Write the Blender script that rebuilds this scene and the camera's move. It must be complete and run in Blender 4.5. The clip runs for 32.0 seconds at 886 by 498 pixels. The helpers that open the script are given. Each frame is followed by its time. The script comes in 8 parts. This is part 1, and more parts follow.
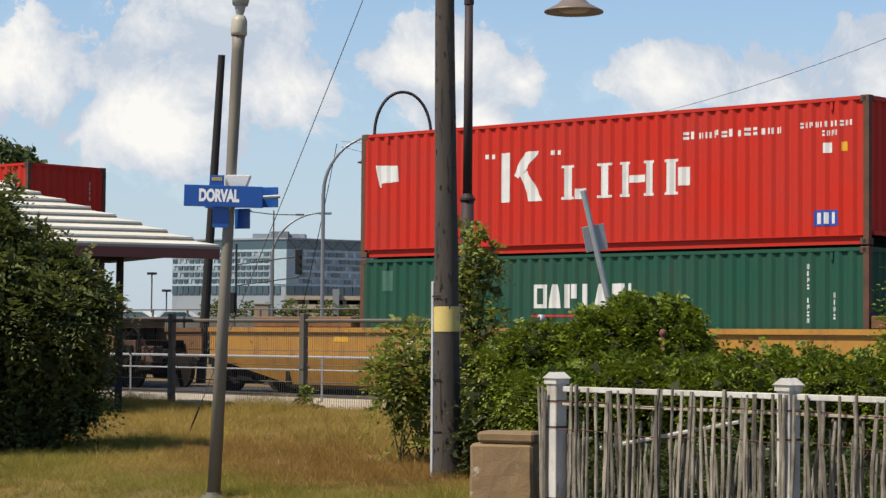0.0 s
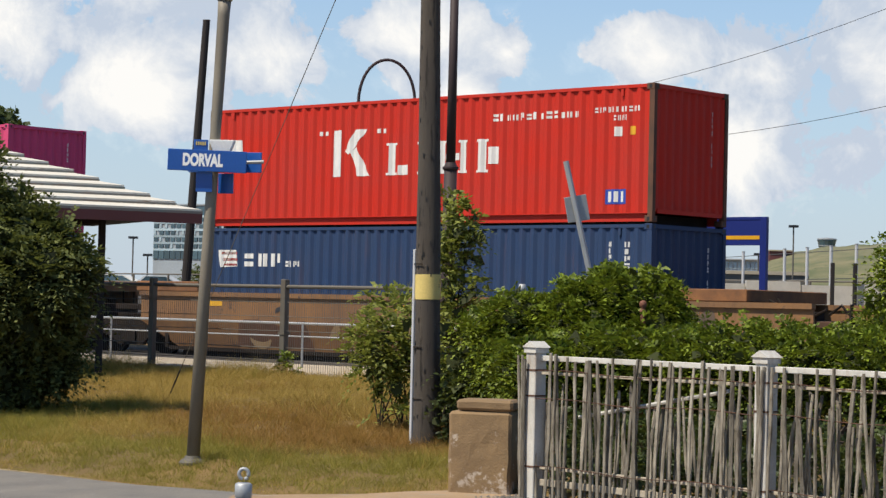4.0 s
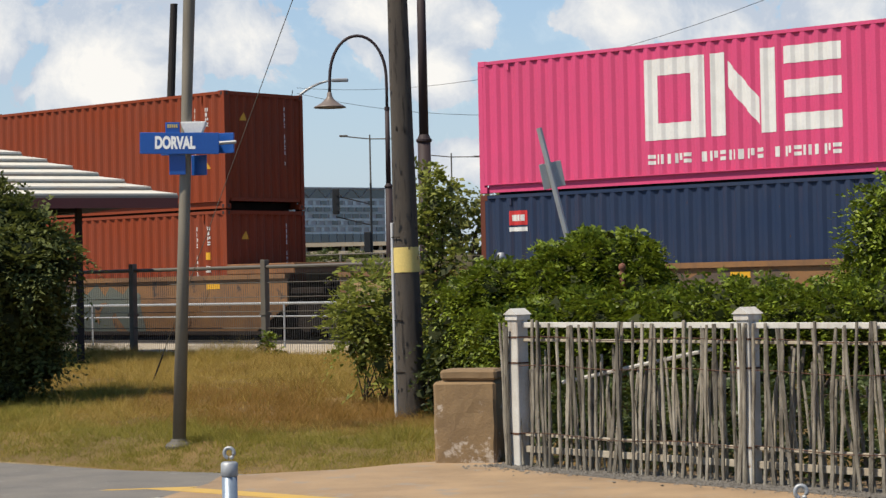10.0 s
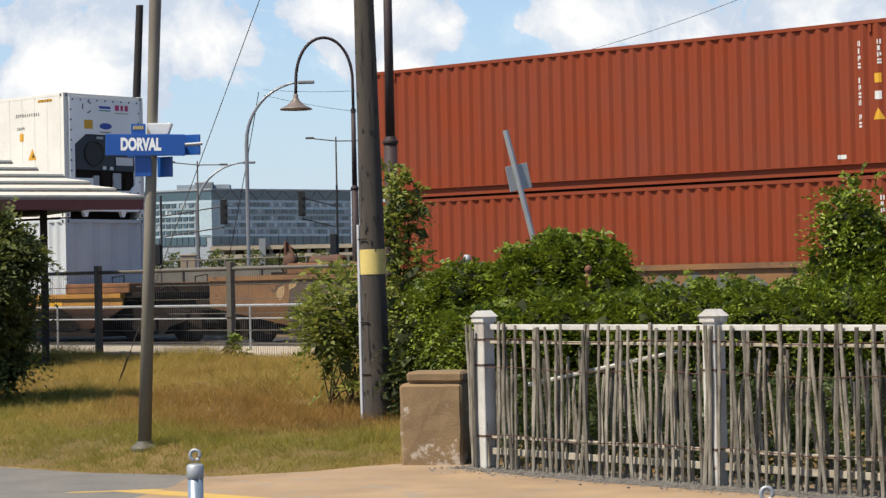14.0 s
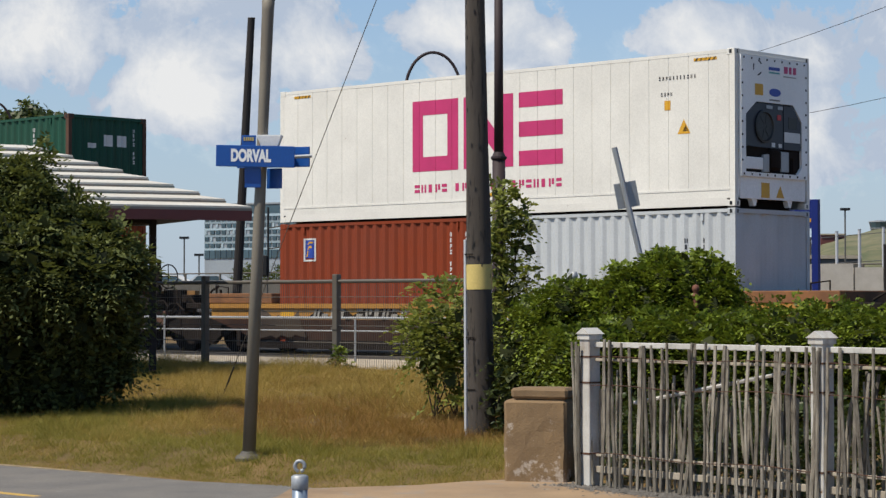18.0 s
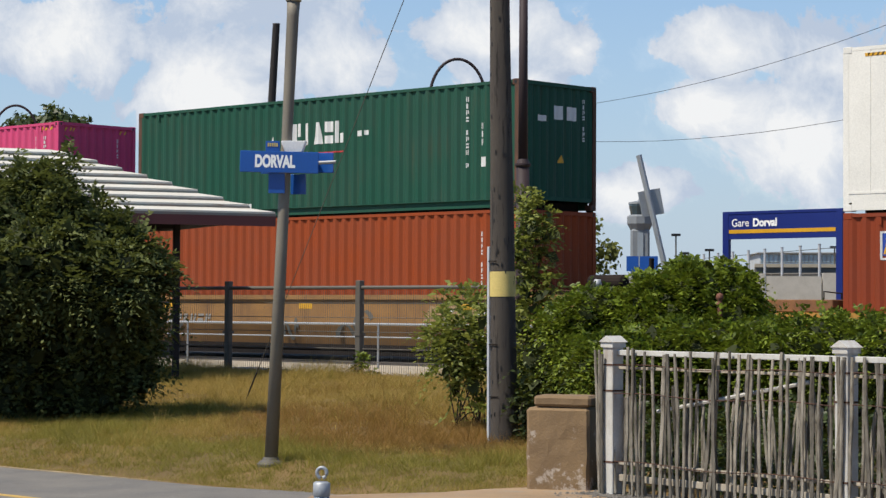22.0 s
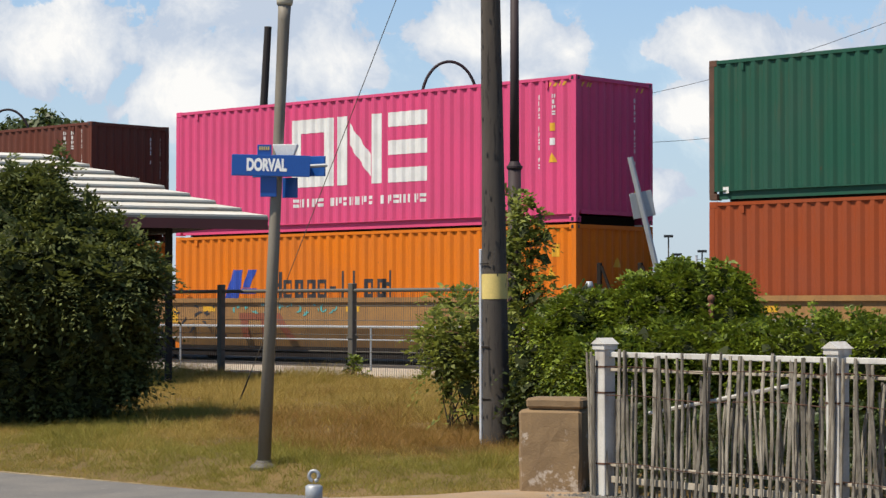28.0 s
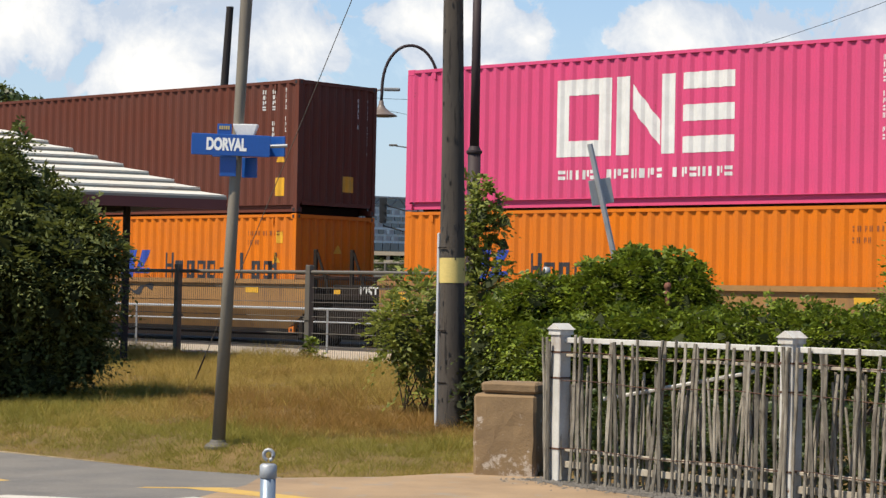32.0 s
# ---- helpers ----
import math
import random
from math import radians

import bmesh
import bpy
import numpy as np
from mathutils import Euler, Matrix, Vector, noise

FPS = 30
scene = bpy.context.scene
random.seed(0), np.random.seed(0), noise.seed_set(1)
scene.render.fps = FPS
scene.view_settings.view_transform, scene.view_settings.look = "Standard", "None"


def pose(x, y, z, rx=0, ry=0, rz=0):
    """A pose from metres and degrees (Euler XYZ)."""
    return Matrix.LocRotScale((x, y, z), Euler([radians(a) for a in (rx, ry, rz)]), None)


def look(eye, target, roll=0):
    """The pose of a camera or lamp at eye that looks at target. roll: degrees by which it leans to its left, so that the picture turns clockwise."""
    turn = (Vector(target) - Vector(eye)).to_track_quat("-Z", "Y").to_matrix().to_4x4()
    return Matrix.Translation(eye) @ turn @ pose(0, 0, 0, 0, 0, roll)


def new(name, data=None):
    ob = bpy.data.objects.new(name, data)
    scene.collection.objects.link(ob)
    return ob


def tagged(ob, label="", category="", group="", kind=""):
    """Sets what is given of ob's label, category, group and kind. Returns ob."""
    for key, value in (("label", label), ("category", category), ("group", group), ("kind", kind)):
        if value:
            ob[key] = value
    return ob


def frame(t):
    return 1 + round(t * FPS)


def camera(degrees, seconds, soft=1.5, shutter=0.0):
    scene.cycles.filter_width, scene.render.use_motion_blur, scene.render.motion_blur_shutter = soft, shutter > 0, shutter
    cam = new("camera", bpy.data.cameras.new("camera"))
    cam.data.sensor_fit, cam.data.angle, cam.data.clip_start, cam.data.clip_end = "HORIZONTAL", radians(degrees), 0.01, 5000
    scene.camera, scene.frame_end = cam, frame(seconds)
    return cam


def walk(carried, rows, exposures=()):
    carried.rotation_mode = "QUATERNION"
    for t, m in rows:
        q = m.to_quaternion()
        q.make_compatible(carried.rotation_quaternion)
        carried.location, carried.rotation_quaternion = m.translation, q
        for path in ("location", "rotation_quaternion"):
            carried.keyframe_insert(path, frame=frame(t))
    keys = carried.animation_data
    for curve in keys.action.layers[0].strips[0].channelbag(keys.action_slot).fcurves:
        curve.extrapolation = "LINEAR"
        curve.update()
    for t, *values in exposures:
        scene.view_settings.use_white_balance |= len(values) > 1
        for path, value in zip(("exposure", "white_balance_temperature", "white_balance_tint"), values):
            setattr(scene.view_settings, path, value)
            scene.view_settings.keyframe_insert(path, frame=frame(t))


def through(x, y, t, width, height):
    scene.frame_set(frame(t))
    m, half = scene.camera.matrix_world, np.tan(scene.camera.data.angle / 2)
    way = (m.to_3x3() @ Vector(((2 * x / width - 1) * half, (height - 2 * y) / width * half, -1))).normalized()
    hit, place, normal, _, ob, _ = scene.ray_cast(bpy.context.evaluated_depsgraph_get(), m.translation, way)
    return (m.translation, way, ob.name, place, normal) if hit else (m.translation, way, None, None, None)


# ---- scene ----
# ---------------------------------------------------------------- camera and its walk
EYE = (0.0, 0.0, 1.55)
cam = camera(23.3048, 32.0, soft=1.4)


def aim(yaw, pitch, roll, sway):
    """A pose about the standing point: yaw to the left, pitch up, roll, in degrees, and the sway of the hand-held camera."""
    return pose(*(Vector(EYE) + Vector(sway)), 0, 0, yaw) @ pose(0, 0, 0, 90 + pitch) @ pose(0, 0, 0, 0, 0, roll)


PATH = (
    (0.0, 1.657, 2.414, 0.478, -0.003, 0.020, 0.035), (0.5, 1.622, 2.358, 0.594, -0.001, 0.020, 0.040), (1.0, 1.553, 2.231, 0.592, 0.003, 0.025, 0.044),
    (1.5, 1.507, 2.037, 0.465, 0.009, 0.012, 0.039), (2.0, 1.402, 2.002, 0.428, 0.005, -0.019, 0.033), (2.5, 1.269, 1.943, 0.333, 0.008, -0.066, 0.028),
    (3.0, 1.185, 1.917, 0.075, 0.002, -0.086, 0.029), (3.5, 1.449, 1.758, 1.093, -0.009, -0.066, 0.030), (5.5, 0.824, 1.348, 1.489, 0.004, -0.030, -0.007),
    (6.0, 0.294, 1.909, 0.662, 0.005, -0.029, -0.000), (6.5, 1.798, 1.195, -0.786, -0.007, -0.006, -0.016), (7.0, 2.904, 1.215, -1.102, 0.007, 0.006, -0.012),
    (7.5, 2.687, 1.362, -1.144, 0.009, 0.011, -0.011), (8.0, 2.001, 1.257, -0.945, 0.012, 0.014, -0.009), (8.5, 1.378, 1.126, -0.997, 0.013, 0.004, -0.010),
    (9.0, 0.834, 1.018, -1.341, 0.016, 0.001, -0.006), (9.5, 0.788, 0.924, -1.410, 0.007, -0.015, -0.010), (10.0, 0.605, 0.912, -1.218, 0.014, -0.023, -0.004),
    (10.5, 0.823, 0.756, -0.745, 0.007, -0.027, -0.010), (11.0, 1.233, 0.866, -0.934, 0.006, -0.024, -0.009), (11.5, 1.227, 0.831, -1.131, 0.006, -0.021, -0.011),
    (12.0, 1.224, 0.711, -1.209, 0.007, -0.024, -0.007), (12.5, 1.138, 0.934, -0.817, 0.002, -0.019, -0.007), (13.0, 0.002, 1.151, -0.615, 0.002, -0.014, -0.002),
    (13.5, -0.458, 1.137, -1.132, 0.006, -0.008, 0.001), (14.0, -0.304, 0.952, -1.176, 0.010, -0.018, -0.005), (14.5, 0.588, 0.641, -1.233, 0.012, -0.078, -0.017),
    (15.0, 1.631, 0.672, -0.915, 0.009, -0.036, -0.011), (15.5, 2.091, 0.847, -0.334, 0.009, -0.026, -0.007), (17.5, 2.488, 1.480, -0.082, -0.006, -0.017, -0.002),
    (18.0, 2.495, 1.402, -0.058, -0.008, -0.005, -0.008), (18.5, 2.504, 1.137, 0.050, -0.004, 0.001, -0.007), (19.0, 2.575, 1.126, 0.433, -0.004, -0.016, -0.005),
    (19.5, 2.727, 1.141, 0.388, -0.002, -0.012, -0.004), (20.0, 2.308, 1.406, -0.564, 0.006, 0.005, 0.007), (20.5, 2.364, 1.234, -0.428, -0.021, 0.048, 0.006),
    (21.0, 2.929, 1.020, -0.486, -0.011, 0.050, 0.007), (21.5, 3.137, 0.980, -0.111, -0.003, 0.027, -0.002), (22.0, 3.122, 1.576, 0.292, -0.010, 0.026, -0.005),
    (22.5, 2.845, 3.562, 1.269, -0.014, 0.040, 0.007), (23.0, 3.268, 5.489, 1.270, -0.024, 0.061, 0.012), (23.5, 3.338, 4.815, 0.949, -0.032, 0.070, 0.009),
    (24.0, 3.243, 3.443, 0.200, 0.005, 0.055, 0.006), (24.5, 3.078, 2.411, -0.159, -0.025, 0.087, 0.009), (25.0, 3.112, 2.128, -0.410, -0.007, 0.064, 0.005),
    (25.5, 3.005, 2.086, -0.298, -0.012, 0.065, 0.000), (27.5, 3.017, 1.759, -0.058, -0.005, 0.003, -0.008), (28.0, 2.934, 1.634, 0.052, 0.003, -0.004, -0.000),
    (28.5, 2.821, 1.486, 0.170, -0.001, 0.001, -0.008), (29.0, 3.132, 1.150, 0.007, -0.001, 0.005, -0.008), (29.5, 3.228, 0.789, 1.147, -0.016, 0.004, -0.021),
    (30.0, 2.368, 0.696, 0.755, 0.002, 0.006, -0.022), (30.5, 2.514, 0.669, 0.592, 0.001, 0.014, -0.020), (31.0, 2.968, 1.086, 0.511, -0.003, -0.004, -0.019),
    (31.5, 2.852, 0.198, 0.061, -0.005, -0.007, -0.011), (32.0, 1.805, 1.241, 1.120, -0.000, -0.029, -0.016))
walk(cam, [(t, aim(a, p, r, (x, y, z))) for t, a, p, r, x, y, z in PATH],
     [(t, 0.52 + e, k + 120, 10) for t, e, k in ((0.0, -0.08, 6850), (3.0, -0.10, 6800), (6.0, 0.08, 6750), (7.0, 0.04, 6800), (8.0, -0.08, 6850), (9.0, -0.15, 6900), (10.5, -0.04, 6850), (12.0, 0.05, 6800), (15.0, 0.11, 6800),
                                           (17.5, -0.22, 6550), (19.0, -0.37, 6450), (20.0, -0.32, 6450), (21.0, -0.2, 6450), (22.0, -0.17, 6450), (23.0, -0.30, 6400), (24.0, -0.46, 6400), (25.0, 0.02, 6500),
                                           (28.0, -0.05, 6700), (30.0, -0.05, 6800), (32.0, 0.06, 6800))])

# ---------------------------------------------------------------- world, sun, exposure
SUN_FROM = Vector((-0.72, -0.43, 1.28)).normalized()
sun = new("sun", bpy.data.lights.new("sun", "SUN"))
sun.data.energy, sun.data.angle, sun.data.color = 4.7, radians(0.6), (1.0, 0.925, 0.80)
sun.matrix_world = look((-40, -20, 50), Vector((-40, -20, 50)) - SUN_FROM)


class Nodes:
    """Short hand for building a node tree."""

    def __init__(self, tree):
        self.tree = tree
        tree.nodes.clear()

    def add(self, kind, **values):
        node = self.tree.nodes.new(kind)
        for key, value in values.items():
            setattr(node, key, value)
        return node

    def link(self, a, b):
        self.tree.links.new(a, b)

    def put(self, socket, value):
        if isinstance(value, bpy.types.NodeSocket):
            self.link(value, socket)
        else:
            socket.default_value = value

    def math(self, op, a, b=0.0, clamp=False):
        n = self.add("ShaderNodeMath", operation=op, use_clamp=clamp)
        self.put(n.inputs[0], a)
        self.put(n.inputs[1], b)
        return n.outputs[0]

    def vec(self, op, a, b):
        n = self.add("ShaderNodeVectorMath", operation=op)
        self.put(n.inputs[0], a)
        self.put(n.inputs[1], b)
        return n.outputs["Value"] if op in ("LENGTH", "DISTANCE", "DOT_PRODUCT") else n.outputs["Vector"]

    def noise(self, vector, scale, detail=4.0, rough=0.55, out="Fac"):
        n = self.add("ShaderNodeTexNoise")
        self.put(n.inputs["Vector"], vector)
        n.inputs["Scale"].default_value, n.inputs["Detail"].default_value, n.inputs["Roughness"].default_value = scale, detail, rough
        return n.outputs[out]

    def span(self, value, a, b, c=0.0, d=1.0, smooth=False):
        n = self.add("ShaderNodeMapRange", clamp=True)
        if smooth:
            n.interpolation_type = "SMOOTHSTEP"
        self.put(n.inputs[0], value)
        for i, v in enumerate((a, b, c, d)):
            self.put(n.inputs[i + 1], v)
        return n.outputs[0]

    def mix(self, fac, a, b, blend="MIX"):
        n = self.add("ShaderNodeMix", data_type="RGBA", blend_type=blend)
        self.put(n.inputs[0], fac)
        self.put(n.inputs[6], a)
        self.put(n.inputs[7], b)
        return n.outputs[2]


world = bpy.data.worlds.new("world")
scene.world = world
world.use_nodes = True
N = Nodes(world.node_tree)
sky = N.add("ShaderNodeTexSky", sky_type="NISHITA", sun_disc=False)
sky.sun_elevation = math.asin(SUN_FROM.z)
sky.sun_rotation = math.atan2(SUN_FROM.x, SUN_FROM.y)
sky.air_density, sky.dust_density, sky.ozone_density = 1.0, 0.6, 1.5
where = N.add("ShaderNodeTexCoord").outputs["Generated"]
warp = N.vec("MULTIPLY", N.vec("SUBTRACT", N.noise(where, 9.0, 3, 0.5, "Color"), (0.5, 0.5, 0.5)), (0.07, 0.07, 0.05))
bent = N.vec("ADD", where, warp)
# cumulus heaps: bearing to the right, rise, half width, half height
HEAPS = ((-0.128, 0.152, 0.050, 0.040), (-0.085, 0.178, 0.028, 0.022), (-0.222, 0.122, 0.040, 0.030), (-0.165, 0.100, 0.046, 0.028), (-0.112, 0.118, 0.052, 0.024),
         (-0.030, 0.128, 0.030, 0.020), (0.010, 0.118, 0.022, 0.016), (0.075, 0.095, 0.040, 0.020), (0.130, 0.115, 0.040, 0.022),
         (0.185, 0.120, 0.034, 0.030), (0.115, 0.085, 0.066, 0.040), (-0.240, 0.120, 0.030, 0.024), (0.240, 0.10, 0.05, 0.035),
         (-0.320, 0.14, 0.06, 0.04), (0.02, 0.06, 0.06, 0.012), (-0.038, 0.124, 0.044, 0.027), (-0.018, 0.098, 0.030, 0.016), (0.072, 0.122, 0.040, 0.014))
heap = None
for bx, bz, w, h in HEAPS:
    c = Vector((bx, 1.0, bz)).normalized()
    off = N.vec("DIVIDE", N.vec("SUBTRACT", bent, tuple(c)), (w, 1.0, h))
    near = N.math("SUBTRACT", 1.0, N.vec("LENGTH", off, (0, 0, 0)))
    heap = near if heap is None else N.math("SMOOTH_MAX", heap, near)
    if heap is not near:
        heap.node.inputs[2].default_value = 0.25
wide = N.span(N.noise(bent, 3.2, 6, 0.55), 0.54, 0.80, -0.8, 0.4)
sep = N.add("ShaderNodeSeparateXYZ")
N.link(where, sep.inputs[0])
heap = N.math("MAXIMUM", heap, N.math("SUBTRACT", wide, N.span(sep.outputs[2], 0.22, 0.5, 0.0, 0.6)))
fine = N.noise(bent, 24.0, 10, 0.64)
dens = N.math("ADD", heap, N.span(fine, 0.25, 0.75, -0.60, 0.60))
mask = N.span(dens, 0.0, 0.20, 0.0, 1.0, True)
haze = N.span(sep.outputs[2], 0.0, 0.23, 0.86, 0.0)
veil = N.span(N.noise(where, 7.0, 6, 0.65), 0.46, 0.80, 0.0, 0.5)
veil = N.math("MULTIPLY", veil, N.span(sep.outputs[2], 0.2, 0.5, 1.0, 0.3))
mask = N.math("MAXIMUM", mask, N.math("MAXIMUM", haze, veil))
body = N.span(N.math("ADD", dens, N.span(N.noise(bent, 14.0, 8, 0.66), 0.3, 0.7, -0.62, 0.62)), 0.05, 1.0)
cloud = N.mix(body, (5.5, 6.5, 8.1, 1), (9.9, 10.1, 10.3, 1))
clear = N.mix(1.0, sky.outputs[0], (1.02, 1.32, 1.58, 1), "MULTIPLY")
back = N.add("ShaderNodeBackground")
N.link(N.mix(mask, clear, cloud), back.inputs[0])
back.inputs[1].default_value = 0.070
N.link(back.outputs[0], N.add("ShaderNodeOutputWorld").inputs[0])


# ---------------------------------------------------------------- materials
def material(name, color, rough=0.6, metal=0.0, second=None, amount=0.35, scale=3.0, grain=60.0, bump=0.15, streak=None, streak_amount=0.0,
             each=0.0, stretch=(1, 1, 1), spots=None, spot_scale=8.0, spot_from=0.62, spot_foot=0.0, spec=0.5):
    """A procedural surface: a base colour that drifts at a large scale, a fine grain, streaks that run downwards, and spots of wear."""
    m = bpy.data.materials.new(name)
    m.use_nodes = True
    n = Nodes(m.node_tree)
    out, b = n.add("ShaderNodeOutputMaterial"), n.add("ShaderNodeBsdfPrincipled")
    n.link(b.outputs[0], out.inputs[0])
    raw = n.add("ShaderNodeTexCoord").outputs["Object"]
    place = n.vec("MULTIPLY", raw, stretch)
    info = n.add("ShaderNodeObjectInfo")
    shift = n.add("ShaderNodeCombineXYZ")
    for i in range(3):
        n.link(n.math("MULTIPLY", info.outputs["Random"], 37.0 + 11 * i), shift.inputs[i])
    place = n.vec("ADD", place, shift.outputs[0])
    second = second or tuple(c * 0.6 for c in color)
    big = n.noise(place, scale, 5, 0.6)
    small = n.noise(place, grain, 4, 0.6)
    col = n.mix(n.math("MULTIPLY", n.span(big, 0.35, 0.7), amount), (*color, 1), (*second, 1))
    col = n.mix(0.18, col, n.mix(n.span(small, 0.3, 0.7), (0.35, 0.35, 0.35, 1), (1.25, 1.25, 1.25, 1)), "MULTIPLY")
    if streak:
        tall = n.vec("MULTIPLY", place, (5.0, 5.0, 0.35))
        run = n.math("MULTIPLY", n.span(n.noise(tall, 2.0, 5, 0.65), 0.52, 0.75), n.span(big, 0.3, 0.6))
        col = n.mix(n.math("MULTIPLY", run, streak_amount), col, (*streak, 1))
    if spots:
        flake = n.noise(place, spot_scale, 7, 0.7)
        if spot_foot:
            up = n.add("ShaderNodeSeparateXYZ")
            n.link(raw, up.inputs[0])
            flake = n.math("SUBTRACT", flake, n.span(up.outputs[2], 0.08, spot_foot, -0.02, 0.10))
        col = n.mix(n.span(flake, spot_from, spot_from + 0.06), col, (*spots, 1))
    if each:
        v = n.add("ShaderNodeHueSaturation")
        v.inputs["Hue"].default_value = 0.5
        n.link(n.span(info.outputs["Random"], 0, 1, 1 - each, 1 + each), v.inputs["Value"])
        n.link(col, v.inputs["Color"])
        col = v.outputs[0]
    n.link(col, b.inputs["Base Color"])
    b.inputs["Metallic"].default_value = metal
    b.inputs["Specular IOR Level"].default_value = spec
    n.link(n.span(small, 0.2, 0.8, max(0.02, rough - 0.1), min(1, rough + 0.1)), b.inputs["Roughness"])
    if bump:
        bp = n.add("ShaderNodeBump")
        bp.inputs["Strength"].default_value, bp.inputs["Distance"].default_value = bump, 0.01
        n.link(n.math("ADD", small, n.math("MULTIPLY", big, 0.6)), bp.inputs["Height"])
        n.link(bp.outputs[0], b.inputs["Normal"])
    return m


def leafy(name, dark, light, rough=0.5, through=0.25):
    """Leaves that differ one from another, with light coming through."""
    m = bpy.data.materials.new(name)
    m.use_nodes = True
    n = Nodes(m.node_tree)
    out, b, t, mx = n.add("ShaderNodeOutputMaterial"), n.add("ShaderNodeBsdfPrincipled"), n.add("ShaderNodeBsdfTranslucent"), n.add("ShaderNodeMixShader")
    geo = n.add("ShaderNodeNewGeometry")
    place = n.add("ShaderNodeTexCoord").outputs["Object"]
    f = n.math("ADD", n.math("MULTIPLY", geo.outputs["Random Per Island"], 0.6), n.math("ADD", n.math("MULTIPLY", n.noise(place, 1.6, 3), 0.30), n.math("MULTIPLY", n.noise(place, 6.5, 3), 0.22)))
    col = n.mix(n.span(f, 0.15, 0.95), (*dark, 1), (*light, 1))
    n.link(col, b.inputs["Base Color"])
    n.link(n.mix(0.3, col, (0.20, 0.22, 0.03, 1)), t.inputs[0])
    b.inputs["Roughness"].default_value = rough
    b.inputs["Specular IOR Level"].default_value = 0.35
    mx.inputs[0].default_value = through
    n.link(b.outputs[0], mx.inputs[1])
    n.link(t.outputs[0], mx.inputs[2])
    n.link(mx.outputs[0], out.inputs[0])
    return m


RUST = (0.122, 0.046, 0.019)


def paint(name, color, wear=0.5, rough=0.6):
    return material(name, color, rough, second=tuple(c * 0.72 + 0.02 for c in color), amount=0.55, scale=0.7, grain=40, bump=0.05, spec=0.16,
                    streak=tuple(0.5 * c + 0.5 * r for c, r in zip(color, RUST)), streak_amount=wear, spots=RUST, spot_scale=6.0, spot_from=0.70 - 0.03 * wear)


RED = paint("red_container_paint", (0.440, 0.021, 0.011), 0.35)
PINK = paint("magenta_container_paint", (0.535, 0.060, 0.160), 0.2)
BROWN = paint("oxide_container_paint", (0.200, 0.036, 0.012), 0.5)
DARKBROWN = paint("dark_brown_container_paint", (0.105, 0.031, 0.019), 0.5)
ORANGEBROWN = paint("faded_oxide_container_paint", (0.250, 0.048, 0.012), 0.5)
GREEN = paint("green_container_paint", (0.012, 0.068, 0.043), 0.45)
BLUE = paint("blue_container_paint", (0.018, 0.041, 0.100), 0.4)
NAVY = paint("dark_blue_container_paint", (0.015, 0.029, 0.066), 0.45)
ORANGE = paint("orange_container_paint", (0.560, 0.142, 0.006), 0.5)
ENDWHITE = paint("white_end_paint", (0.860, 0.855, 0.830), 0.10, 0.4)
REEFER = paint("cream_white_container_paint", (0.680, 0.665, 0.615), 0.12, 0.4)
GREYWHITE = paint("pale_grey_container_paint", (0.450, 0.475, 0.490), 0.2)
WELL = material("ochre_railcar_paint", (0.205, 0.098, 0.033), 0.7, second=(0.100, 0.054, 0.030), amount=0.8, scale=1.1, grain=30, bump=0.2,
                streak=(0.061, 0.034, 0.023), streak_amount=0.8, spots=(0.042, 0.027, 0.021), spot_scale=3.0, spot_from=0.60)
WELLOCHRE = material("pale_ochre_railcar_paint", (0.285, 0.145, 0.042), 0.75, second=(0.160, 0.082, 0.030), amount=0.7, scale=1.2, grain=30, bump=0.15,
                     streak=(0.090, 0.050, 0.030), streak_amount=0.6, spots=(0.070, 0.042, 0.028), spot_scale=3.5, spot_from=0.66)
WELLYELLOW = material("yellow_railcar_paint", (0.377, 0.182, 0.021), 0.65, second=(0.266, 0.114, 0.030), amount=0.6, scale=1.5, grain=30, bump=0.15,
                      streak=(0.061, 0.034, 0.023), streak_amount=0.6, spots=(0.046, 0.030, 0.023), spot_scale=4.0, spot_from=0.64)
UNDER = material("grimy_black_steel", (0.011, 0.009, 0.008), 0.9, second=(0.027, 0.018, 0.013), amount=0.7, scale=2.0, bump=0.3, spec=0.15)
RUSTY = material("rusty_steel", (0.099, 0.042, 0.023), 0.85, second=(0.038, 0.023, 0.015), amount=0.7, bump=0.3)
STEEL = material("galvanised_steel", (0.330, 0.345, 0.360), 0.5, 0.35, second=(0.230, 0.240, 0.250), scale=5, bump=0.08)
GREYMESH = material("grey_mesh_wire", (0.075, 0.075, 0.073), 0.6, 0.1, bump=0.02)
GREYSTEEL = material("grey_painted_steel", (0.096, 0.086, 0.072), 0.65, 0.05, second=(0.068, 0.062, 0.053), scale=4, bump=0.1, streak=RUST, streak_amount=0.2)
WHITEMARK = material("white_stencil_paint", (0.608, 0.608, 0.593), 0.5, second=(0.471, 0.471, 0.456), amount=0.6, scale=3, bump=0.02)
PINKMARK = material("magenta_stencil_paint", (0.471, 0.027, 0.129), 0.5, bump=0.02)
YELLOWMARK = material("yellow_decal", (0.608, 0.319, 0.015), 0.5, bump=0.02)
BLACKMARK = material("black_stencil_paint", (0.023, 0.023, 0.027), 0.5, bump=0.02)
REDMARK = material("red_decal", (0.471, 0.023, 0.023), 0.5, bump=0.02)
BLUEMARK = material("blue_decal", (0.015, 0.053, 0.319), 0.5, bump=0.02)
TEALMARK = material("teal_spray_paint", (0.076, 0.319, 0.304), 0.6, bump=0.02)
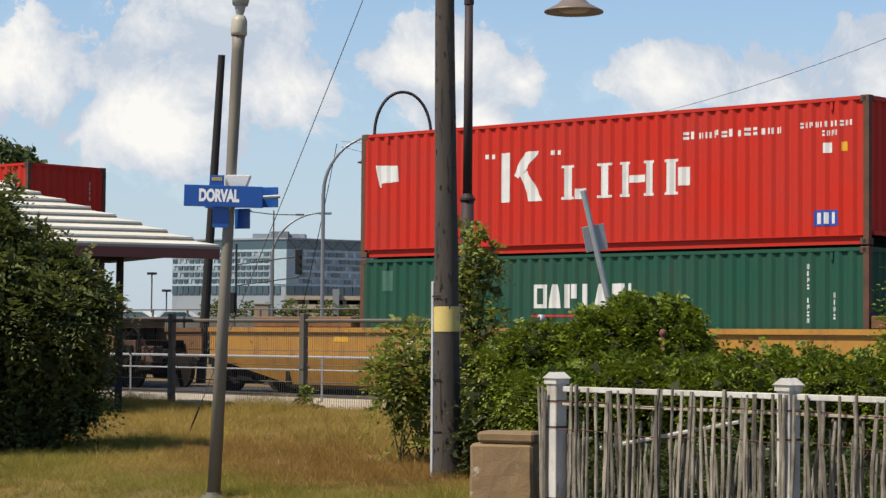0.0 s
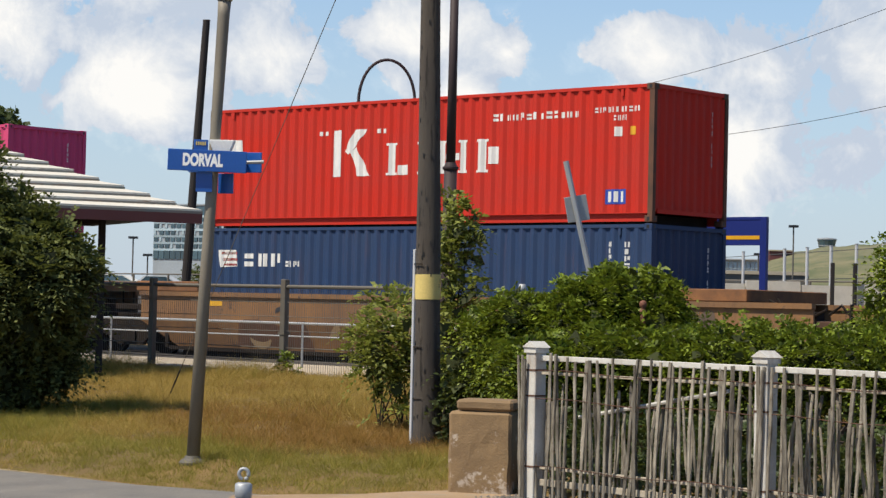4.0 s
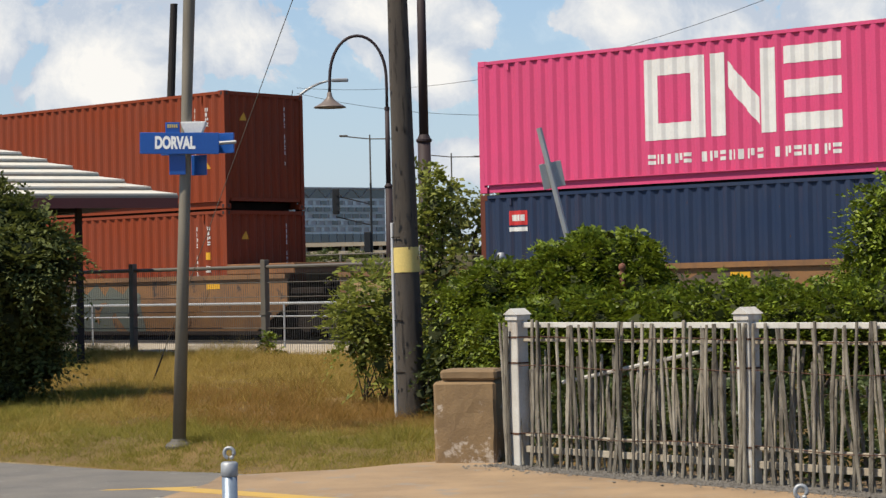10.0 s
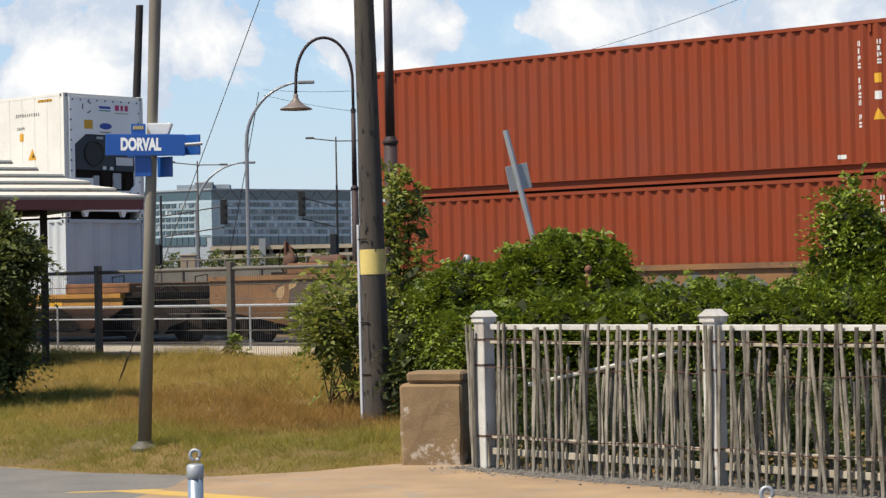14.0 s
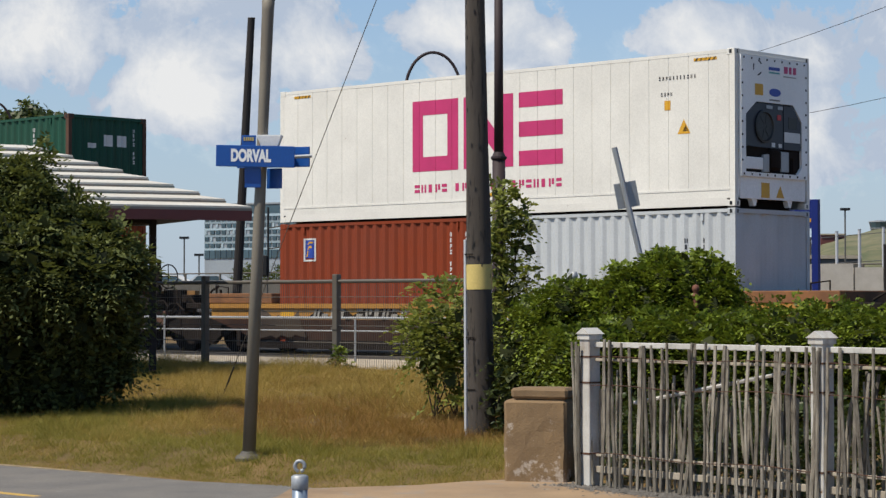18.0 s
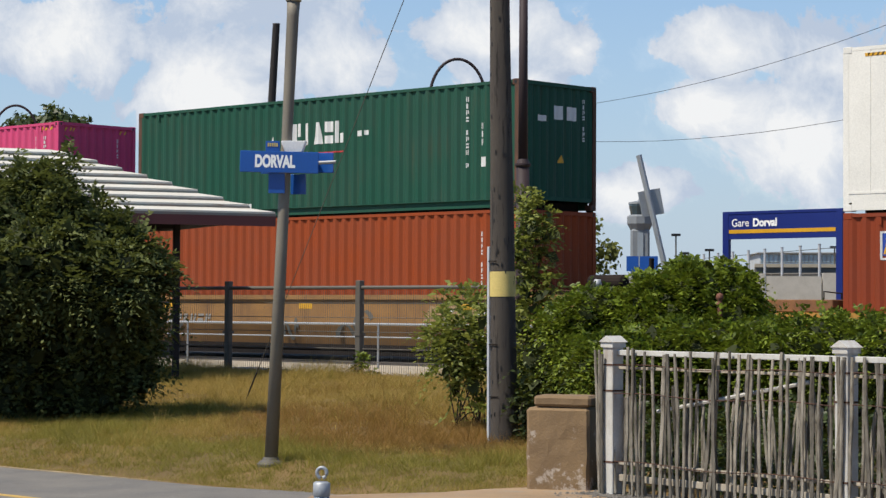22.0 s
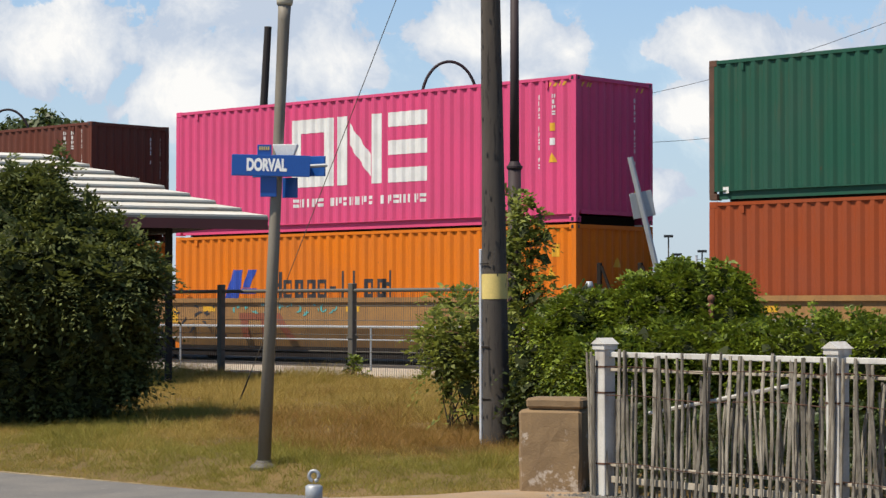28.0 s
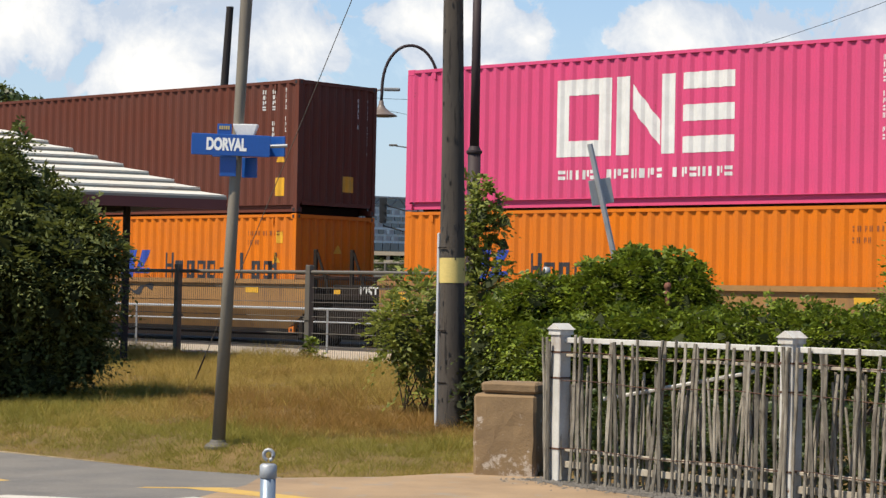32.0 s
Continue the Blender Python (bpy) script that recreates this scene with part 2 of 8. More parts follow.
ORANGEMARK = material("faded_brown_stencil_paint", (0.220, 0.058, 0.012), 0.6, second=(0.14, 0.04, 0.01), bump=0.02)
OCHREMARK = material("tan_spray_paint", (0.270, 0.180, 0.095), 0.7, second=(0.198, 0.114, 0.053), bump=0.02)
FADEDGREEN = material("faded_green_paint", (0.040, 0.120, 0.085), 0.6, second=(0.025, 0.090, 0.060), amount=0.8, scale=8, bump=0.02)
GREYMARK = material("grey_green_spray_paint", (0.105, 0.102, 0.086), 0.7, second=(0.066, 0.064, 0.055), bump=0.02)
TEALGREY = material("grey_green_spray_paint", (0.070, 0.088, 0.078), 0.7, second=(0.110, 0.095, 0.060), amount=0.6, scale=1.2, bump=0.02)
BROWNMARK = material("dark_brown_spray_paint", (0.062, 0.044, 0.032), 0.7, second=(0.100, 0.062, 0.036), amount=0.7, scale=1.5, bump=0.02)
CREAMMARK = material("cream_spray_paint", (0.330, 0.220, 0.105), 0.7, second=(0.220, 0.135, 0.062), bump=0.02)
REDBROWN = material("red_brown_stencil_paint", (0.200, 0.052, 0.022), 0.7, second=(0.150, 0.060, 0.025), bump=0.02)
FADEDMARK = material("faded_white_stencil_paint", (0.300, 0.285, 0.255), 0.7, second=(0.150, 0.130, 0.105), amount=0.8, scale=6, bump=0.02)
MOSSDECK = material("mossy_olive_deck_steel", (0.082, 0.070, 0.036), 0.9, second=(0.045, 0.040, 0.024), amount=0.9, scale=2.0, grain=40, bump=0.3, spots=(0.10, 0.05, 0.02), spot_scale=5.0, spot_from=0.64)
BLUESIGN = material("blue_sign_enamel", (0.008, 0.076, 0.319), 0.35, second=(0.006, 0.057, 0.251), scale=1.5, bump=0.02)
NAVYSIGN = material("deep_blue_sign_enamel", (0.003, 0.016, 0.150), 0.5, second=(0.003, 0.012, 0.115), scale=1.0, bump=0.02)
CONCRETE = material("weathered_concrete", (0.323, 0.303, 0.271), 0.9, second=(0.228, 0.205, 0.175), amount=0.7, scale=2.0, grain=80, bump=0.4)
PALECONCRETE = material("pale_concrete", (0.385, 0.330, 0.245), 0.9, second=(0.290, 0.245, 0.180), amount=0.6, scale=1.0, grain=50, bump=0.2)
BROWNSTONE = material("brown_rendered_stone", (0.215, 0.140, 0.070), 0.9, second=(0.150, 0.098, 0.052), amount=0.8, scale=3.0, grain=60, bump=0.5,
                      spots=(0.380, 0.318, 0.255), spot_scale=6.5, spot_from=0.535, spot_foot=0.62)
ASPHALT = material("grey_asphalt", (0.160, 0.146, 0.126), 0.9, second=(0.108, 0.102, 0.094), amount=0.9, scale=1.6, grain=110, bump=0.6, spots=(0.20, 0.19, 0.175), spot_scale=9.0, spot_from=0.60)
TAN = material("tan_platform_surface", (0.325, 0.220, 0.124), 0.9, second=(0.205, 0.138, 0.080), amount=0.95, scale=1.3, grain=70, bump=0.6,
               spots=(0.240, 0.190, 0.140), spot_scale=3.2, spot_from=0.565)
YELLOWLINE = material("yellow_platform_line", (0.480, 0.300, 0.060), 0.8, second=(0.330, 0.230, 0.095), amount=0.6, scale=5, grain=90, bump=0.3)
WHITEEDGE = material("whitewashed_platform_edge", (0.480, 0.455, 0.400), 0.85, second=(0.380, 0.350, 0.304), amount=0.7, scale=4, grain=60, bump=0.4)
SOIL = material("dry_soil_and_thatch", (0.165, 0.100, 0.030), 1.0, second=(0.085, 0.056, 0.017), amount=0.9, scale=0.9, grain=70, bump=0.5)
BALLAST = material("ballast_stone", (0.128, 0.112, 0.096), 0.95, second=(0.066, 0.056, 0.047), amount=0.8, scale=12, grain=40, bump=1.0)
# Ballast stone darkened in colour to stand for the shade under the train.
SHADEBALLAST = material("ballast_in_painted_shade", (0.040, 0.034, 0.029), 0.95, second=(0.020, 0.017, 0.015), amount=0.8, scale=12, grain=40, bump=1.0)
POLEWOOD = material("weathered_grey_pole_wood", (0.066, 0.053, 0.041), 0.9, second=(0.038, 0.032, 0.029), amount=0.8, scale=2.0, grain=50, bump=0.7,
                    stretch=(6, 6, 0.5), spots=(0.014, 0.011, 0.009), spot_scale=3.0, spot_from=0.56)
# Creosoted wood, reused where the shelter roof is coloured as shade.
DARKWOOD = material("creosoted_and_shade_wood", (0.017, 0.014, 0.014), 0.9, bump=0.4, stretch=(6, 6, 0.6))
STICK = material("grey_weathered_sticks", (0.232, 0.210, 0.170), 0.95, second=(0.058, 0.048, 0.036), amount=1.0, scale=5, grain=40, bump=0.8, stretch=(3, 3, 1.0), each=0.45, spots=(0.060, 0.045, 0.028), spot_scale=14.0, spot_from=0.60)
FENCEWHITE = material("worn_white_fence_paint", (0.500, 0.490, 0.455), 0.7, second=(0.300, 0.290, 0.265), amount=0.6, scale=4, bump=0.25,
                      streak=(0.182, 0.099, 0.053), streak_amount=0.8, spots=(0.17, 0.095, 0.05), spot_scale=7.0, spot_from=0.64)
RAILWOOD = material("bleached_fence_rail", (0.380, 0.342, 0.274), 0.85, second=(0.228, 0.182, 0.129), amount=0.8, scale=4, bump=0.3)
PLUM = material("maroon_lamp_paint", (0.034, 0.023, 0.025), 0.65, second=(0.050, 0.036, 0.036), bump=0.05, spec=0.25)
LAMPSHADE = material("faded_brown_lamp_shade", (0.152, 0.118, 0.099), 0.5, second=(0.099, 0.076, 0.068), bump=0.05)
GREYPOLE = material("dull_grey_pole_paint", (0.180, 0.158, 0.122), 0.65, 0.05, second=(0.132, 0.116, 0.092), scale=2, bump=0.1, streak=(0.076, 0.061, 0.046), streak_amount=0.5)
CREAM = material("cream_plastic", (0.380, 0.350, 0.274), 0.5, bump=0.03)
YELLOWBAND = material("pale_yellow_band", (0.580, 0.450, 0.150), 0.7, second=(0.380, 0.281, 0.076), scale=6, bump=0.15)
CONDUIT = material("light_grey_conduit", (0.441, 0.456, 0.479), 0.5, bump=0.05)
BLUEGREY = material("blue_grey_post_paint", (0.198, 0.251, 0.319), 0.4, 0.3, second=(0.137, 0.175, 0.236), scale=6, bump=0.06)
ROOFWHITE = material("white_roof_sheet", (0.600, 0.580, 0.520), 0.6, second=(0.430, 0.390, 0.310), amount=0.8, scale=1.5, bump=0.1, stretch=(0.5, 3, 3),
                     spots=(0.250, 0.140, 0.075), spot_scale=1.6, spot_from=0.62)
# Grey-green of the shadow lines drawn under the roof courses, plus some rust.
ROOFSHADE = material("grey_green_roof_shadow_line", (0.130, 0.160, 0.150), 0.6, second=(0.228, 0.152, 0.106), amount=0.8, scale=2, bump=0.1)
FASCIA = material("maroon_fascia_board", (0.105, 0.026, 0.026), 0.6, second=(0.065, 0.018, 0.018), scale=2, bump=0.1)
GLASSBLUE = material("blue_window_glass", (0.042, 0.080, 0.103), 0.08, 0.0, second=(0.023, 0.046, 0.061), scale=0.05, grain=1, bump=0.0, each=0.35, spec=0.9)
GLASSPALE = material("pale_spandrel_glass", (0.310, 0.395, 0.440), 0.2, 0.0, second=(0.235, 0.310, 0.350), scale=0.1, grain=1, bump=0.0, each=0.25, spec=0.8)
TANBOX = paint("tan_cabinet_paint", (0.285, 0.215, 0.150), 0.2)
# Concrete with the shade behind the train put into its colour.
SHADECONCRETE = material("concrete_darkened_as_shade", (0.060, 0.048, 0.038), 0.95, second=(0.030, 0.025, 0.021), amount=0.8, scale=0.8, grain=30, bump=0.3)
DULLCONCRETE = material("dull_road_concrete", (0.120, 0.113, 0.100), 0.9, second=(0.070, 0.066, 0.058), amount=0.8, scale=0.5, grain=20, bump=0.2)
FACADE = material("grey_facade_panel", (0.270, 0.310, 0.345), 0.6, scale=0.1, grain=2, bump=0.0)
TARMAC = material("far_road_tarmac", (0.076, 0.076, 0.080), 0.9, scale=0.1, grain=5, bump=0.1)
HILL = material("dry_grass_bank", (0.155, 0.140, 0.072), 1.0, second=(0.062, 0.078, 0.030), amount=0.95, scale=0.16, grain=1.2, bump=0.3, spots=(0.045, 0.060, 0.022), spot_scale=0.35, spot_from=0.60)
LEAFBUSH = leafy("dark_bush_leaf", (0.023, 0.036, 0.009), (0.152, 0.174, 0.050), 0.8, 0.3)
# Darker leaf copy whose colour carries the shade inside a crown.
LEAFSHADE = leafy("inner_leaf_painted_shade", (0.014, 0.020, 0.006), (0.050, 0.060, 0.018), 0.85, 0.2)
LEAFMID = leafy("mid_bush_leaf", (0.052, 0.076, 0.012), (0.320, 0.345, 0.072), 0.6, 0.46)
LEAFVINE = leafy("vine_leaf", (0.010, 0.026, 0.002), (0.228, 0.292, 0.024), 0.5)
LEAFFAR = leafy("far_tree_leaf", (0.050, 0.066, 0.014), (0.240, 0.245, 0.062), 0.7, 0.40)
# Leaf of the dark far tree; also colours in the shade behind the fence.
LEAFDARK = leafy("dark_tree_and_shade_leaf", (0.016, 0.030, 0.006), (0.066, 0.088, 0.020))
GRASS = leafy("dry_grass_blade", (0.195, 0.124, 0.027), (0.530, 0.378, 0.110), 0.8, 0.44)
GRASSGREEN = leafy("green_grass_blade", (0.130, 0.122, 0.018), (0.345, 0.290, 0.058), 0.7, 0.45)
GRASSBROWN = leafy("rusty_weed_blade", (0.140, 0.070, 0.017), (0.385, 0.215, 0.060), 0.8, 0.42)
BARK = material("grey_brown_bark", (0.057, 0.042, 0.030), 0.95, bump=0.8, stretch=(3, 3, 0.6))
LAMPGREY = material("street_lamp_grey", (0.228, 0.236, 0.251), 0.5, 0.4, bump=0.03)
SIGNALBLACK = material("traffic_signal_black", (0.009, 0.009, 0.009), 0.5, bump=0.02)
RUSTDECK = material("rust_orange_deck_steel", (0.215, 0.090, 0.030), 0.85, second=(0.075, 0.034, 0.018), amount=0.9, scale=2.0, grain=40, bump=0.3, spots=(0.03, 0.02, 0.015), spot_scale=5.0, spot_from=0.62)
GRAVEL = material("grey_gravel", (0.150, 0.138, 0.122), 0.95, second=(0.070, 0.063, 0.055), amount=0.9, scale=9, grain=60, bump=1.0)
SIGNWHITE = material("white_sign_lettering", (0.82, 0.82, 0.80), 0.45, second=(0.72, 0.72, 0.70), bump=0.01)
# Darker facade copy: the towers' shaded side is mixed into this grey-blue.
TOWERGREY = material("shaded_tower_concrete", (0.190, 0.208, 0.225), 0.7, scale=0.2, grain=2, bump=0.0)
SANDY = material("sandy_grit", (0.330, 0.255, 0.150), 0.95, second=(0.190, 0.140, 0.080), amount=0.9, scale=5.0, grain=80, bump=0.8)
TERRACOTTA = material("red_brown_finial", (0.152, 0.057, 0.034), 0.8, bump=0.2)


# ---------------------------------------------------------------- building helpers
def mesh_of(bm, name, mat, smooth=False):
    me = bpy.data.meshes.new(name)
    bmesh.ops.recalc_face_normals(bm, faces=bm.faces)
    bm.to_mesh(me)
    bm.free()
    for f in me.polygons:
        f.use_smooth = smooth and len(f.vertices) <= 4
    me.materials.append(mat)
    return me


def part(name, bm, mat, parent, label="", smooth=False):
    """One mesh object under a thing or a part."""
    ob = new(name, mesh_of(bm, name, mat, smooth) if isinstance(bm, bmesh.types.BMesh) else bm)
    ob.parent = parent
    return tagged(ob, label=label)


def thing(name, label, category, m=None, group="", kind="", mesh=None):
    ob = new(name, mesh)
    if m is not None:
        ob.matrix_world = m
    return tagged(ob, label, category, group, kind)


def box(bm, x0, x1, y0, y1, z0, z1, bevel=0.0):
    """Adds a box; returns its vertices."""
    vs = [bm.verts.new((x, y, z)) for x in (x0, x1) for y in (y0, y1) for z in (z0, z1)]
    fs = [bm.faces.new([vs[i] for i in q]) for q in ((0, 1, 3, 2), (4, 6, 7, 5), (0, 4, 5, 1), (2, 3, 7, 6), (0, 2, 6, 4), (1, 5, 7, 3))]
    if bevel:
        es = list({e for f in fs for e in f.edges})
        bmesh.ops.bevel(bm, geom=es, offset=bevel, segments=1, affect="EDGES")
    return vs


def bx(*a, **k):
    bm = bmesh.new()
    box(bm, *a, **k)
    return bm


def tube(bm, points, radii, sides=10, cap=True):
    """A round bar along points, with a radius at each."""
    pts = [Vector(p) for p in points]
    if not hasattr(radii, "__len__"):
        radii = [radii] * len(pts)
    rings, ref = [], Vector((0.31, 0.17, 0.93)).normalized()
    for i, p in enumerate(pts):
        d = (pts[min(i + 1, len(pts) - 1)] - pts[max(i - 1, 0)]).normalized()
        if abs(d.dot(ref)) > 0.95:
            ref = Vector((0.94, 0.3, 0.12)).normalized()
        a = d.cross(ref).normalized()
        b = d.cross(a)
        rings.append([bm.verts.new(p + (a * math.cos(q) + b * math.sin(q)) * radii[i]) for q in (2 * math.pi * k / sides for k in range(sides))])
    for r0, r1 in zip(rings, rings[1:]):
        for k in range(sides):
            bm.faces.new((r0[k], r0[(k + 1) % sides], r1[(k + 1) % sides], r1[k]))
    if cap:
        bm.faces.new(rings[0])
        bm.faces.new(rings[-1][::-1])
    return bm


def bar(points, radii, sides=10):
    return tube(bmesh.new(), points, radii, sides)


def spin(profile, sides=20, x=0.0, y=0.0):
    """A turned shape from (radius, height) pairs."""
    bm = bmesh.new()
    rings = [[bm.verts.new((x + r * math.cos(2 * math.pi * k / sides), y + r * math.sin(2 * math.pi * k / sides), z)) for k in range(sides)] for r, z in profile]
    for a, b in zip(rings, rings[1:]):
        for k in range(sides):
            bm.faces.new((a[k], a[(k + 1) % sides], b[(k + 1) % sides], b[k]))
    bm.faces.new(rings[0][::-1])
    bm.faces.new(rings[-1])
    return bm


def prism(poly, z0, z1):
    """An upright prism over a flat outline."""
    bm = bmesh.new()
    lo = [bm.verts.new((x, y, z0)) for x, y in poly]
    hi = [bm.verts.new((x, y, z1)) for x, y in poly]
    n = len(poly)
    bm.faces.new(lo[::-1])
    bm.faces.new(hi)
    for i in range(n):
        bm.faces.new((lo[i], lo[(i + 1) % n], hi[(i + 1) % n], hi[i]))
    return bm


def soup(name, verts, faces, mat):
    """A mesh from arrays of vertices and of faces with one count of corners."""
    me = bpy.data.meshes.new(name)
    n, k = faces.shape
    me.vertices.add(len(verts))
    me.vertices.foreach_set("co", np.asarray(verts, dtype=np.float32).ravel())
    me.loops.add(n * k)
    me.loops.foreach_set("vertex_index", faces.ravel().astype(np.int32))
    me.polygons.add(n)
    me.polygons.foreach_set("loop_start", np.arange(0, n * k, k, dtype=np.int32))
    me.update(calc_edges=True)
    me.materials.append(mat)
    return me


def writing(name, text, size, mat, parent, m, label="", thick=0.003, bold=0.0, squeeze=1.0):
    """Raised letters in the built-in font."""
    cu = bpy.data.curves.new(name, "FONT")
    cu.body, cu.size, cu.extrude, cu.offset = text, size, thick, bold
    cu.align_x, cu.align_y = "CENTER", "CENTER"
    cu.materials.append(mat)
    ob = new(name, cu)
    ob.parent = parent
    ob.matrix_local = m @ Matrix.Diagonal((squeeze, 1, 1, 1))
    return tagged(ob, label=label)


# ---------------------------------------------------------------- the plan: the freight line and the ground
TURN = 40.446
ALONG = Vector((math.cos(radians(TURN)), -math.sin(radians(TURN)), 0))   # the way the train goes
ACROSS = Vector((math.sin(radians(TURN)), math.cos(radians(TURN)), 0))   # away from the camera
SIDE = 32.27          # from the eye to the near side of the containers
FLOOR = 0.66          # height of the containers' floor
RAIL = 0.36


def plan(s, u, z=0.0):
    """A point s along the line and u across it."""
    p = ALONG * s + ACROSS * u
    return Vector((p.x, p.y, z))


def rise(u):
    """Height of the ground u across the line."""
    k = min(1.0, max(0.0, (u - 13.0) / 11.0))
    return 0.38 * k * k * (3 - 2 * k)


def sight(a, e, y):
    """The point y ahead of the eye on the bearing a (to the right) and rise e."""
    return Vector((a * y, y, EYE[2] + e * y))


# ---------------------------------------------------------------- the large structure
JOINT = -11.95


def ground_height(s, u):
    if 2.6 <= u <= 10.30:
        return -0.62
    if u < 2.6:
        return -0.02
    if s > -12.3 and u < 14.25:
        return -0.06
    if u < 13.3:
        return -0.40
    if u < 14.4:
        k = (u - 13.3) / 1.1
        foot = -0.035 - 0.05 * min(2.6, max(0, JOINT - s))
        return foot * (1 - k) + (rise(u) + 0.02) * k
    return rise(u) + 0.02 + (0.035 * noise.noise(Vector((s * 0.55, u * 0.55, 0))) + 0.035 * noise.noise(Vector((s * 1.15, u * 1.15, 4.0)))) * min(1, (u - 14.4) / 2) * (1 if u < 25 else 0)


def build_ground():
    us = [-2500, -300, -40, -8, 0, 2.59, 2.60, 6, 10.30, 10.31, 12.2, 13.25, 13.3, 13.5, 13.75, 14.0, 14.24, 14.26, 14.4] + [14.8 + 0.4 * i for i in range(27)] + [26, 29, 31, 36, 44, 60, 120, 300, 900, 4000]
    ss = [-4000, -1200, -400, -150, -70] + [-45 + 0.5 * i for i in range(101)] + [12, 30, 80, 250, 900, 4000]
    v = np.array([plan(s, u, ground_height(s, u)) for u in us for s in ss])
    n = len(ss)
    f = np.array([(j * n + i, j * n + i + 1, (j + 1) * n + i + 1, (j + 1) * n + i) for j in range(len(us) - 1) for i in range(n - 1)])
    me = soup("ground", v, f, SOIL)
    me.materials.append(BALLAST)
    me.materials.append(SHADEBALLAST)
    mid = lambda p: sum(ACROSS.dot(me.vertices[i].co) for i in p.vertices) / 4
    for p in me.polygons:
        u = mid(p)
        # Slot 2 paints the shade under the cars onto the ballast there.
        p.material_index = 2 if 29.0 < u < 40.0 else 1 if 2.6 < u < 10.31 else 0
        p.use_smooth = u > 13
    return thing("ground", "dry earth with patchy thatch and ballast", "ground", kind="structure", mesh=me)


build_ground()


def slab(name, outline, z0, z1, mat, label, category, su=True):
    """A flat slab over an outline given along and across the line."""
    pts = [plan(s, u) for s, u in outline] if su else [Vector((x, y, 0)) for x, y in outline]
    bm = prism([(p.x, p.y) for p in pts], z0, z1)
    return thing(name, label, category, kind="structure", mesh=mesh_of(bm, name, mat))


# the near platform under the camera
slab("platform_near", ((-60, -6), (60, -6), (60, 2.6), (-60, 2.6)), -0.62, 0.0, CONCRETE, "worn concrete station platform slab", "platform")
# tan platform, from the joint on, and its white edge
tan = [(JOINT, 10.42), (40, 10.42), (40, 14.3), (-11.1, 14.3), (-12.25, 14.2), (-12.45, 13.65), (-12.5, 13.1), (-12.8, 12.55), (-13.0, 12.1), (-12.6, 11.6)]
slab("platform_far", tan, -0.62, 0.0, TAN, "tan weathered station platform with worn surface", "platform")


def ramp_piece(name, s0, s1, u0, u1, mat, label, up=0.0, depth=0.5, kind="structure", category="path"):
    """A stretch of the asphalt path, which falls gently away from the joint."""
    bm = bmesh.new()
    n = 14
    drop = lambda s: -0.03 - 0.05 * min(2.6, max(0, JOINT - s))
    rows = []
    for i in range(n + 1):
        s = s1 + (s0 - s1) * (i / n) ** 2
        a, b = (u0(s), u1(s))
        rows.append([bm.verts.new(plan(s, u, z)) for u, z in ((a, drop(s) + up - depth), (a, drop(s) + up), (b, drop(s) + up), (b, drop(s) + up - depth))])
    for a, b in zip(rows, rows[1:]):
        for k in range(4):
            bm.faces.new((a[k], b[k], b[(k + 1) % 4], a[(k + 1) % 4]))
    bm.faces.new(rows[0][::-1])
    bm.faces.new(rows[-1])
    return thing(name, label, category, kind=kind, mesh=mesh_of(bm, name, mat))


EDGE = lambda s: 13.40 + 0.25 * min(1, max(0, (s + 16.2) / 2.4)) + 0.04 * math.sin(s * 2.1)
ramp_piece("path", -60, -11.7, lambda s: 10.32, EDGE, ASPHALT, "grey asphalt footpath with soft grassy verge", depth=0.45)
ramp_piece("trim_verge", -60, -12.5, lambda s: EDGE(s) - 0.06 - 0.03 * math.sin(s * 7.7) - 0.025 * math.sin(s * 17.3 + 1) * math.sin(s * 3.1), lambda s: EDGE(s) + 0.07 + 0.04 * math.sin(s * 5.3), SANDY, "narrow sandy grit along the path edge", up=0.006, depth=0.05, category="verge")
ramp_piece("trim_yellow_line", -60, -13.15, lambda s: 11.31 + 0.30 * max(0.0, s + 15.3), lambda s: 11.41 + 0.30 * max(0.0, s + 15.3),
           YELLOWLINE, "faded yellow safety line painted on asphalt", up=0.004, depth=0.004, category="line")
slab("trim_yellow_line", ((JOINT - 0.75, 11.03), (40, 11.04), (40, 11.26), (JOINT - 0.55, 11.26)), 0.0, 0.004, YELLOWLINE, "wide yellow safety line on the tan platform", "line")


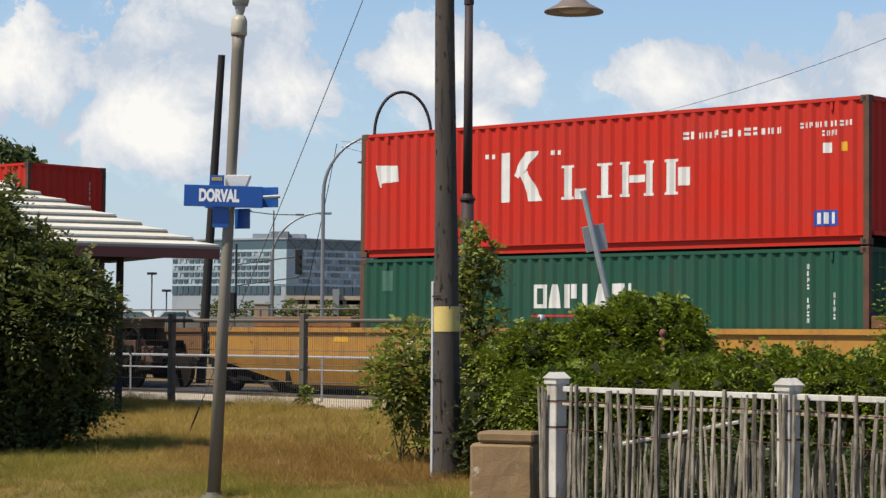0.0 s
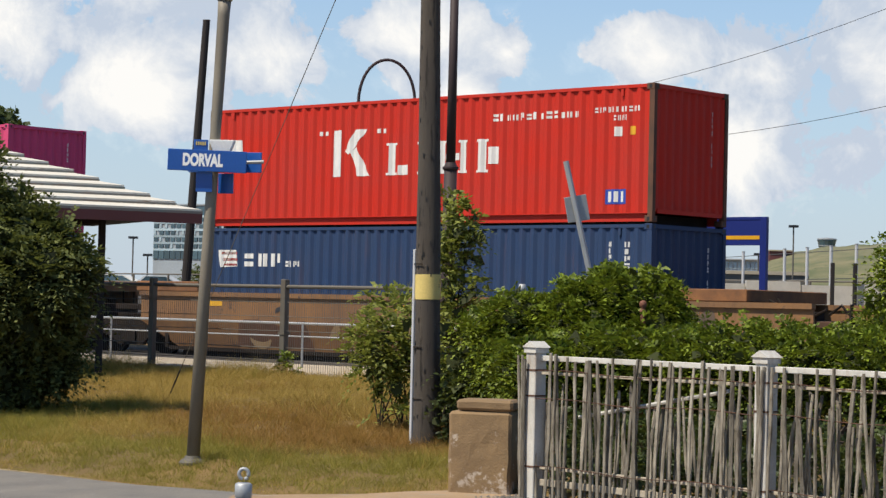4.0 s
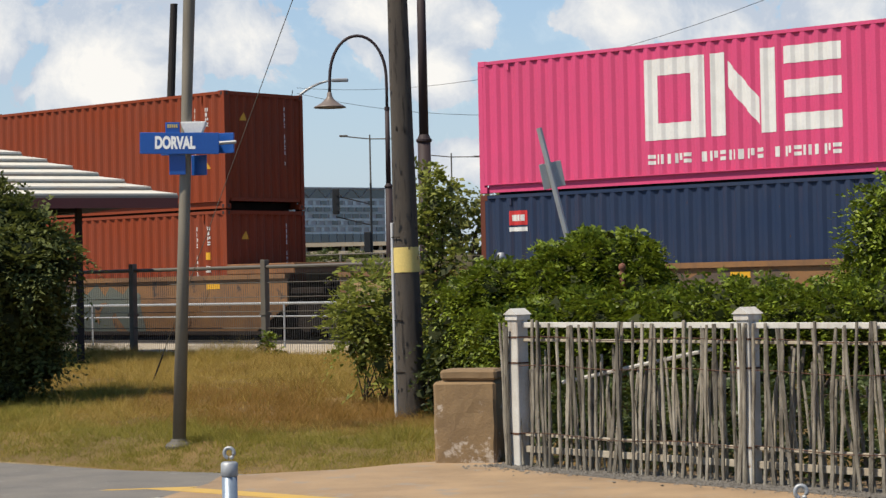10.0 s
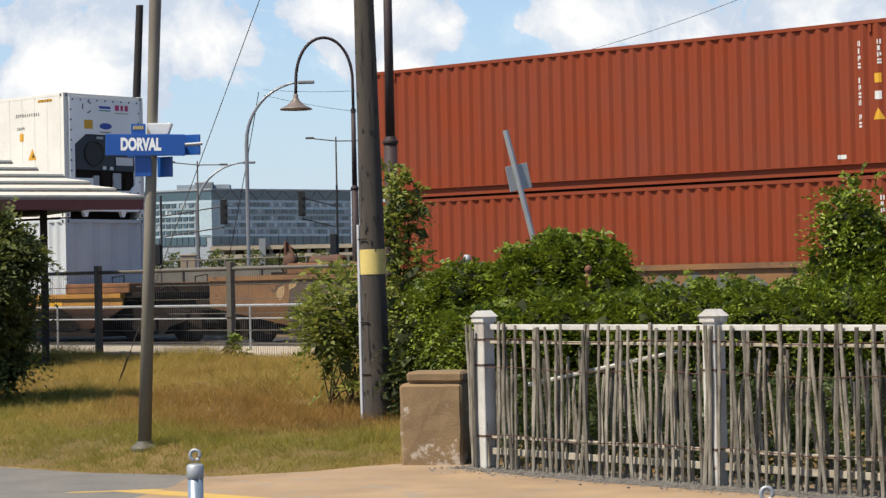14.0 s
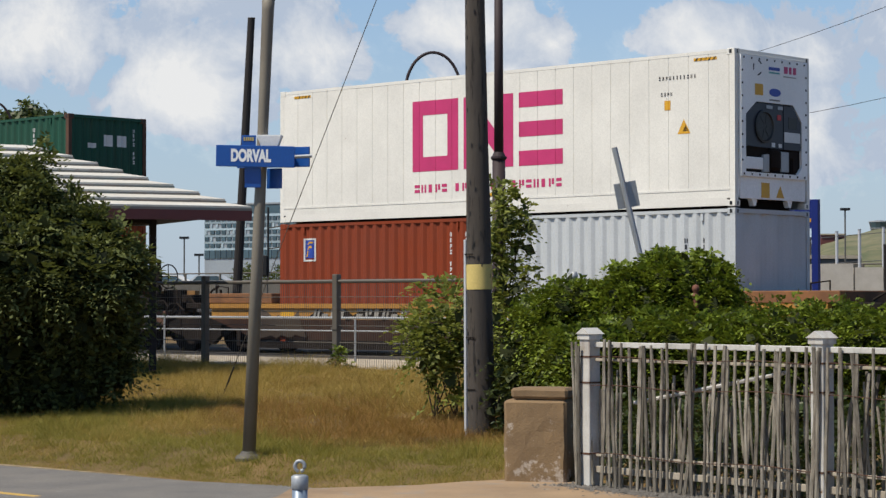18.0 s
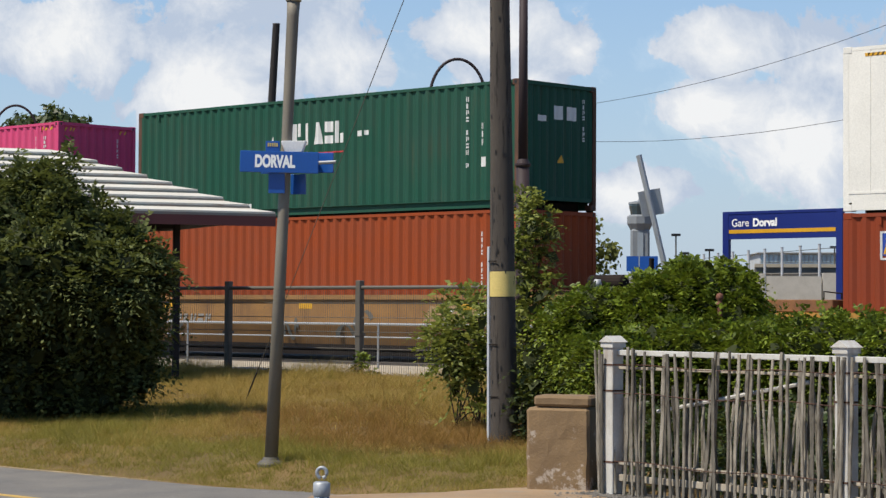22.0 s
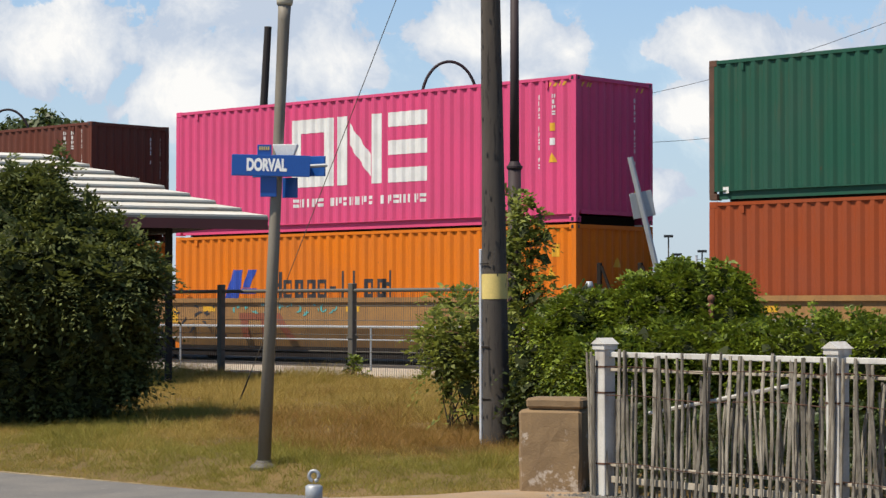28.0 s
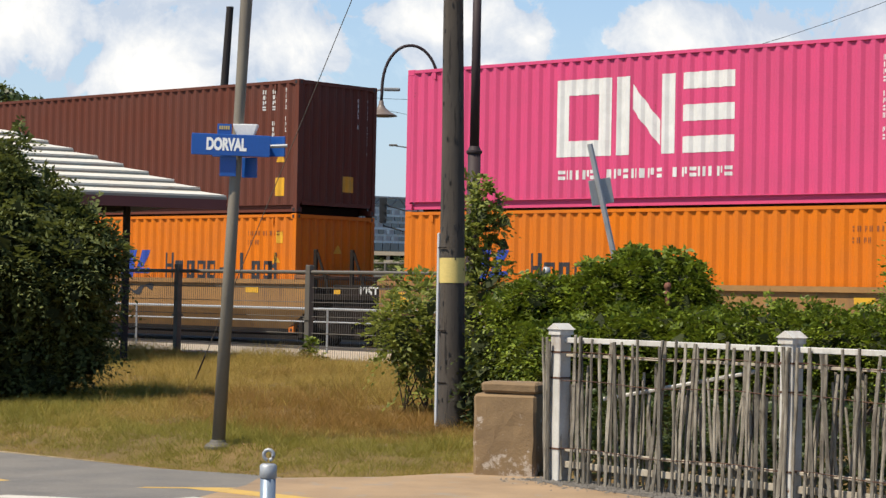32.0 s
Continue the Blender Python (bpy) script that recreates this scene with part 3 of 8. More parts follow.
def platform_wall():
    """Edge coping and the wall below it, in cast lengths."""
    wall = thing("wall_platform", "white-edged concrete platform wall above the track", "wall", kind="structure")
    rng = random.Random(4)
    s = -30.0
    while s < 6:
        length = 2.4 if s + 2.4 < JOINT or s > JOINT else JOINT - s
        length = max(length, 0.6)
        right = s >= JOINT - 0.01
        z = 0.012 if right else -0.03 - 0.05 * min(2.6, JOINT - s - length * 0.5)
        d = 0.30 if right else 0.26
        bm = bmesh.new()
        last = 0.0
        for k in range(6):
            a, b = s + length * k / 6, s + length * (k + 1) / 6 - (0.008 if k == 5 else 0)
            jit = rng.uniform(-0.012, 0.012)
            fall = lambda q: z if right else -0.03 - 0.05 * min(2.6, max(0, JOINT - q))
            pts = [plan(a, 10.19 + last, fall(a)), plan(b, 10.19 + jit, fall(b)), plan(b, 10.19 + d, fall(b)), plan(a, 10.19 + d, fall(a))]
            last = jit
            lo = [bm.verts.new((p.x, p.y, p.z - 0.10)) for p in pts]
            hi = [bm.verts.new((p.x, p.y, p.z + 0.008)) for p in pts]
            bm.faces.new(hi)
            bm.faces.new(lo[::-1])
            for i in range(4):
                bm.faces.new((lo[i], lo[(i + 1) % 4], hi[(i + 1) % 4], hi[i]))
        part("coping", bm, WHITEEDGE, wall)
        bm = bmesh.new()
        cuts = 1 if right else 2
        for k in range(cuts):
            a, b = s + length * k / cuts + 0.006, s + length * (k + 1) / cuts - 0.006
            pts = [plan(a, 10.25), plan(b, 10.25), plan(b, 10.33), plan(a, 10.33)]
            lo = [bm.verts.new((p.x, p.y, -0.7)) for p in pts]
            hi = [bm.verts.new((p.x, p.y, z - 0.10)) for p in pts]
            bm.faces.new(hi)
            for i in range(4):
                bm.faces.new((lo[i], lo[(i + 1) % 4], hi[(i + 1) % 4], hi[i]))
        part("wall_block", bm, CONCRETE if not right else BROWNSTONE, wall)
        s += length


platform_wall()
# strip of pale paving between the chain fence and the freight line
slab("pavement", ((-70, 25.4), (60, 25.4), (60, 29.6), (-70, 29.6)), 0.0, 0.425, PALECONCRETE, "pale concrete strip beside the freight track", "pavement")
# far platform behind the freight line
# Coloured dark so the space between the cars looks shaded.
slab("platform_back", ((-40, 37.5), (80, 37.5), (80, 42.5), (-40, 42.5)), 0.0, 0.75, SHADECONCRETE, "concrete platform coloured dark as shade behind the freight line", "platform")


def tracks():
    for u in (SIDE + 1.219 - 0.72, SIDE + 1.219 + 0.72):
        bm = bmesh.new()
        for y0, y1, z0, z1 in ((-0.07, 0.07, RAIL - 0.16, RAIL - 0.13), (-0.012, 0.012, RAIL - 0.13, RAIL - 0.04), (-0.036, 0.036, RAIL - 0.04, RAIL)):
            box(bm, -150, 150, y0, y1, z0, z1)
        thing("rail", "worn steel rail of the freight track", "rail", Matrix.Translation(plan(0, u)) @ pose(0, 0, 0, 0, 0, -TURN), "freight track rails", "structure",
                   mesh_of(bm, "rail", RUSTY))
    bm = bmesh.new()
    for i in range(110):
        s = -50 + 0.6 * i
        box(bm, s, s + 0.22, -1.3, 1.3, RAIL - 0.30, RAIL - 0.16)
    thing("sleepers", "dark timber sleepers in ballast", "sleepers", Matrix.Translation(plan(0, SIDE + 1.219)) @ pose(0, 0, 0, 0, 0, -TURN), kind="stuff", mesh=mesh_of(bm, "sleepers", DARKWOOD))


tracks()

# ---------------------------------------------------------------- the train
LONG, WIDE, LOW, HIGH = 12.192, 2.438, 2.591, 2.896
MOVERS = []           # (thing, distance of its middle from the train's origin, height)
WHEELS = []


def travel(t):
    """How far along the line the train's origin is at t seconds; it slows down all the way."""
    return (((1.48753975e-05 * t - 1.68957838e-03) * t + 4.414989e-03) * t + 4.87012179) * t - 31.4949943


def ribs(length, pitch=0.278, depth=0.042):
    """The trapezoid profile of a corrugated wall: places along it and how deep they lie."""
    n = max(2, round(length / pitch))
    p = length / n
    out = []
    for i in range(n):
        a = i * p
        out += [(a, 0.0), (a + 0.25 * p, 0.0), (a + 0.5 * p, depth), (a + 0.75 * p, depth)]
    return out + [(length, 0.0)]


def seams(length, pitch):
    """A flat wall with narrow grooves between its sheets."""
    n = round(length / pitch)
    p = length / n
    out = []
    for i in range(n):
        out += [(i * p + 0.008, 0.0), ((i + 1) * p - 0.020, 0.0), ((i + 1) * p - 0.012, 0.008), ((i + 1) * p, 0.008)]
    return [(0.0, 0.0)] + out + [(length, 0.0)]


def depth_at(prof, x):
    for (x0, d0), (x1, d1) in zip(prof, prof[1:]):
        if x <= x1:
            return d0 + (d1 - d0) * (x - x0) / max(1e-6, x1 - x0)
    return 0.0


def sheet(prof, x0, y, z0, z1, sign, axis="x"):
    """A corrugated wall from a profile, standing at y (or x) and going in by sign."""
    bm = bmesh.new()
    last = None
    for x, d in prof:
        q = (x0 + x, y + sign * d) if axis == "x" else (y + sign * d, x0 + x)
        pair = [bm.verts.new((*q, z)) for z in (z0, z1)]
        if last:
            bm.faces.new((last[0], pair[0], pair[1], last[1]))
        last = pair
    return bm


def wrapped(shapes, prof, x0, y, sign=-1):
    """Painted shapes that follow a corrugated wall: outlines of (x, z) laid on the wall, 4 mm proud."""
    bm = bmesh.new()
    for shape in shapes:
        bm.faces.new([bm.verts.new((x, 0, z)) for x, z in shape])
    lo, hi = min(v.co.x for v in bm.verts), max(v.co.x for v in bm.verts)
    for px, _ in prof:
        if lo < px + x0 < hi:
            bmesh.ops.bisect_plane(bm, geom=bm.verts[:] + bm.edges[:] + bm.faces[:], plane_co=(px + x0, 0, 0), plane_no=(1, 0, 0), dist=1e-5)
    for v in bm.verts:
        v.co.y = y - sign * depth_at(prof, v.co.x - x0) + sign * 0.005
    return bm


def rect(x0, z0, x1, z1):
    return ((x0, z0), (x1, z0), (x1, z1), (x0, z1))


def ring(x0, z0, x1, z1, w):
    return [rect(x0, z0, x1, z0 + w), rect(x0, z1 - w, x1, z1), rect(x0, z0 + w, x0 + w, z1 - w), rect(x1 - w, z0 + w, x1, z1 - w)]


def tri(x, z, s):
    return ((x - s / 2, z), (x + s / 2, z), (x, z + s * 0.9))


def mark(x, z, w, h, k):
    """One small stencilled mark of plain bars."""
    if k % 4 == 0:
        return [rect(x, z, x + 0.34 * w, z + h), rect(x + 0.62 * w, z, x + 0.96 * w, z + h)]
    if k % 4 == 1:
        return [rect(x, z, x + w, z + 0.38 * h), rect(x, z + 0.62 * h, x + w, z + h)]
    if k % 4 == 2:
        return [rect(x + 0.05 * w, z, x + 0.40 * w, z + h), rect(x + 0.58 * w, z + 0.3 * h, x + w, z + h)]
    return [rect(x + 0.08 * w, z, x + 0.74 * w, z + h)]


def row_of_blocks(x0, x1, z0, h, n, gap=0.25, seed=1, slim=False):
    """A row of plain marks, as wide as a line of lettering."""
    rng = random.Random(seed)
    w = (x1 - x0) / n
    out = []
    for i in range(n):
        g = gap * w * 0.5
        k = rng.choice((1.0, 1.0, 0.8)) if slim else 1.0
        out += mark(x0 + i * w + g, z0, w - 2 * g, h * k, rng.randrange(4))
    return out


def line_of_bars(x0, x1, z0, h, counts):
    """A line of plain marks in runs, as long as a line of writing."""
    total = sum(counts) + 0.9 * (len(counts) - 1)
    w = (x1 - x0) / total
    out, x = [], x0
    for c in counts:
        for i in range(c):
            out += mark(x + 0.10 * w, z0, 0.74 * w, h, (i * 7 + c) % 4)
            x += w
        x += 0.9 * w
    return out


def down_marks(x, z1, h, n, w=0.07):
    """A column of small marks, as tall as a line of upright writing."""
    step = h / n
    return [r for i in range(n) if i % 5 != 4 for r in mark(x, z1 - (i + 1) * step + 0.26 * step, w * 0.78, 0.74 * step, i * 3)]


def serif(x, z, w, h, t=0.05):
    """An upright block with a flat foot and head that stand out a little."""
    return [rect(x, z + t, x + w, z + h - t), rect(x - 0.4 * w, z, x + 1.4 * w, z + t), rect(x - 0.4 * w, z + h - t, x + 1.4 * w, z + h)]


FINE = ("stencil_bars", "end_bars", "small_line_bars", "web_line_bars", "decal_bars")


def container(label, paintwork, offset, floor, height=LOW, length=LONG, marks=(), end_marks=(), door=False, cooled=False, steel=None, trim=None):
    """A freight container of that length; local x runs along the train, the camera sees the side at -y and the end at +x."""
    base = thing("freight_container", label, "container", group="containers on the train")
    h, w = length / 2, WIDE / 2
    steel = steel or paintwork
    post = 0.16
    for sx in (-1, 1):
        for sy in (-1, 1):
            bm = bmesh.new()
            x1, y1 = sx * h, sy * w
            box(bm, min(x1, x1 - sx * 0.115), max(x1, x1 - sx * 0.115), min(y1, y1 - sy * post * 0.6), max(y1, y1 - sy * post * 0.6), 0.11, height - 0.115)
            part("corner_post", bm, steel, base)
            for z0, z1 in ((0, 0.118), (height - 0.118, height)):
                bm = bx(min(x1, x1 - sx * 0.178), max(x1, x1 - sx * 0.178), min(y1 + sy * 0.004, y1 - sy * 0.162), max(y1 + sy * 0.004, y1 - sy * 0.162), z0, z1, bevel=0.008)
                part("corner_casting", bm, trim or steel, base)
                if sx > 0 and sy < 0:
                    part("casting_hole", bx(x1 - 0.12, x1 - 0.06, y1 - 0.0065, y1, z0 + 0.025, z0 + 0.095), SIGNALBLACK, base)
                if sx > 0:
                    part("casting_hole", bx(x1 - 0.01, x1 + 0.002, y1 - sy * 0.085 - 0.022, y1 - sy * 0.085 + 0.022, z0 + 0.025, z0 + 0.095), SIGNALBLACK, base)
    x_in = h - 0.115
    rib = 0.30 if cooled else 0.278
    prof = seams(2 * x_in, 0.46) if cooled else ribs(2 * x_in, rib)
    for sy in (-1, 1):
        part("side_panel", sheet(prof, -x_in, sy * (w - 0.004), 0.15 if cooled else 0.176, height - 0.07, -sy), paintwork, base)
        inset = 0.0 if cooled else 0.058
        part("bottom_rail", bx(-h + 0.178, h - 0.178, *sorted((sy * (w - inset), sy * (w - inset - 0.05))), 0.012, 0.160), paintwork, base)
        if not cooled:
            part("rail_flange", bx(-h + 0.116, h - 0.116, *sorted((sy * w, sy * (w - 0.06))), 0.161, 0.176), paintwork, base)
        part("top_rail", bx(-h + 0.178, h - 0.178, min(sy * w, sy * (w - 0.06)), max(sy * w, sy * (w - 0.06)), height - 0.075, height - 0.012), paintwork, base)
    if cooled:
        for sy in (-1,):
            part("side_ledge", bx(-x_in, x_in, -w - 0.006, -w + 0.02, 0.30, 0.34), paintwork, base)
            part("side_band", bx(-x_in, x_in, -w + 0.002, -w + 0.03, 0.155, 0.30), paintwork, base)
    endprof = ribs(WIDE - 0.22, 0.24 if not door else 0.55, 0.04 if not cooled else 0.006)
    for sx in (-1, 1):
        part("end_panel", sheet(endprof, -w + 0.11, sx * (h - 0.02), 0.20, height - 0.08, -sx, "y"), ENDWHITE if cooled else paintwork, base)
        part("end_sill", bx(min(sx * h, sx * (h - 0.1)), max(sx * h, sx * (h - 0.1)), -w + 0.162, w - 0.162, 0.17 if not cooled else 0.15, 0.25 if not cooled else 0.56), ENDWHITE if cooled else paintwork, base)
        part("end_header", bx(min(sx * h, sx * (h - 0.1)), max(sx * h, sx * (h - 0.1)), -w + 0.162, w - 0.162, height - 0.09, height - 0.01), paintwork, base)
    part("roof_panel", bx(-h + 0.1, h - 0.1, -w + 0.06, w - 0.06, height - 0.06, height - 0.03), paintwork, base)
    part("underframe", bx(-h + 0.35, h - 0.35, -w + 0.16, w - 0.16, -0.028, 0.15), UNDER, base)
    for what, mat, shapes in marks:
        for group in [shapes] if what in FINE else [[s] for s in shapes]:
            ob = part(what, wrapped(group, prof, -x_in, -w + (0.0 if what.startswith("decal_") else 0.004)), mat, base)
            if what in FINE:
                tagged(ob, kind="stuff")
    for what, mat, shapes in end_marks:
        for group in [shapes] if what in FINE else [[s] for s in shapes]:
            bm = wrapped(group, endprof, -w + 0.11, -(h - 0.02))
            bm.transform(Matrix.Rotation(radians(90), 4, "Z"))
            ob = part(what, bm, mat, base)
            if what in FINE:
                tagged(ob, kind="stuff")
    if not cooled:
        for k in (-1, 1):
            part("lashing_plate", bx(k * (h - 0.75) - 0.03, k * (h - 0.75) + 0.03, -w - 0.003, -w + 0.05, height - 0.22, height - 0.09), paintwork, base)
        for sy in (-1, 1):
            part("lock_gap", bx(h - 0.16, h - 0.04, sy * (w - 0.09) - 0.05, sy * (w - 0.09) + 0.05, -0.03, 0.0), UNDER, base)
    MOVERS.append((base, offset, floor))
    return base


def plate(bm, poly, x0, x1):
    """A flat plate across the train: an outline in y and z, with its thickness along x."""
    lo, hi = [bm.verts.new((x0, y, z)) for y, z in poly], [bm.verts.new((x1, y, z)) for y, z in poly]
    bm.faces.new(lo[::-1])
    bm.faces.new(hi)
    n = len(poly)
    for i in range(n):
        bm.faces.new((lo[i], lo[(i + 1) % n], hi[(i + 1) % n], hi[i]))
    return bm


def cooling_unit(base):
    """The machinery let into the white end of a refrigerated container."""
    h = LONG / 2
    x0, x1 = h - 0.010, h + 0.050
    bm = bmesh.new()
    box(bm, x0, x1, -1.09, 1.07, 1.95, 2.79)
    box(bm, x0, x1, -1.09, -0.94, 0.64, 1.95)
    box(bm, x0, x1, 0.89, 1.07, 0.64, 1.95)
    box(bm, x0, x1, -1.09, 1.07, 0.56, 0.64)
    for poly in (((-0.94, 1.70), (-0.94, 1.95), (-0.60, 1.95)), ((0.89, 1.64), (0.60, 1.95), (0.89, 1.95)), ((0.89, 0.64), (0.89, 0.78), (0.74, 0.64))):
        plate(bm, poly, x0, x1)
    part("unit_frame", bm, ENDWHITE, base, "white riveted end frame")
    unit = part("cooling_unit", bx(h - 0.012, h - 0.004, -0.94, 0.89, 0.62, 1.96), UNDER, base, "recessed refrigeration machinery")
    part("cowl", plate(bmesh.new(), ((-0.93, 1.12), (0.27, 1.10), (0.27, 1.93), (-0.60, 1.93), (-0.93, 1.69)), h - 0.004, h + 0.040), NAVYDARK, unit, "black cowl over the fan")
    part("control_box", plate(bmesh.new(), ((0.29, 1.10), (0.87, 1.10), (0.87, 1.62), (0.60, 1.92), (0.29, 1.92)), h - 0.004, h + 0.046), NAVYDARK, unit, "black control cabinet")
    bm = spin(((0.05, 0), (0.31, 0.0), (0.31, 0.03), (0.27, 0.035), (0.25, 0.008), (0.06, 0.006)), 26)
    bm.transform(Matrix.Translation((h + 0.040, -0.34, 1.50)) @ Matrix.Rotation(radians(90), 4, "Y"))
    fan = part("fan", bm, SIGNALBLACK, unit)
    for k in range(7):
        a = 2 * math.pi * k / 7
        blade = plate(bmesh.new(), [(-0.34 + r * math.cos(a + q), 1.50 + r * math.sin(a + q)) for r, q in ((0.06, -0.3), (0.24, -0.1), (0.24, 0.45), (0.06, 0.3))], h + 0.047, h + 0.053)
        part("fan_blade", blade, SIGNALBLACK, fan)
    for y0, y1, z0, z1, mat in ((0.31, 0.83, 1.24, 1.43, WHITEMARK), (0.08, 0.20, 1.64, 1.74, REDMARK), (-0.10, 0.00, 1.13, 1.21, WHITEMARK), (0.12, 0.22, 1.13, 1.20, WHITEMARK), (-0.28, -0.08, 1.84, 1.90, STEEL), (0.10, 0.26, 1.84, 1.90, STEEL)):
        part("data_plate", bx(h + 0.040, h + 0.050, y0, y1, z0, z1), mat, unit)
    part("display", bx(h + 0.046, h + 0.050, 0.44, 0.72, 1.50, 1.72, bevel=0.004), SIGNALBLACK, unit)
    part("drip_tray", bx(h - 0.004, h + 0.040, -0.93, -0.38, 0.70, 0.92, bevel=0.006), ENDWHITE, unit, "white tray box")
    part("compressor", bar(((h + 0.01, -0.02, 0.70), (h + 0.01, -0.02, 0.74), (h + 0.01, -0.02, 1.06), (h + 0.01, -0.02, 1.10)), (0.11, 0.15, 0.15, 0.10), 14), UNDER, unit)
    part("motor", bar(((h + 0.02, -0.30, 0.66), (h + 0.02, -0.30, 0.98)), 0.085, 12), STEEL, unit)
    part("receiver", bx(h - 0.004, h + 0.035, 0.22, 0.48, 0.68, 1.06, bevel=0.01), STEEL, unit)
    for y in (0.56, 0.62):
        part("pipe", bar(((h + 0.02, y, 0.66), (h + 0.02, y, 0.95), (h + 0.02, y - 0.30, 1.02), (h + 0.02, y - 0.55, 1.02)), 0.016, 6), UNDER, unit)
    for y0, z0, y1, z1, mat in ((-0.65, 2.07, -0.39, 2.28, YELLOWMARK), (-0.20, 2.50, 0.16, 2.53, TEALMARK), (-0.20, 2.56, 0.16, 2.62, BLUEMARK), (0.30, 2.53, 0.42, 2.66, PINKMARK), (0.47, 2.53, 0.55, 2.66, PINKMARK), (0.60, 2.53, 0.70, 2.66, PINKMARK),
                                (0.28, 2.46, 0.70, 2.48, FADEDMARK), (-0.18, 1.99, 0.16, 2.02, FADEDMARK), (-0.385, 0.18, -0.12, 0.46, YELLOWMARK)):
        part("decal", bx(h + 0.002, h + 0.054, y0, y1, z0, z1) if z0 > 0.6 else bx(h - 0.02, h + 0.004, y0, y1, z0, z1), mat, base)
    oval = [(0.0 + 0.19 * math.cos(a), 2.15 + 0.075 * math.sin(a)) for a in np.linspace(0, 2 * math.pi, 21)[:-1]]
    part("decal", plate(bmesh.new(), oval, h + 0.04, h + 0.054), BLUEMARK, base, "blue oval decal")
    for k in range(3):
        a = 2.1 * k + 0.5
        part("decal", plate(bmesh.new(), [(-0.56 + r * math.cos(a + q), 2.58 + r * math.sin(a + q)) for r, q in ((0.15, 0), (0.15, 0.5), (0.15, 1.0), (0.12, 0.9), (0.12, 0.5), (0.12, 0.1))], h + 0.04, h + 0.054), BLACKMARK, base)
    bm = bmesh.new()
    for y, z in [(y, z) for z in (0.60, 2.74) for y in np.linspace(-1.0, 0.98, 9)] + [(y, z) for y in (-1.05, 1.03) for z in np.linspace(0.85, 2.5, 8)]:
        box(bm, h + 0.045, h + 0.058, y - 0.018, y + 0.018, z - 0.018, z + 0.018)
    tagged(part("rivets", bm, UNDER, base), kind="stuff")
    part("warning_triangle", plate(bmesh.new(), ((0.10, 0.19), (0.36, 0.19), (0.23, 0.42)), h - 0.02, h + 0.004), YELLOWMARK, base)
    for y in (-0.57, 0.58):
        part("fork_rib", plate(bmesh.new(), ((y - 0.03, 0.02), (y + 0.03, 0.02), (y + 0.09, 0.15), (y - 0.09, 0.15)), h - 0.12, h - 0.02), ENDWHITE, base)


NAVYDARK = material("dark_machine_paint", (0.014, 0.018, 0.030), 0.5, bump=0.05)
H2 = LONG / 2


def id_marks(h):
    """The usual upright number columns, plates and a warning triangle near the leading end."""
    top = h - 0.35
    out = [("stencil_bars", WHITEMARK, down_marks(H2 - 1.0, top, 1.5, 12, 0.085) + down_marks(H2 - 0.62, top, 0.55, 5, 0.085)),
           ("warning_decal", YELLOWMARK, [tri(H2 - 0.62, h - 1.70, 0.22), rect(H2 - 0.68, h - 1.08, H2 - 0.56, h - 0.92)]),
           ("white_decal", WHITEMARK, [rect(H2 - 0.68, h - 1.36, H2 - 0.56, h - 1.22)])]
    return out


def ring_block_bars(x0, z0, h, mat):
    """The big painted device of plain shapes: a square ring, two uprights with a slanting bar between, and a stack of three bars."""
    w = 0.205 * h
    u, n, e, gap = 0.880 * h, 0.915 * h, 0.775 * h, 0.102 * h
    shapes = ring(x0, z0, x0 + u, z0 + h, w)
    b = x0 + u + gap
    shapes += [rect(b, z0, b + w, z0 + h), rect(b + n - w, z0, b + n, z0 + h), ((b + w + 0.05, z0 + h * 0.90), (b + w + 0.05, z0 + h * 0.58), (b + n - w - 0.05, z0 + h * 0.10), (b + n - w - 0.05, z0 + h * 0.42))]
    c = b + n + gap
    shapes += [rect(c, z0 + k, c + e, z0 + k + w) for k in (0, 0.395 * h, h - w)]
    return ("painted_shape", mat, shapes), c + e


def flag(x, z, w, h):
    return ("white_flag_shape", WHITEMARK, [((x, z + h), (x + 0.06, z + h), (x + 0.14, z - 0.06), (x + 0.10, z - 0.06)), ((x + 0.06, z + h), (x + w, z + h - 0.03), (x + w + 0.02, z + 0.04), (x + 0.13, z + 0.02))])


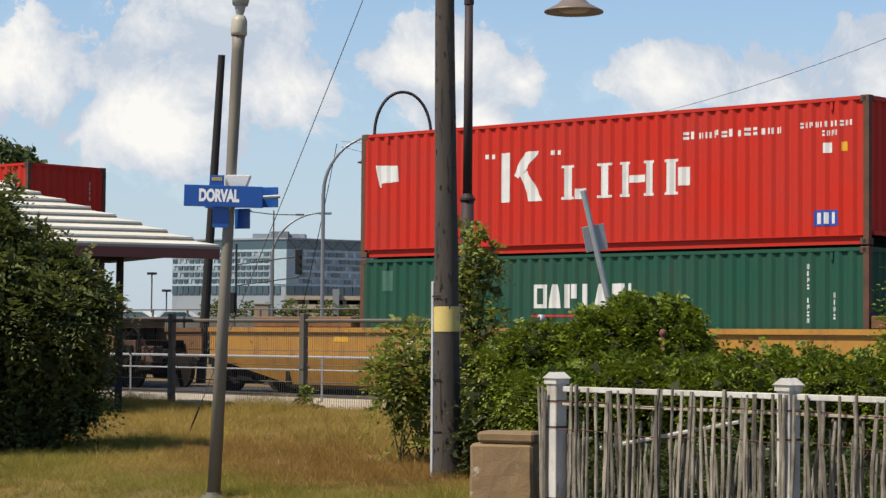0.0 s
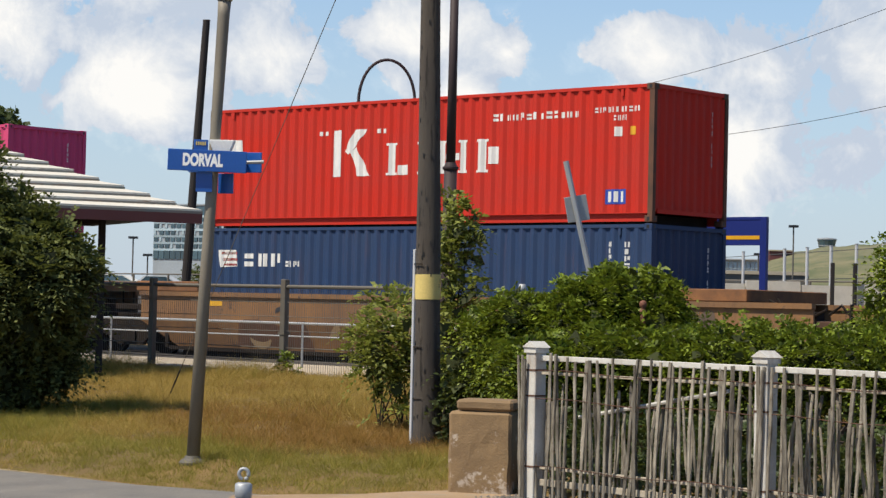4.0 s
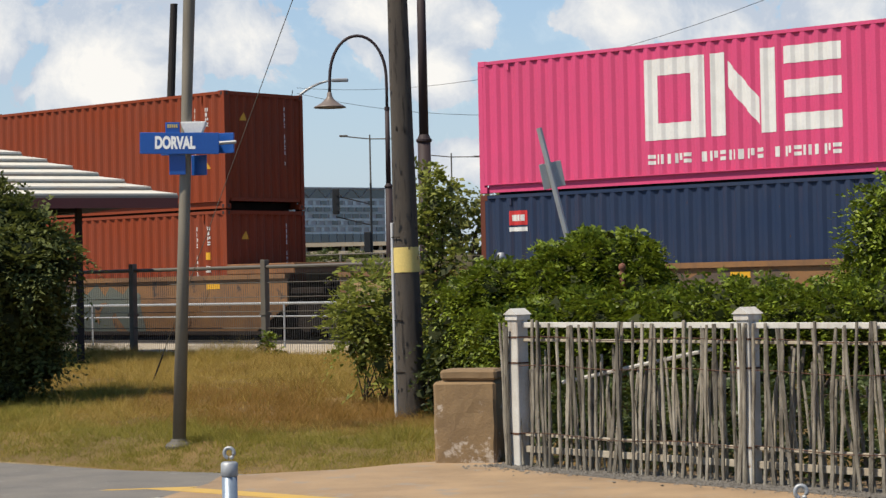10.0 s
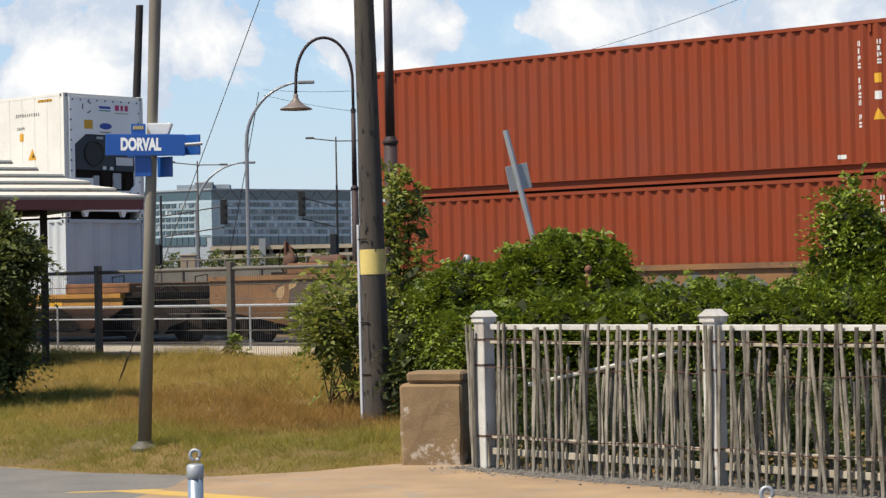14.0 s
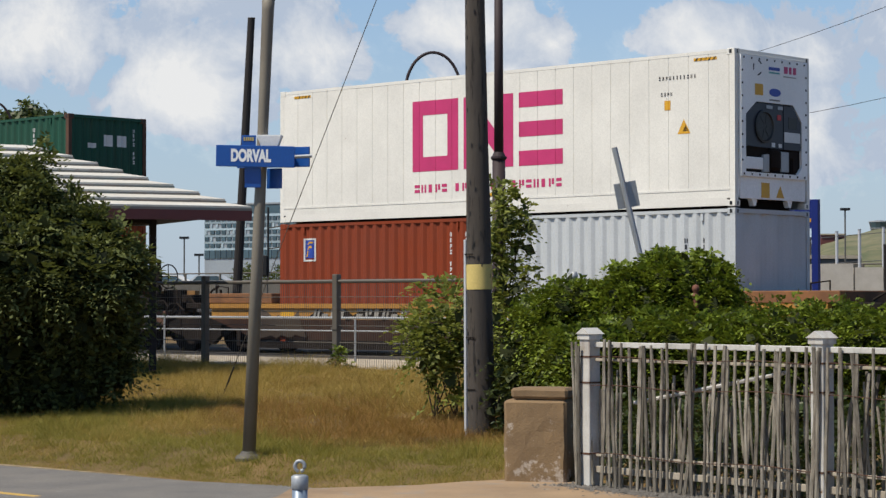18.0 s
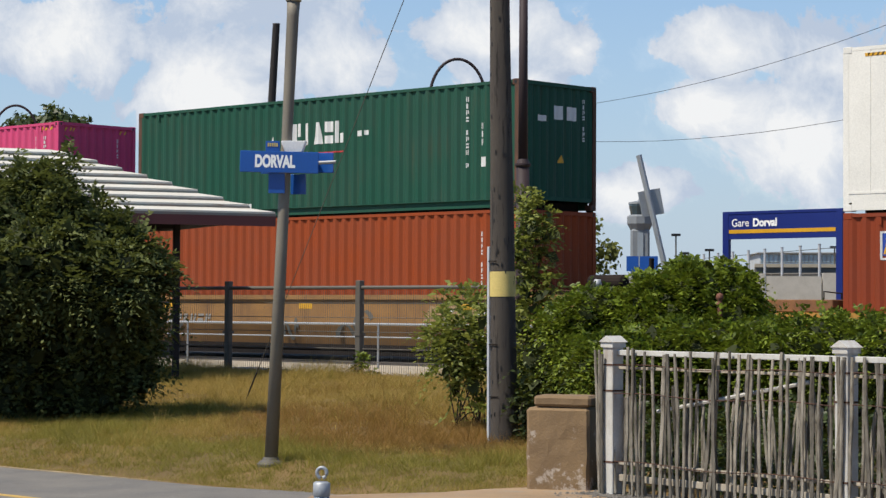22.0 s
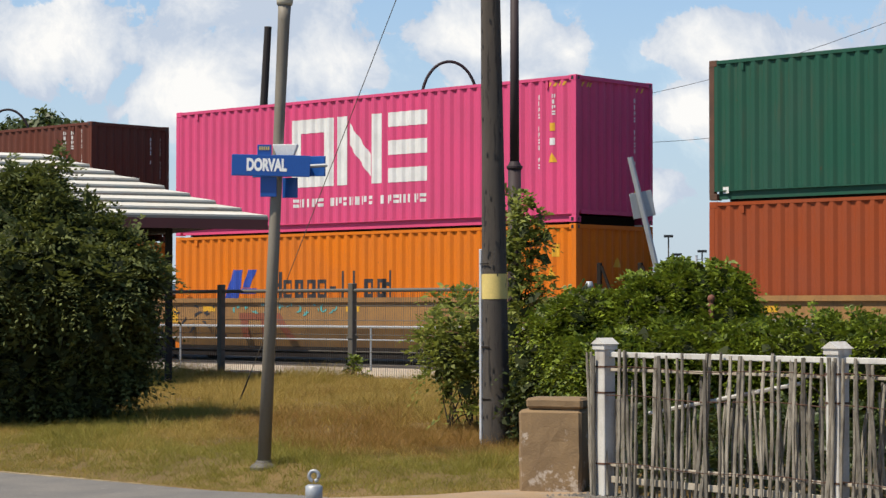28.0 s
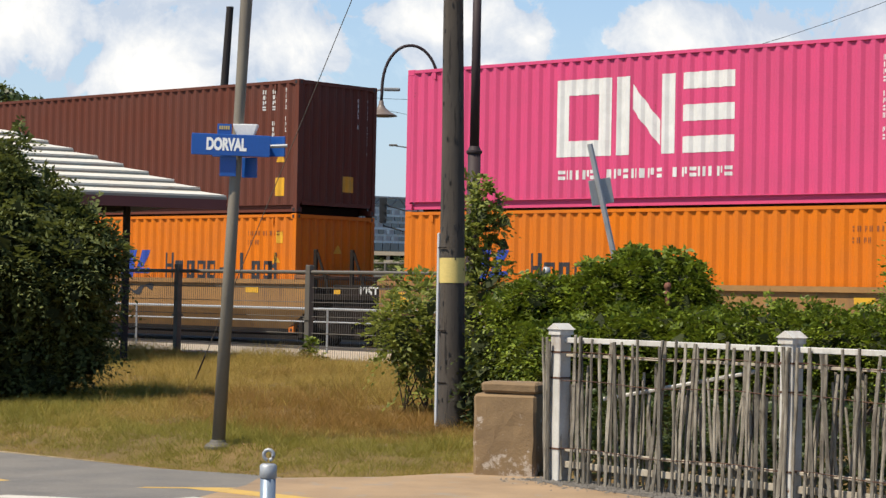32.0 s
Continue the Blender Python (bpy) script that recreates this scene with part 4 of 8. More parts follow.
def red_liner(label, offset, floor):
    """Red container with a pale flag, two dots, a tall wedge pair and four blocks in white."""
    k = -H2 + 3.85
    z = 1.02
    shapes = [rect(k, z, k + 0.24, z + 0.98), ((k + 0.32, z + 0.52), (k + 0.62, z + 0.98), (k + 0.98, z + 0.98), (k + 0.46, z + 0.46)), ((k + 0.50, z + 0.52), (k + 0.66, z + 0.62), (k + 1.08, z), (k + 0.72, z))]
    shapes += serif(k + 1.62, z, 0.17, 0.66) + [rect(k + 1.88, z, k + 2.16, z + 0.20)]
    shapes += serif(k + 2.50, z, 0.19, 0.66)
    shapes += serif(k + 3.02, z, 0.12, 0.66) + serif(k + 3.58, z, 0.12, 0.66) + [rect(k + 3.16, z + 0.26, k + 3.56, z + 0.40)]
    shapes += serif(k + 4.05, z, 0.18, 0.66) + [rect(k + 4.30, z + 0.16, k + 4.56, z + 0.50)]
    dots = [rect(k - 0.40 + q, z + 0.88, k - 0.31 + q, z + 0.97) for q in (0, 0.14, 1.68, 1.82)]
    marks = [("painted_shape", WHITEMARK, shapes), ("painted_dot", WHITEMARK, dots), flag(-H2 + 0.42, 1.52, 0.62, 0.40),
             ("web_line_bars", WHITEMARK, row_of_blocks(H2 - 3.95, H2 - 1.75, 2.02, 0.14, 13, 0.35, 3, True)),
             ("stencil_bars", WHITEMARK, row_of_blocks(H2 - 1.42, H2 - 0.30, 2.08, 0.10, 11, 0.4) + row_of_blocks(H2 - 0.95, H2 - 0.62, 1.92, 0.10, 4, 0.4) + [rect(H2 - 0.92, 1.62, H2 - 0.76, 1.80)]),
             ("yellow_decal", YELLOWMARK, [rect(H2 - 0.56, 1.64, H2 - 0.44, 1.80)]),
             ("blue_white_decal", BLUEMARK, [rect(H2 - 1.12, 0.34, H2 - 0.62, 0.62)]), ("decal_bars", WHITEMARK, [rect(H2 - 1.06, 0.38, H2 - 0.96, 0.58), rect(H2 - 0.90, 0.38, H2 - 0.82, 0.58), rect(H2 - 0.76, 0.38, H2 - 0.68, 0.58)])]
    ends = [("end_bars", WHITEMARK, down_marks(0.72, 2.2, 1.1, 9, 0.06))]
    return container(label, RED, offset, floor, marks=marks, end_marks=ends, steel=RUSTY)


def pink_box(label, offset, floor, height):
    dev, right = ring_block_bars(-H2 + 3.99, 0.80 if height == LOW else 0.975, 1.49, WHITEMARK)
    marks = [dev, ("small_line_bars", WHITEMARK, line_of_bars(-H2 + 4.03, right, (0.80 if height == LOW else 0.975) - 0.44, 0.18, (5, 7, 7)))] + id_marks(height)
    ends = [("end_bars", WHITEMARK, down_marks(0.62, height - 0.35, 1.4, 11, 0.06)), ("warning_decal", YELLOWMARK, [tri(0.72, 0.62, 0.22)])]
    if height > LOW:
        ends.append(("hazard_tape", YELLOWMARK, [((y, height - 0.22), (y + 0.05, height - 0.22), (y + 0.10, height - 0.13), (y + 0.05, height - 0.13)) for y in (-1.0, -0.88, -0.76, 0.72, 0.84)]))
        marks.append(("hazard_tape", YELLOWMARK, [((x, height - 0.20), (x + 0.05, height - 0.20), (x + 0.10, height - 0.12), (x + 0.05, height - 0.12)) for x in (H2 - 0.72, H2 - 0.60, H2 - 0.48, H2 - 0.36)]))
    return container(label, PINK, offset, floor, height, marks=marks, end_marks=ends)


def block_word(x0, x1, z, h, n=7):
    """A word-long row of plain shapes: a ring, wedges, uprights and blocks."""
    w = (x1 - x0) / n
    out = []
    for i in range(n):
        a, b = x0 + i * w, x0 + i * w + 0.86 * w
        kind = (i + 7 - n) % 7
        if kind == 0:
            out += ring(a, z, b, z + h, 0.2 * w)
        elif kind in (1, 4):
            out += [((a, z), (b, z), ((a + b) / 2 + 0.14 * w, z + h), ((a + b) / 2 - 0.14 * w, z + h))]
        elif kind == 2:
            out += [rect(a + 0.08 * w, z, a + 0.36 * w, z + h), rect(a + 0.46 * w, z + 0.40 * h, b, z + h)]
        elif kind == 3:
            out += [rect(a + 0.20 * w, z, a + 0.56 * w, z + h)]
        elif kind == 5:
            out += [rect(a + 0.10 * w, z, b, z + 0.36 * h), rect(a + 0.10 * w, z + 0.52 * h, b, z + h)]
        else:
            out += [rect(a + 0.08 * w, z, a + 0.34 * w, z + h), rect(a + 0.44 * w, z, b, z + 0.44 * h)]
    return out


def dark_word(x, z):
    """A long row of heavy marks: low rings and bars between a few tall uprights."""
    out = []
    for i in range(11):
        a = x + 0.365 * i
        if i in (0, 6, 7, 10):
            out += [rect(a, z, a + 0.085, z + 0.58)]
        if i in (0, 10):
            out += [rect(a + (0.19 if i == 0 else -0.19), z, a + (0.275 if i == 0 else -0.105), z + (0.58 if i == 0 else 0.40)), rect(a + (0.085 if i == 0 else -0.105), z + 0.25, a + (0.19 if i == 0 else 0.0), z + 0.33)]
        elif i in (1, 2, 3, 4, 8, 9):
            low = z - (0.14 if i in (2, 4, 9) else 0.0)
            out += [rect(a, low if i == 2 else z, a + 0.08, z + 0.40), rect(a + 0.19, low if i in (4, 9) else z, a + 0.27, z + 0.40), rect(a + 0.08, z + 0.32, a + 0.19, z + 0.40), rect(a + 0.08, z, a + 0.19, z + 0.08)]
        elif i == 5:
            out += [rect(a + 0.02, z + 0.17, a + 0.22, z + 0.25)]
    return out


OFF = dict(zip("ABCDEFGH", (0.0, -23.64, -43.19, -62.64, -84.26, -104.09, -119.49, -134.92)))


def build_containers():
    mid = {k: v + H2 for k, v in OFF.items()}
    up = FLOOR + LOW + 0.03
    # A: red over green
    red_liner("red corrugated container with white painted shapes, on a green one", mid["A"], up)
    container("dark green corrugated container with white shapes, in the railcar well", GREEN, mid["A"], FLOOR, steel=RUSTY,
              marks=[("painted_shape", WHITEMARK, block_word(-1.40, 1.25, 1.55, 0.46)), ("red_line", REDMARK, [rect(-1.45, 1.38, 1.25, 1.42), tri(-0.05, 1.33, 0.14)]),
                     ("faded_patch", FADEDGREEN, [rect(-H2 + 0.60, 1.92, -H2 + 0.94, 2.34)]),
                     ("stencil_bars", WHITEMARK, down_marks(H2 - 1.25, 2.3, 1.3, 11) + down_marks(H2 - 0.72, 1.8, 0.5, 4))])
    # B: red over blue
    red_liner("red corrugated container with white painted shapes, on a blue one", mid["B"], up)
    container("blue corrugated container with a striped flag, in the railcar well", BLUE, mid["B"], FLOOR,
              marks=[("flag_shape", WHITEMARK, [((-H2 + 0.35, 2.10), (-H2 + 0.95, 2.10), (-H2 + 1.0, 1.74), (-H2 + 0.45, 1.72))]),
                     ("flag_stripe", REDMARK, [rect(-H2 + 0.48, 2.0, -H2 + 0.98, 2.06), rect(-H2 + 0.50, 1.86, -H2 + 0.99, 1.92), rect(-H2 + 0.52, 1.75, -H2 + 0.99, 1.80)]),
                     ("painted_shape", WHITEMARK, row_of_blocks(-H2 + 1.15, -H2 + 2.4, 1.74, 0.28, 3, 0.3) + row_of_blocks(-H2 + 2.45, -H2 + 2.95, 1.74, 0.12, 4, 0.35)),
                     ("stencil_bars", WHITEMARK, down_marks(H2 - 1.02, 2.25, 1.1, 9, 0.12) + down_marks(H2 - 0.62, 2.25, 0.8, 6, 0.12)), ("yellow_decal", YELLOWMARK, [rect(H2 - 0.66, 1.22, H2 - 0.50, 1.42)])],
              end_marks=[("end_bars", WHITEMARK, down_marks(0.62, 2.2, 1.0, 8, 0.06))])
    # C: magenta over dark blue
    pink_box("bright magenta corrugated container with white geometric shapes, on dark blue", mid["C"], up, LOW)
    container("dark blue corrugated container with a red decal, in the well", NAVY, mid["C"], FLOOR, steel=DARKBROWN,
              marks=[("red_decal", REDMARK, [rect(-H2 + 0.72, 1.98, -H2 + 1.14, 2.26)]), ("white_decal", WHITEMARK, [rect(-H2 + 0.72, 1.86, -H2 + 1.14, 1.94), rect(H2 - 2.35, 1.55, H2 - 1.75, 1.70)]),
                     ("decal_bars", WHITEMARK, [rect(-H2 + 0.78, 2.06, -H2 + 0.88, 2.18), rect(-H2 + 0.90, 2.06, -H2 + 0.98, 2.18), rect(-H2 + 1.0, 2.06, -H2 + 1.08, 2.18)]),
                     ("stencil_bars", WHITEMARK, row_of_blocks(H2 - 2.35, H2 - 0.22, 2.04, 0.11, 12, 0.66) + [rect(H2 - 0.80, 1.26, H2 - 0.66, 1.42)]), ("yellow_decal", YELLOWMARK, [rect(H2 - 0.50, 1.26, H2 - 0.36, 1.42)])],
              end_marks=[("end_bars", WHITEMARK, row_of_blocks(-0.65, 0.75, 2.03, 0.14, 10, 0.5))])
    # D: brown over brown
    for z, where in ((up, "stacked on a matching one"), (FLOOR, "carried in the railcar well")):
        container(f"red-brown corrugated container with white stencils, {where}", BROWN, mid["D"], z,
                  marks=id_marks(LOW) + [("white_decal", WHITEMARK, [rect(H2 - 1.42, 0.26, H2 - 1.25, 0.33), rect(-H2 + 0.30, 0.26, -H2 + 0.38, 0.36), rect(-H2 + 0.52, 0.24, -H2 + 0.54, 0.36)])],
                  end_marks=[("end_bars", WHITEMARK, down_marks(0.62, 2.3, 1.35, 11, 0.045)), ("warning_decal", YELLOWMARK, [tri(-0.62, 1.95, 0.2)])])
    # E: white refrigerated container over a short brown one and a short pale one
    dev, right = ring_block_bars(-H2 + 4.05, 0.955, 1.465, PINKMARK)
    cool = container("cream refrigerated container with magenta shapes and a black cooling unit", REEFER, mid["E"], up, HIGH, cooled=True,
                     marks=[dev, ("small_line_bars", PINKMARK, line_of_bars(-H2 + 4.09, right, 0.515, 0.165, (5, 7, 7))),
                            ("stencil_bars", BLACKMARK, row_of_blocks(H2 - 1.75, H2 - 0.85, 2.40, 0.075, 11, 0.55) + row_of_blocks(H2 - 1.7, H2 - 1.4, 2.10, 0.07, 4, 0.5)),
                            ("hazard_strip", YELLOWMARK, [rect(H2 - 0.92, 2.71, H2 - 0.40, 2.765), rect(-H2 + 0.45, 2.71, -H2 + 0.97, 2.765)]),
                            ("yellow_decal", YELLOWMARK, [rect(H2 - 1.60, 1.84, H2 - 1.46, 2.02), rect(-H2 + 5.83, 0.375, -H2 + 6.33, 0.445), tri(H2 - 1.15, 1.38, 0.30)]),
                            ("hazard_stripe", BLACKMARK, [((x, 2.708), (x + 0.05, 2.708), (x + 0.09, 2.767), (x + 0.04, 2.767)) for e in (H2 - 0.92, -H2 + 0.45) for x in (e + 0.02, e + 0.12, e + 0.22, e + 0.32, e + 0.42)]),
                            ("warning_mark", BLACKMARK, [tri(H2 - 1.11, 1.425, 0.13)])])
    cooling_unit(cool)
    short = 6.058
    left = -short / 2 + 0.75
    container("short red-brown corrugated container with a blue decal, in the railcar well", BROWN, OFF["E"] + short / 2, FLOOR, LOW, short,
              marks=[("decal", BLUEMARK, [rect(left + 0.03, 1.83, left + 0.32, 2.23)]), ("decal_border", WHITEMARK, ring(left, 1.76, left + 0.35, 2.26, 0.035)),
                     ("decal_bar", YELLOWMARK, [((left + 0.08, 2.11), (left + 0.17, 2.15), (left + 0.29, 2.15), (left + 0.29, 2.19), (left + 0.14, 2.19)), ((left + 0.08, 2.00), (left + 0.16, 2.05), (left + 0.27, 2.05), (left + 0.25, 2.10), (left + 0.12, 2.09)), ((left + 0.05, 1.86), (left + 0.09, 1.86), (left + 0.12, 1.99), (left + 0.08, 1.98))]),
                     ("stencil_bars", WHITEMARK, down_marks(short / 2 - 0.95, 2.3, 1.2, 10) + down_marks(short / 2 - 0.55, 2.3, 0.6, 5))])
    container("short pale grey corrugated container with black stencils, in the railcar well", GREYWHITE, OFF["E"] + LONG - short / 2, FLOOR, LOW, short, door=True,
              marks=[("stencil_bars", BLACKMARK, down_marks(short / 2 - 1.15, 2.05, 0.7, 6) + down_marks(short / 2 - 0.75, 2.05, 0.5, 4))])
    # F: green over faded oxide
    high = FLOOR + HIGH + 0.03
    container("dark green corrugated container with broken white shapes, on brown", GREEN, mid["F"], high,
              steel=RUSTY, marks=[("painted_shape", WHITEMARK, block_word(-1.0, 1.05, 1.55, 0.48, 6) + [((-1.4, 1.62), (-1.32, 1.8), (-1.25, 1.62), (-1.08, 1.62), (-1.25, 1.55)), rect(1.4, 1.66, 1.57, 1.78), rect(1.63, 1.68, 1.75, 1.78)]),
                                        ("red_line", REDMARK, [rect(-1.4, 1.34, 1.0, 1.37), tri(-0.2, 1.30, 0.14)]),
                                        ("stencil_bars", WHITEMARK, down_marks(H2 - 1.45, 2.3, 1.5, 11) + down_marks(H2 - 1.05, 1.75, 0.5, 3) + [rect(H2 - 0.62, 1.3, H2 - 0.48, 1.55), rect(H2 - 1.06, 0.85, H2 - 0.90, 1.05)]),
                                        ("warning_decal", YELLOWMARK, [tri(H2 - 0.68, 0.85, 0.2)]), ("white_decal", WHITEMARK, [rect(-H2 + 0.28, 0.12, -H2 + 0.44, 0.24), rect(-2.2, 0.18, -2.0, 0.30)])],
              end_marks=[("end_decal", WHITEMARK, [rect(-0.62, 1.78, -0.36, 1.90), rect(-0.12, 1.84, 0.16, 2.12), rect(0.32, 1.84, 0.60, 2.12)]), ("end_bars", WHITEMARK, down_marks(0.82, 2.3, 0.9, 8, 0.05)), ("warning_decal", YELLOWMARK, [tri(0.12, 0.95, 0.18)])])
    container("faded red-brown tall corrugated container with white stencils, in the railcar well", ORANGEBROWN, mid["F"], FLOOR, HIGH,
              marks=[("stencil_bars", WHITEMARK, down_marks(H2 - 1.05, 2.45, 1.5, 12) + down_marks(H2 - 0.68, 2.45, 0.8, 7) + [rect(H2 - 0.72, 1.0, H2 - 0.55, 1.12)]), ("yellow_decal", YELLOWMARK, [rect(H2 - 0.72, 1.3, H2 - 0.56, 1.5)])])
    # G: tall magenta over orange, H: tall dark brown over orange
    pink_box("tall bright magenta container with white geometric shapes, on orange", mid["G"], up, HIGH)
    for k, note in (("G", "beneath a magenta one"), ("H", "beneath a dark brown one")):
        x = -H2 + 1.75 if k == "G" else H2 - 5.95
        container(f"orange container with dark and blue shapes, {note}", ORANGE, mid[k], FLOOR,
                  marks=[("blue_device", BLUEMARK, [((x, 1.12), (x + 0.42, 1.12), (x + 0.62, 1.80), (x + 0.25, 1.80)), ((x + 0.52, 1.26), (x + 1.02, 1.26), (x + 1.05, 1.38), (x + 0.56, 1.38)), ((x + 0.62, 1.40), (x + 0.86, 1.40), (x + 1.05, 1.80), (x + 0.76, 1.80))]),
                         ("painted_shape", BLACKMARK, dark_word(x + 1.62, 1.16)),
                         ("stencil_bars", ORANGEMARK, row_of_blocks(H2 - 1.6, H2 - 0.4, 2.12, 0.10, 10, 0.5) + row_of_blocks(H2 - 1.6, H2 - 1.15, 1.92, 0.10, 4, 0.5)), ("warning_decal", YELLOWMARK, [tri(H2 - 0.65, 1.52, 0.26), rect(H2 - 0.62, 1.95, H2 - 0.45, 2.2)])],
                  end_marks=[("warning_decal", YELLOWMARK, [tri(0.1, 1.75, 0.22)])])
    container("tall dark brown corrugated container with white stencils, on orange", DARKBROWN, mid["H"], up, HIGH,
              marks=[("stencil_bars", WHITEMARK, down_marks(H2 - 1.15, 2.7, 0.6, 5, 0.09) + down_marks(H2 - 0.85, 2.7, 0.6, 5, 0.09) + down_marks(H2 - 0.85, 2.0, 0.5, 4, 0.07) + down_marks(H2 - 0.45, 2.72, 1.0, 8, 0.09)), ("warning_decal", YELLOWMARK, [tri(H2 - 0.55, 1.1, 0.24), rect(H2 - 0.72, 0.36, H2 - 0.42, 0.76)])],
              end_marks=[("end_bars", WHITEMARK, down_marks(0.62, 2.6, 0.7, 6, 0.05) + down_marks(0.95, 2.6, 1.3, 11, 0.045)), ("yellow_decal", YELLOWMARK, [rect(0.2, 0.5, 0.56, 0.85)])])


def truck(base, x):
    """A two-axle bogie under a car, with wheels that turn."""
    t = part("bogie", bx(x - 0.35, x + 0.35, -0.95, 0.95, 0.42, 0.66), UNDER, base, "grimy black cast steel bogie")
    for sy in (-1, 1):
        bm = bmesh.new()
        y0, y1 = sorted((sy * 1.02, sy * 1.14))
        poly = [(-1.15, 0.52), (-1.15, 0.70), (-0.55, 0.86), (0.55, 0.86), (1.15, 0.70), (1.15, 0.52), (0.62, 0.38), (0.42, 0.22), (-0.42, 0.22), (-0.62, 0.38)]
        lo = [bm.verts.new((x + a, y0, z)) for a, z in poly]
        hi = [bm.verts.new((x + a, y1, z)) for a, z in poly]
        bm.faces.new(lo)
        bm.faces.new(hi[::-1])
        for i in range(10):
            bm.faces.new((lo[i], lo[(i + 1) % 10], hi[(i + 1) % 10], hi[i]))
        part("side_frame", bm, UNDER, t)
        part("spring_nest", bx(x - 0.24, x + 0.24, sy * 1.15 - 0.04, sy * 1.15 + 0.04, 0.30, 0.56), UNDER, t)
    for dx in (-0.89, 0.89):
        bm = bmesh.new()
        for sy in (-1, 1):
            w = spin(((0.10, -0.07), (0.36, -0.06), (0.42, -0.065), (0.42, 0.06), (0.36, 0.05), (0.12, 0.08)), 24)
            w.transform(Matrix.Translation((0, sy * 0.75, 0)) @ Matrix.Rotation(radians(90), 4, "X"))
            me = bpy.data.meshes.new("tmp")
            w.to_mesh(me)
            w.free()
            bm.from_mesh(me)
            bpy.data.meshes.remove(me)
            box(bm, -0.02, 0.02, sy * 0.83 - 0.01, sy * 0.83 + 0.01, 0.14, 0.34)
        tube(bm, ((0, -0.98, 0), (0, 0.98, 0)), 0.08, 10)
        ob = part("wheelset", bm, UNDER, base, "worn steel wheel pair on an axle")
        ob.location = (x + dx, 0, 0.42)
        WHEELS.append((ob, x + dx))


def rigging(deck, side, x0, x1, seed):
    """Brake gear between two cars: boxes, pipes and hoses on and under an end deck."""
    rng = random.Random(seed)
    for k in range(9):
        x, w = rng.uniform(x0, x1 - 0.3), rng.uniform(0.18, 0.55)
        z, d = rng.choice((0.45, 0.62, 0.80, 1.0, 1.16)), rng.uniform(0.18, 0.40)
        y = rng.uniform(-1.20, -0.70)
        part("gear_box", bx(*sorted((side * x, side * (x + w))), y, y + 0.30, z, z + d, bevel=0.015), rng.choice((UNDER, UNDER, UNDER, RUSTY)), deck)
    for k in range(5):
        x, y = rng.uniform(x0, x1 - 0.5), rng.uniform(-1.25, -0.9)
        z = rng.uniform(0.6, 1.4)
        part("hose", bar([(side * (x + 0.25 * q), y, z + 0.22 * math.sin(q * 1.5 + k) - 0.05 * q) for q in range(5)], 0.026, 6), UNDER, deck)
    for k in range(3):
        x = rng.uniform(x0, x1)
        part("hanger", bar(((side * x, -1.15, 0.42), (side * (x + 0.06), -1.12, 1.46)), 0.028, 6), UNDER, deck)


FOLD, TUCK = 0.80, 0.20   # height of the fold in a car's side, and how far its foot is set in


def sill_face(z):
    """How far out the near side of a car stands at that height."""
    return -1.38 + TUCK * max(0.0, FOLD - z) / (FOLD - 0.10)


def scrawl(rng, h):
    """A sprayed looping line on the car's side."""
    bm = bmesh.new()
    cx, cz = rng.uniform(-h + 0.8, h - 2.0), rng.uniform(0.45, 1.0)
    size = rng.uniform(0.10, 0.24)
    pts = [Vector((cx + size * i + rng.uniform(-0.15, 0.15), 0, min(1.28, max(0.2, cz + rng.uniform(-0.42, 0.42))))) for i in range(8)]
    fine = []
    for a, b, c in zip(pts, pts[1:], pts[2:]):
        fine += [((a + b) / 2).lerp(b, q).lerp(b.lerp((b + c) / 2, q), q) for q in (0, 0.25, 0.5, 0.75)]
    wd = rng.uniform(0.03, 0.08)
    edge = []
    for i, p in enumerate(fine):
        d = fine[min(i + 1, len(fine) - 1)] - fine[max(i - 1, 0)]
        q = Vector((-d.z, 0, d.x)).normalized() * wd * (0.6 + 0.4 * math.sin(i * 0.9))
        edge.append([bm.verts.new((v.x, sill_face(v.z) - 0.009 - rng.uniform(0, 0.001), v.z)) for v in (p - q, p + q)])
    for a, b in zip(edge, edge[1:]):
        bm.faces.new((a[0], b[0], b[1], a[1]))
    return bm


def laid(outline, off):
    """A painted outline of (x, z) folded over the near side of a car."""
    bm = bmesh.new()
    bm.faces.new([bm.verts.new((x, 0, min(1.34, max(0.13, z)))) for x, z in outline])
    bmesh.ops.triangulate(bm, faces=bm.faces[:])
    bmesh.ops.bisect_plane(bm, geom=bm.verts[:] + bm.edges[:] + bm.faces[:], plane_co=(0, 0, FOLD), plane_no=(0, 0, 1), dist=1e-5)
    for v in bm.verts:
        v.co.y = sill_face(v.co.z) - off
    return bm


def field(rng, x0, x1, z0, z1, spikes=0):
    """A broad sprayed field with a wavering outline, or with a toothed upper edge."""
    n = max(10, int((x1 - x0) * 5))
    low = [(x0 + (x1 - x0) * i / n, z0 + rng.uniform(-0.05, 0.07)) for i in range(n + 1)]
    if spikes:
        top = []
        for i in range(spikes):
            a, w = x0 + (x1 - x0) * i / spikes, (x1 - x0) / spikes
            top += [(a + 0.06 * w, z1 - rng.uniform(0.20, 0.34)), (a + w * rng.uniform(0.35, 0.65), z1 + rng.uniform(-0.08, 0.04))]
        top.append((x1, z1 - 0.25))
    else:
        top = [(x0 + (x1 - x0) * i / n + rng.uniform(-0.06, 0.06), z1 + rng.uniform(-0.16, 0.05)) for i in range(1, n)]
    return laid(low + top[::-1], 0.004)


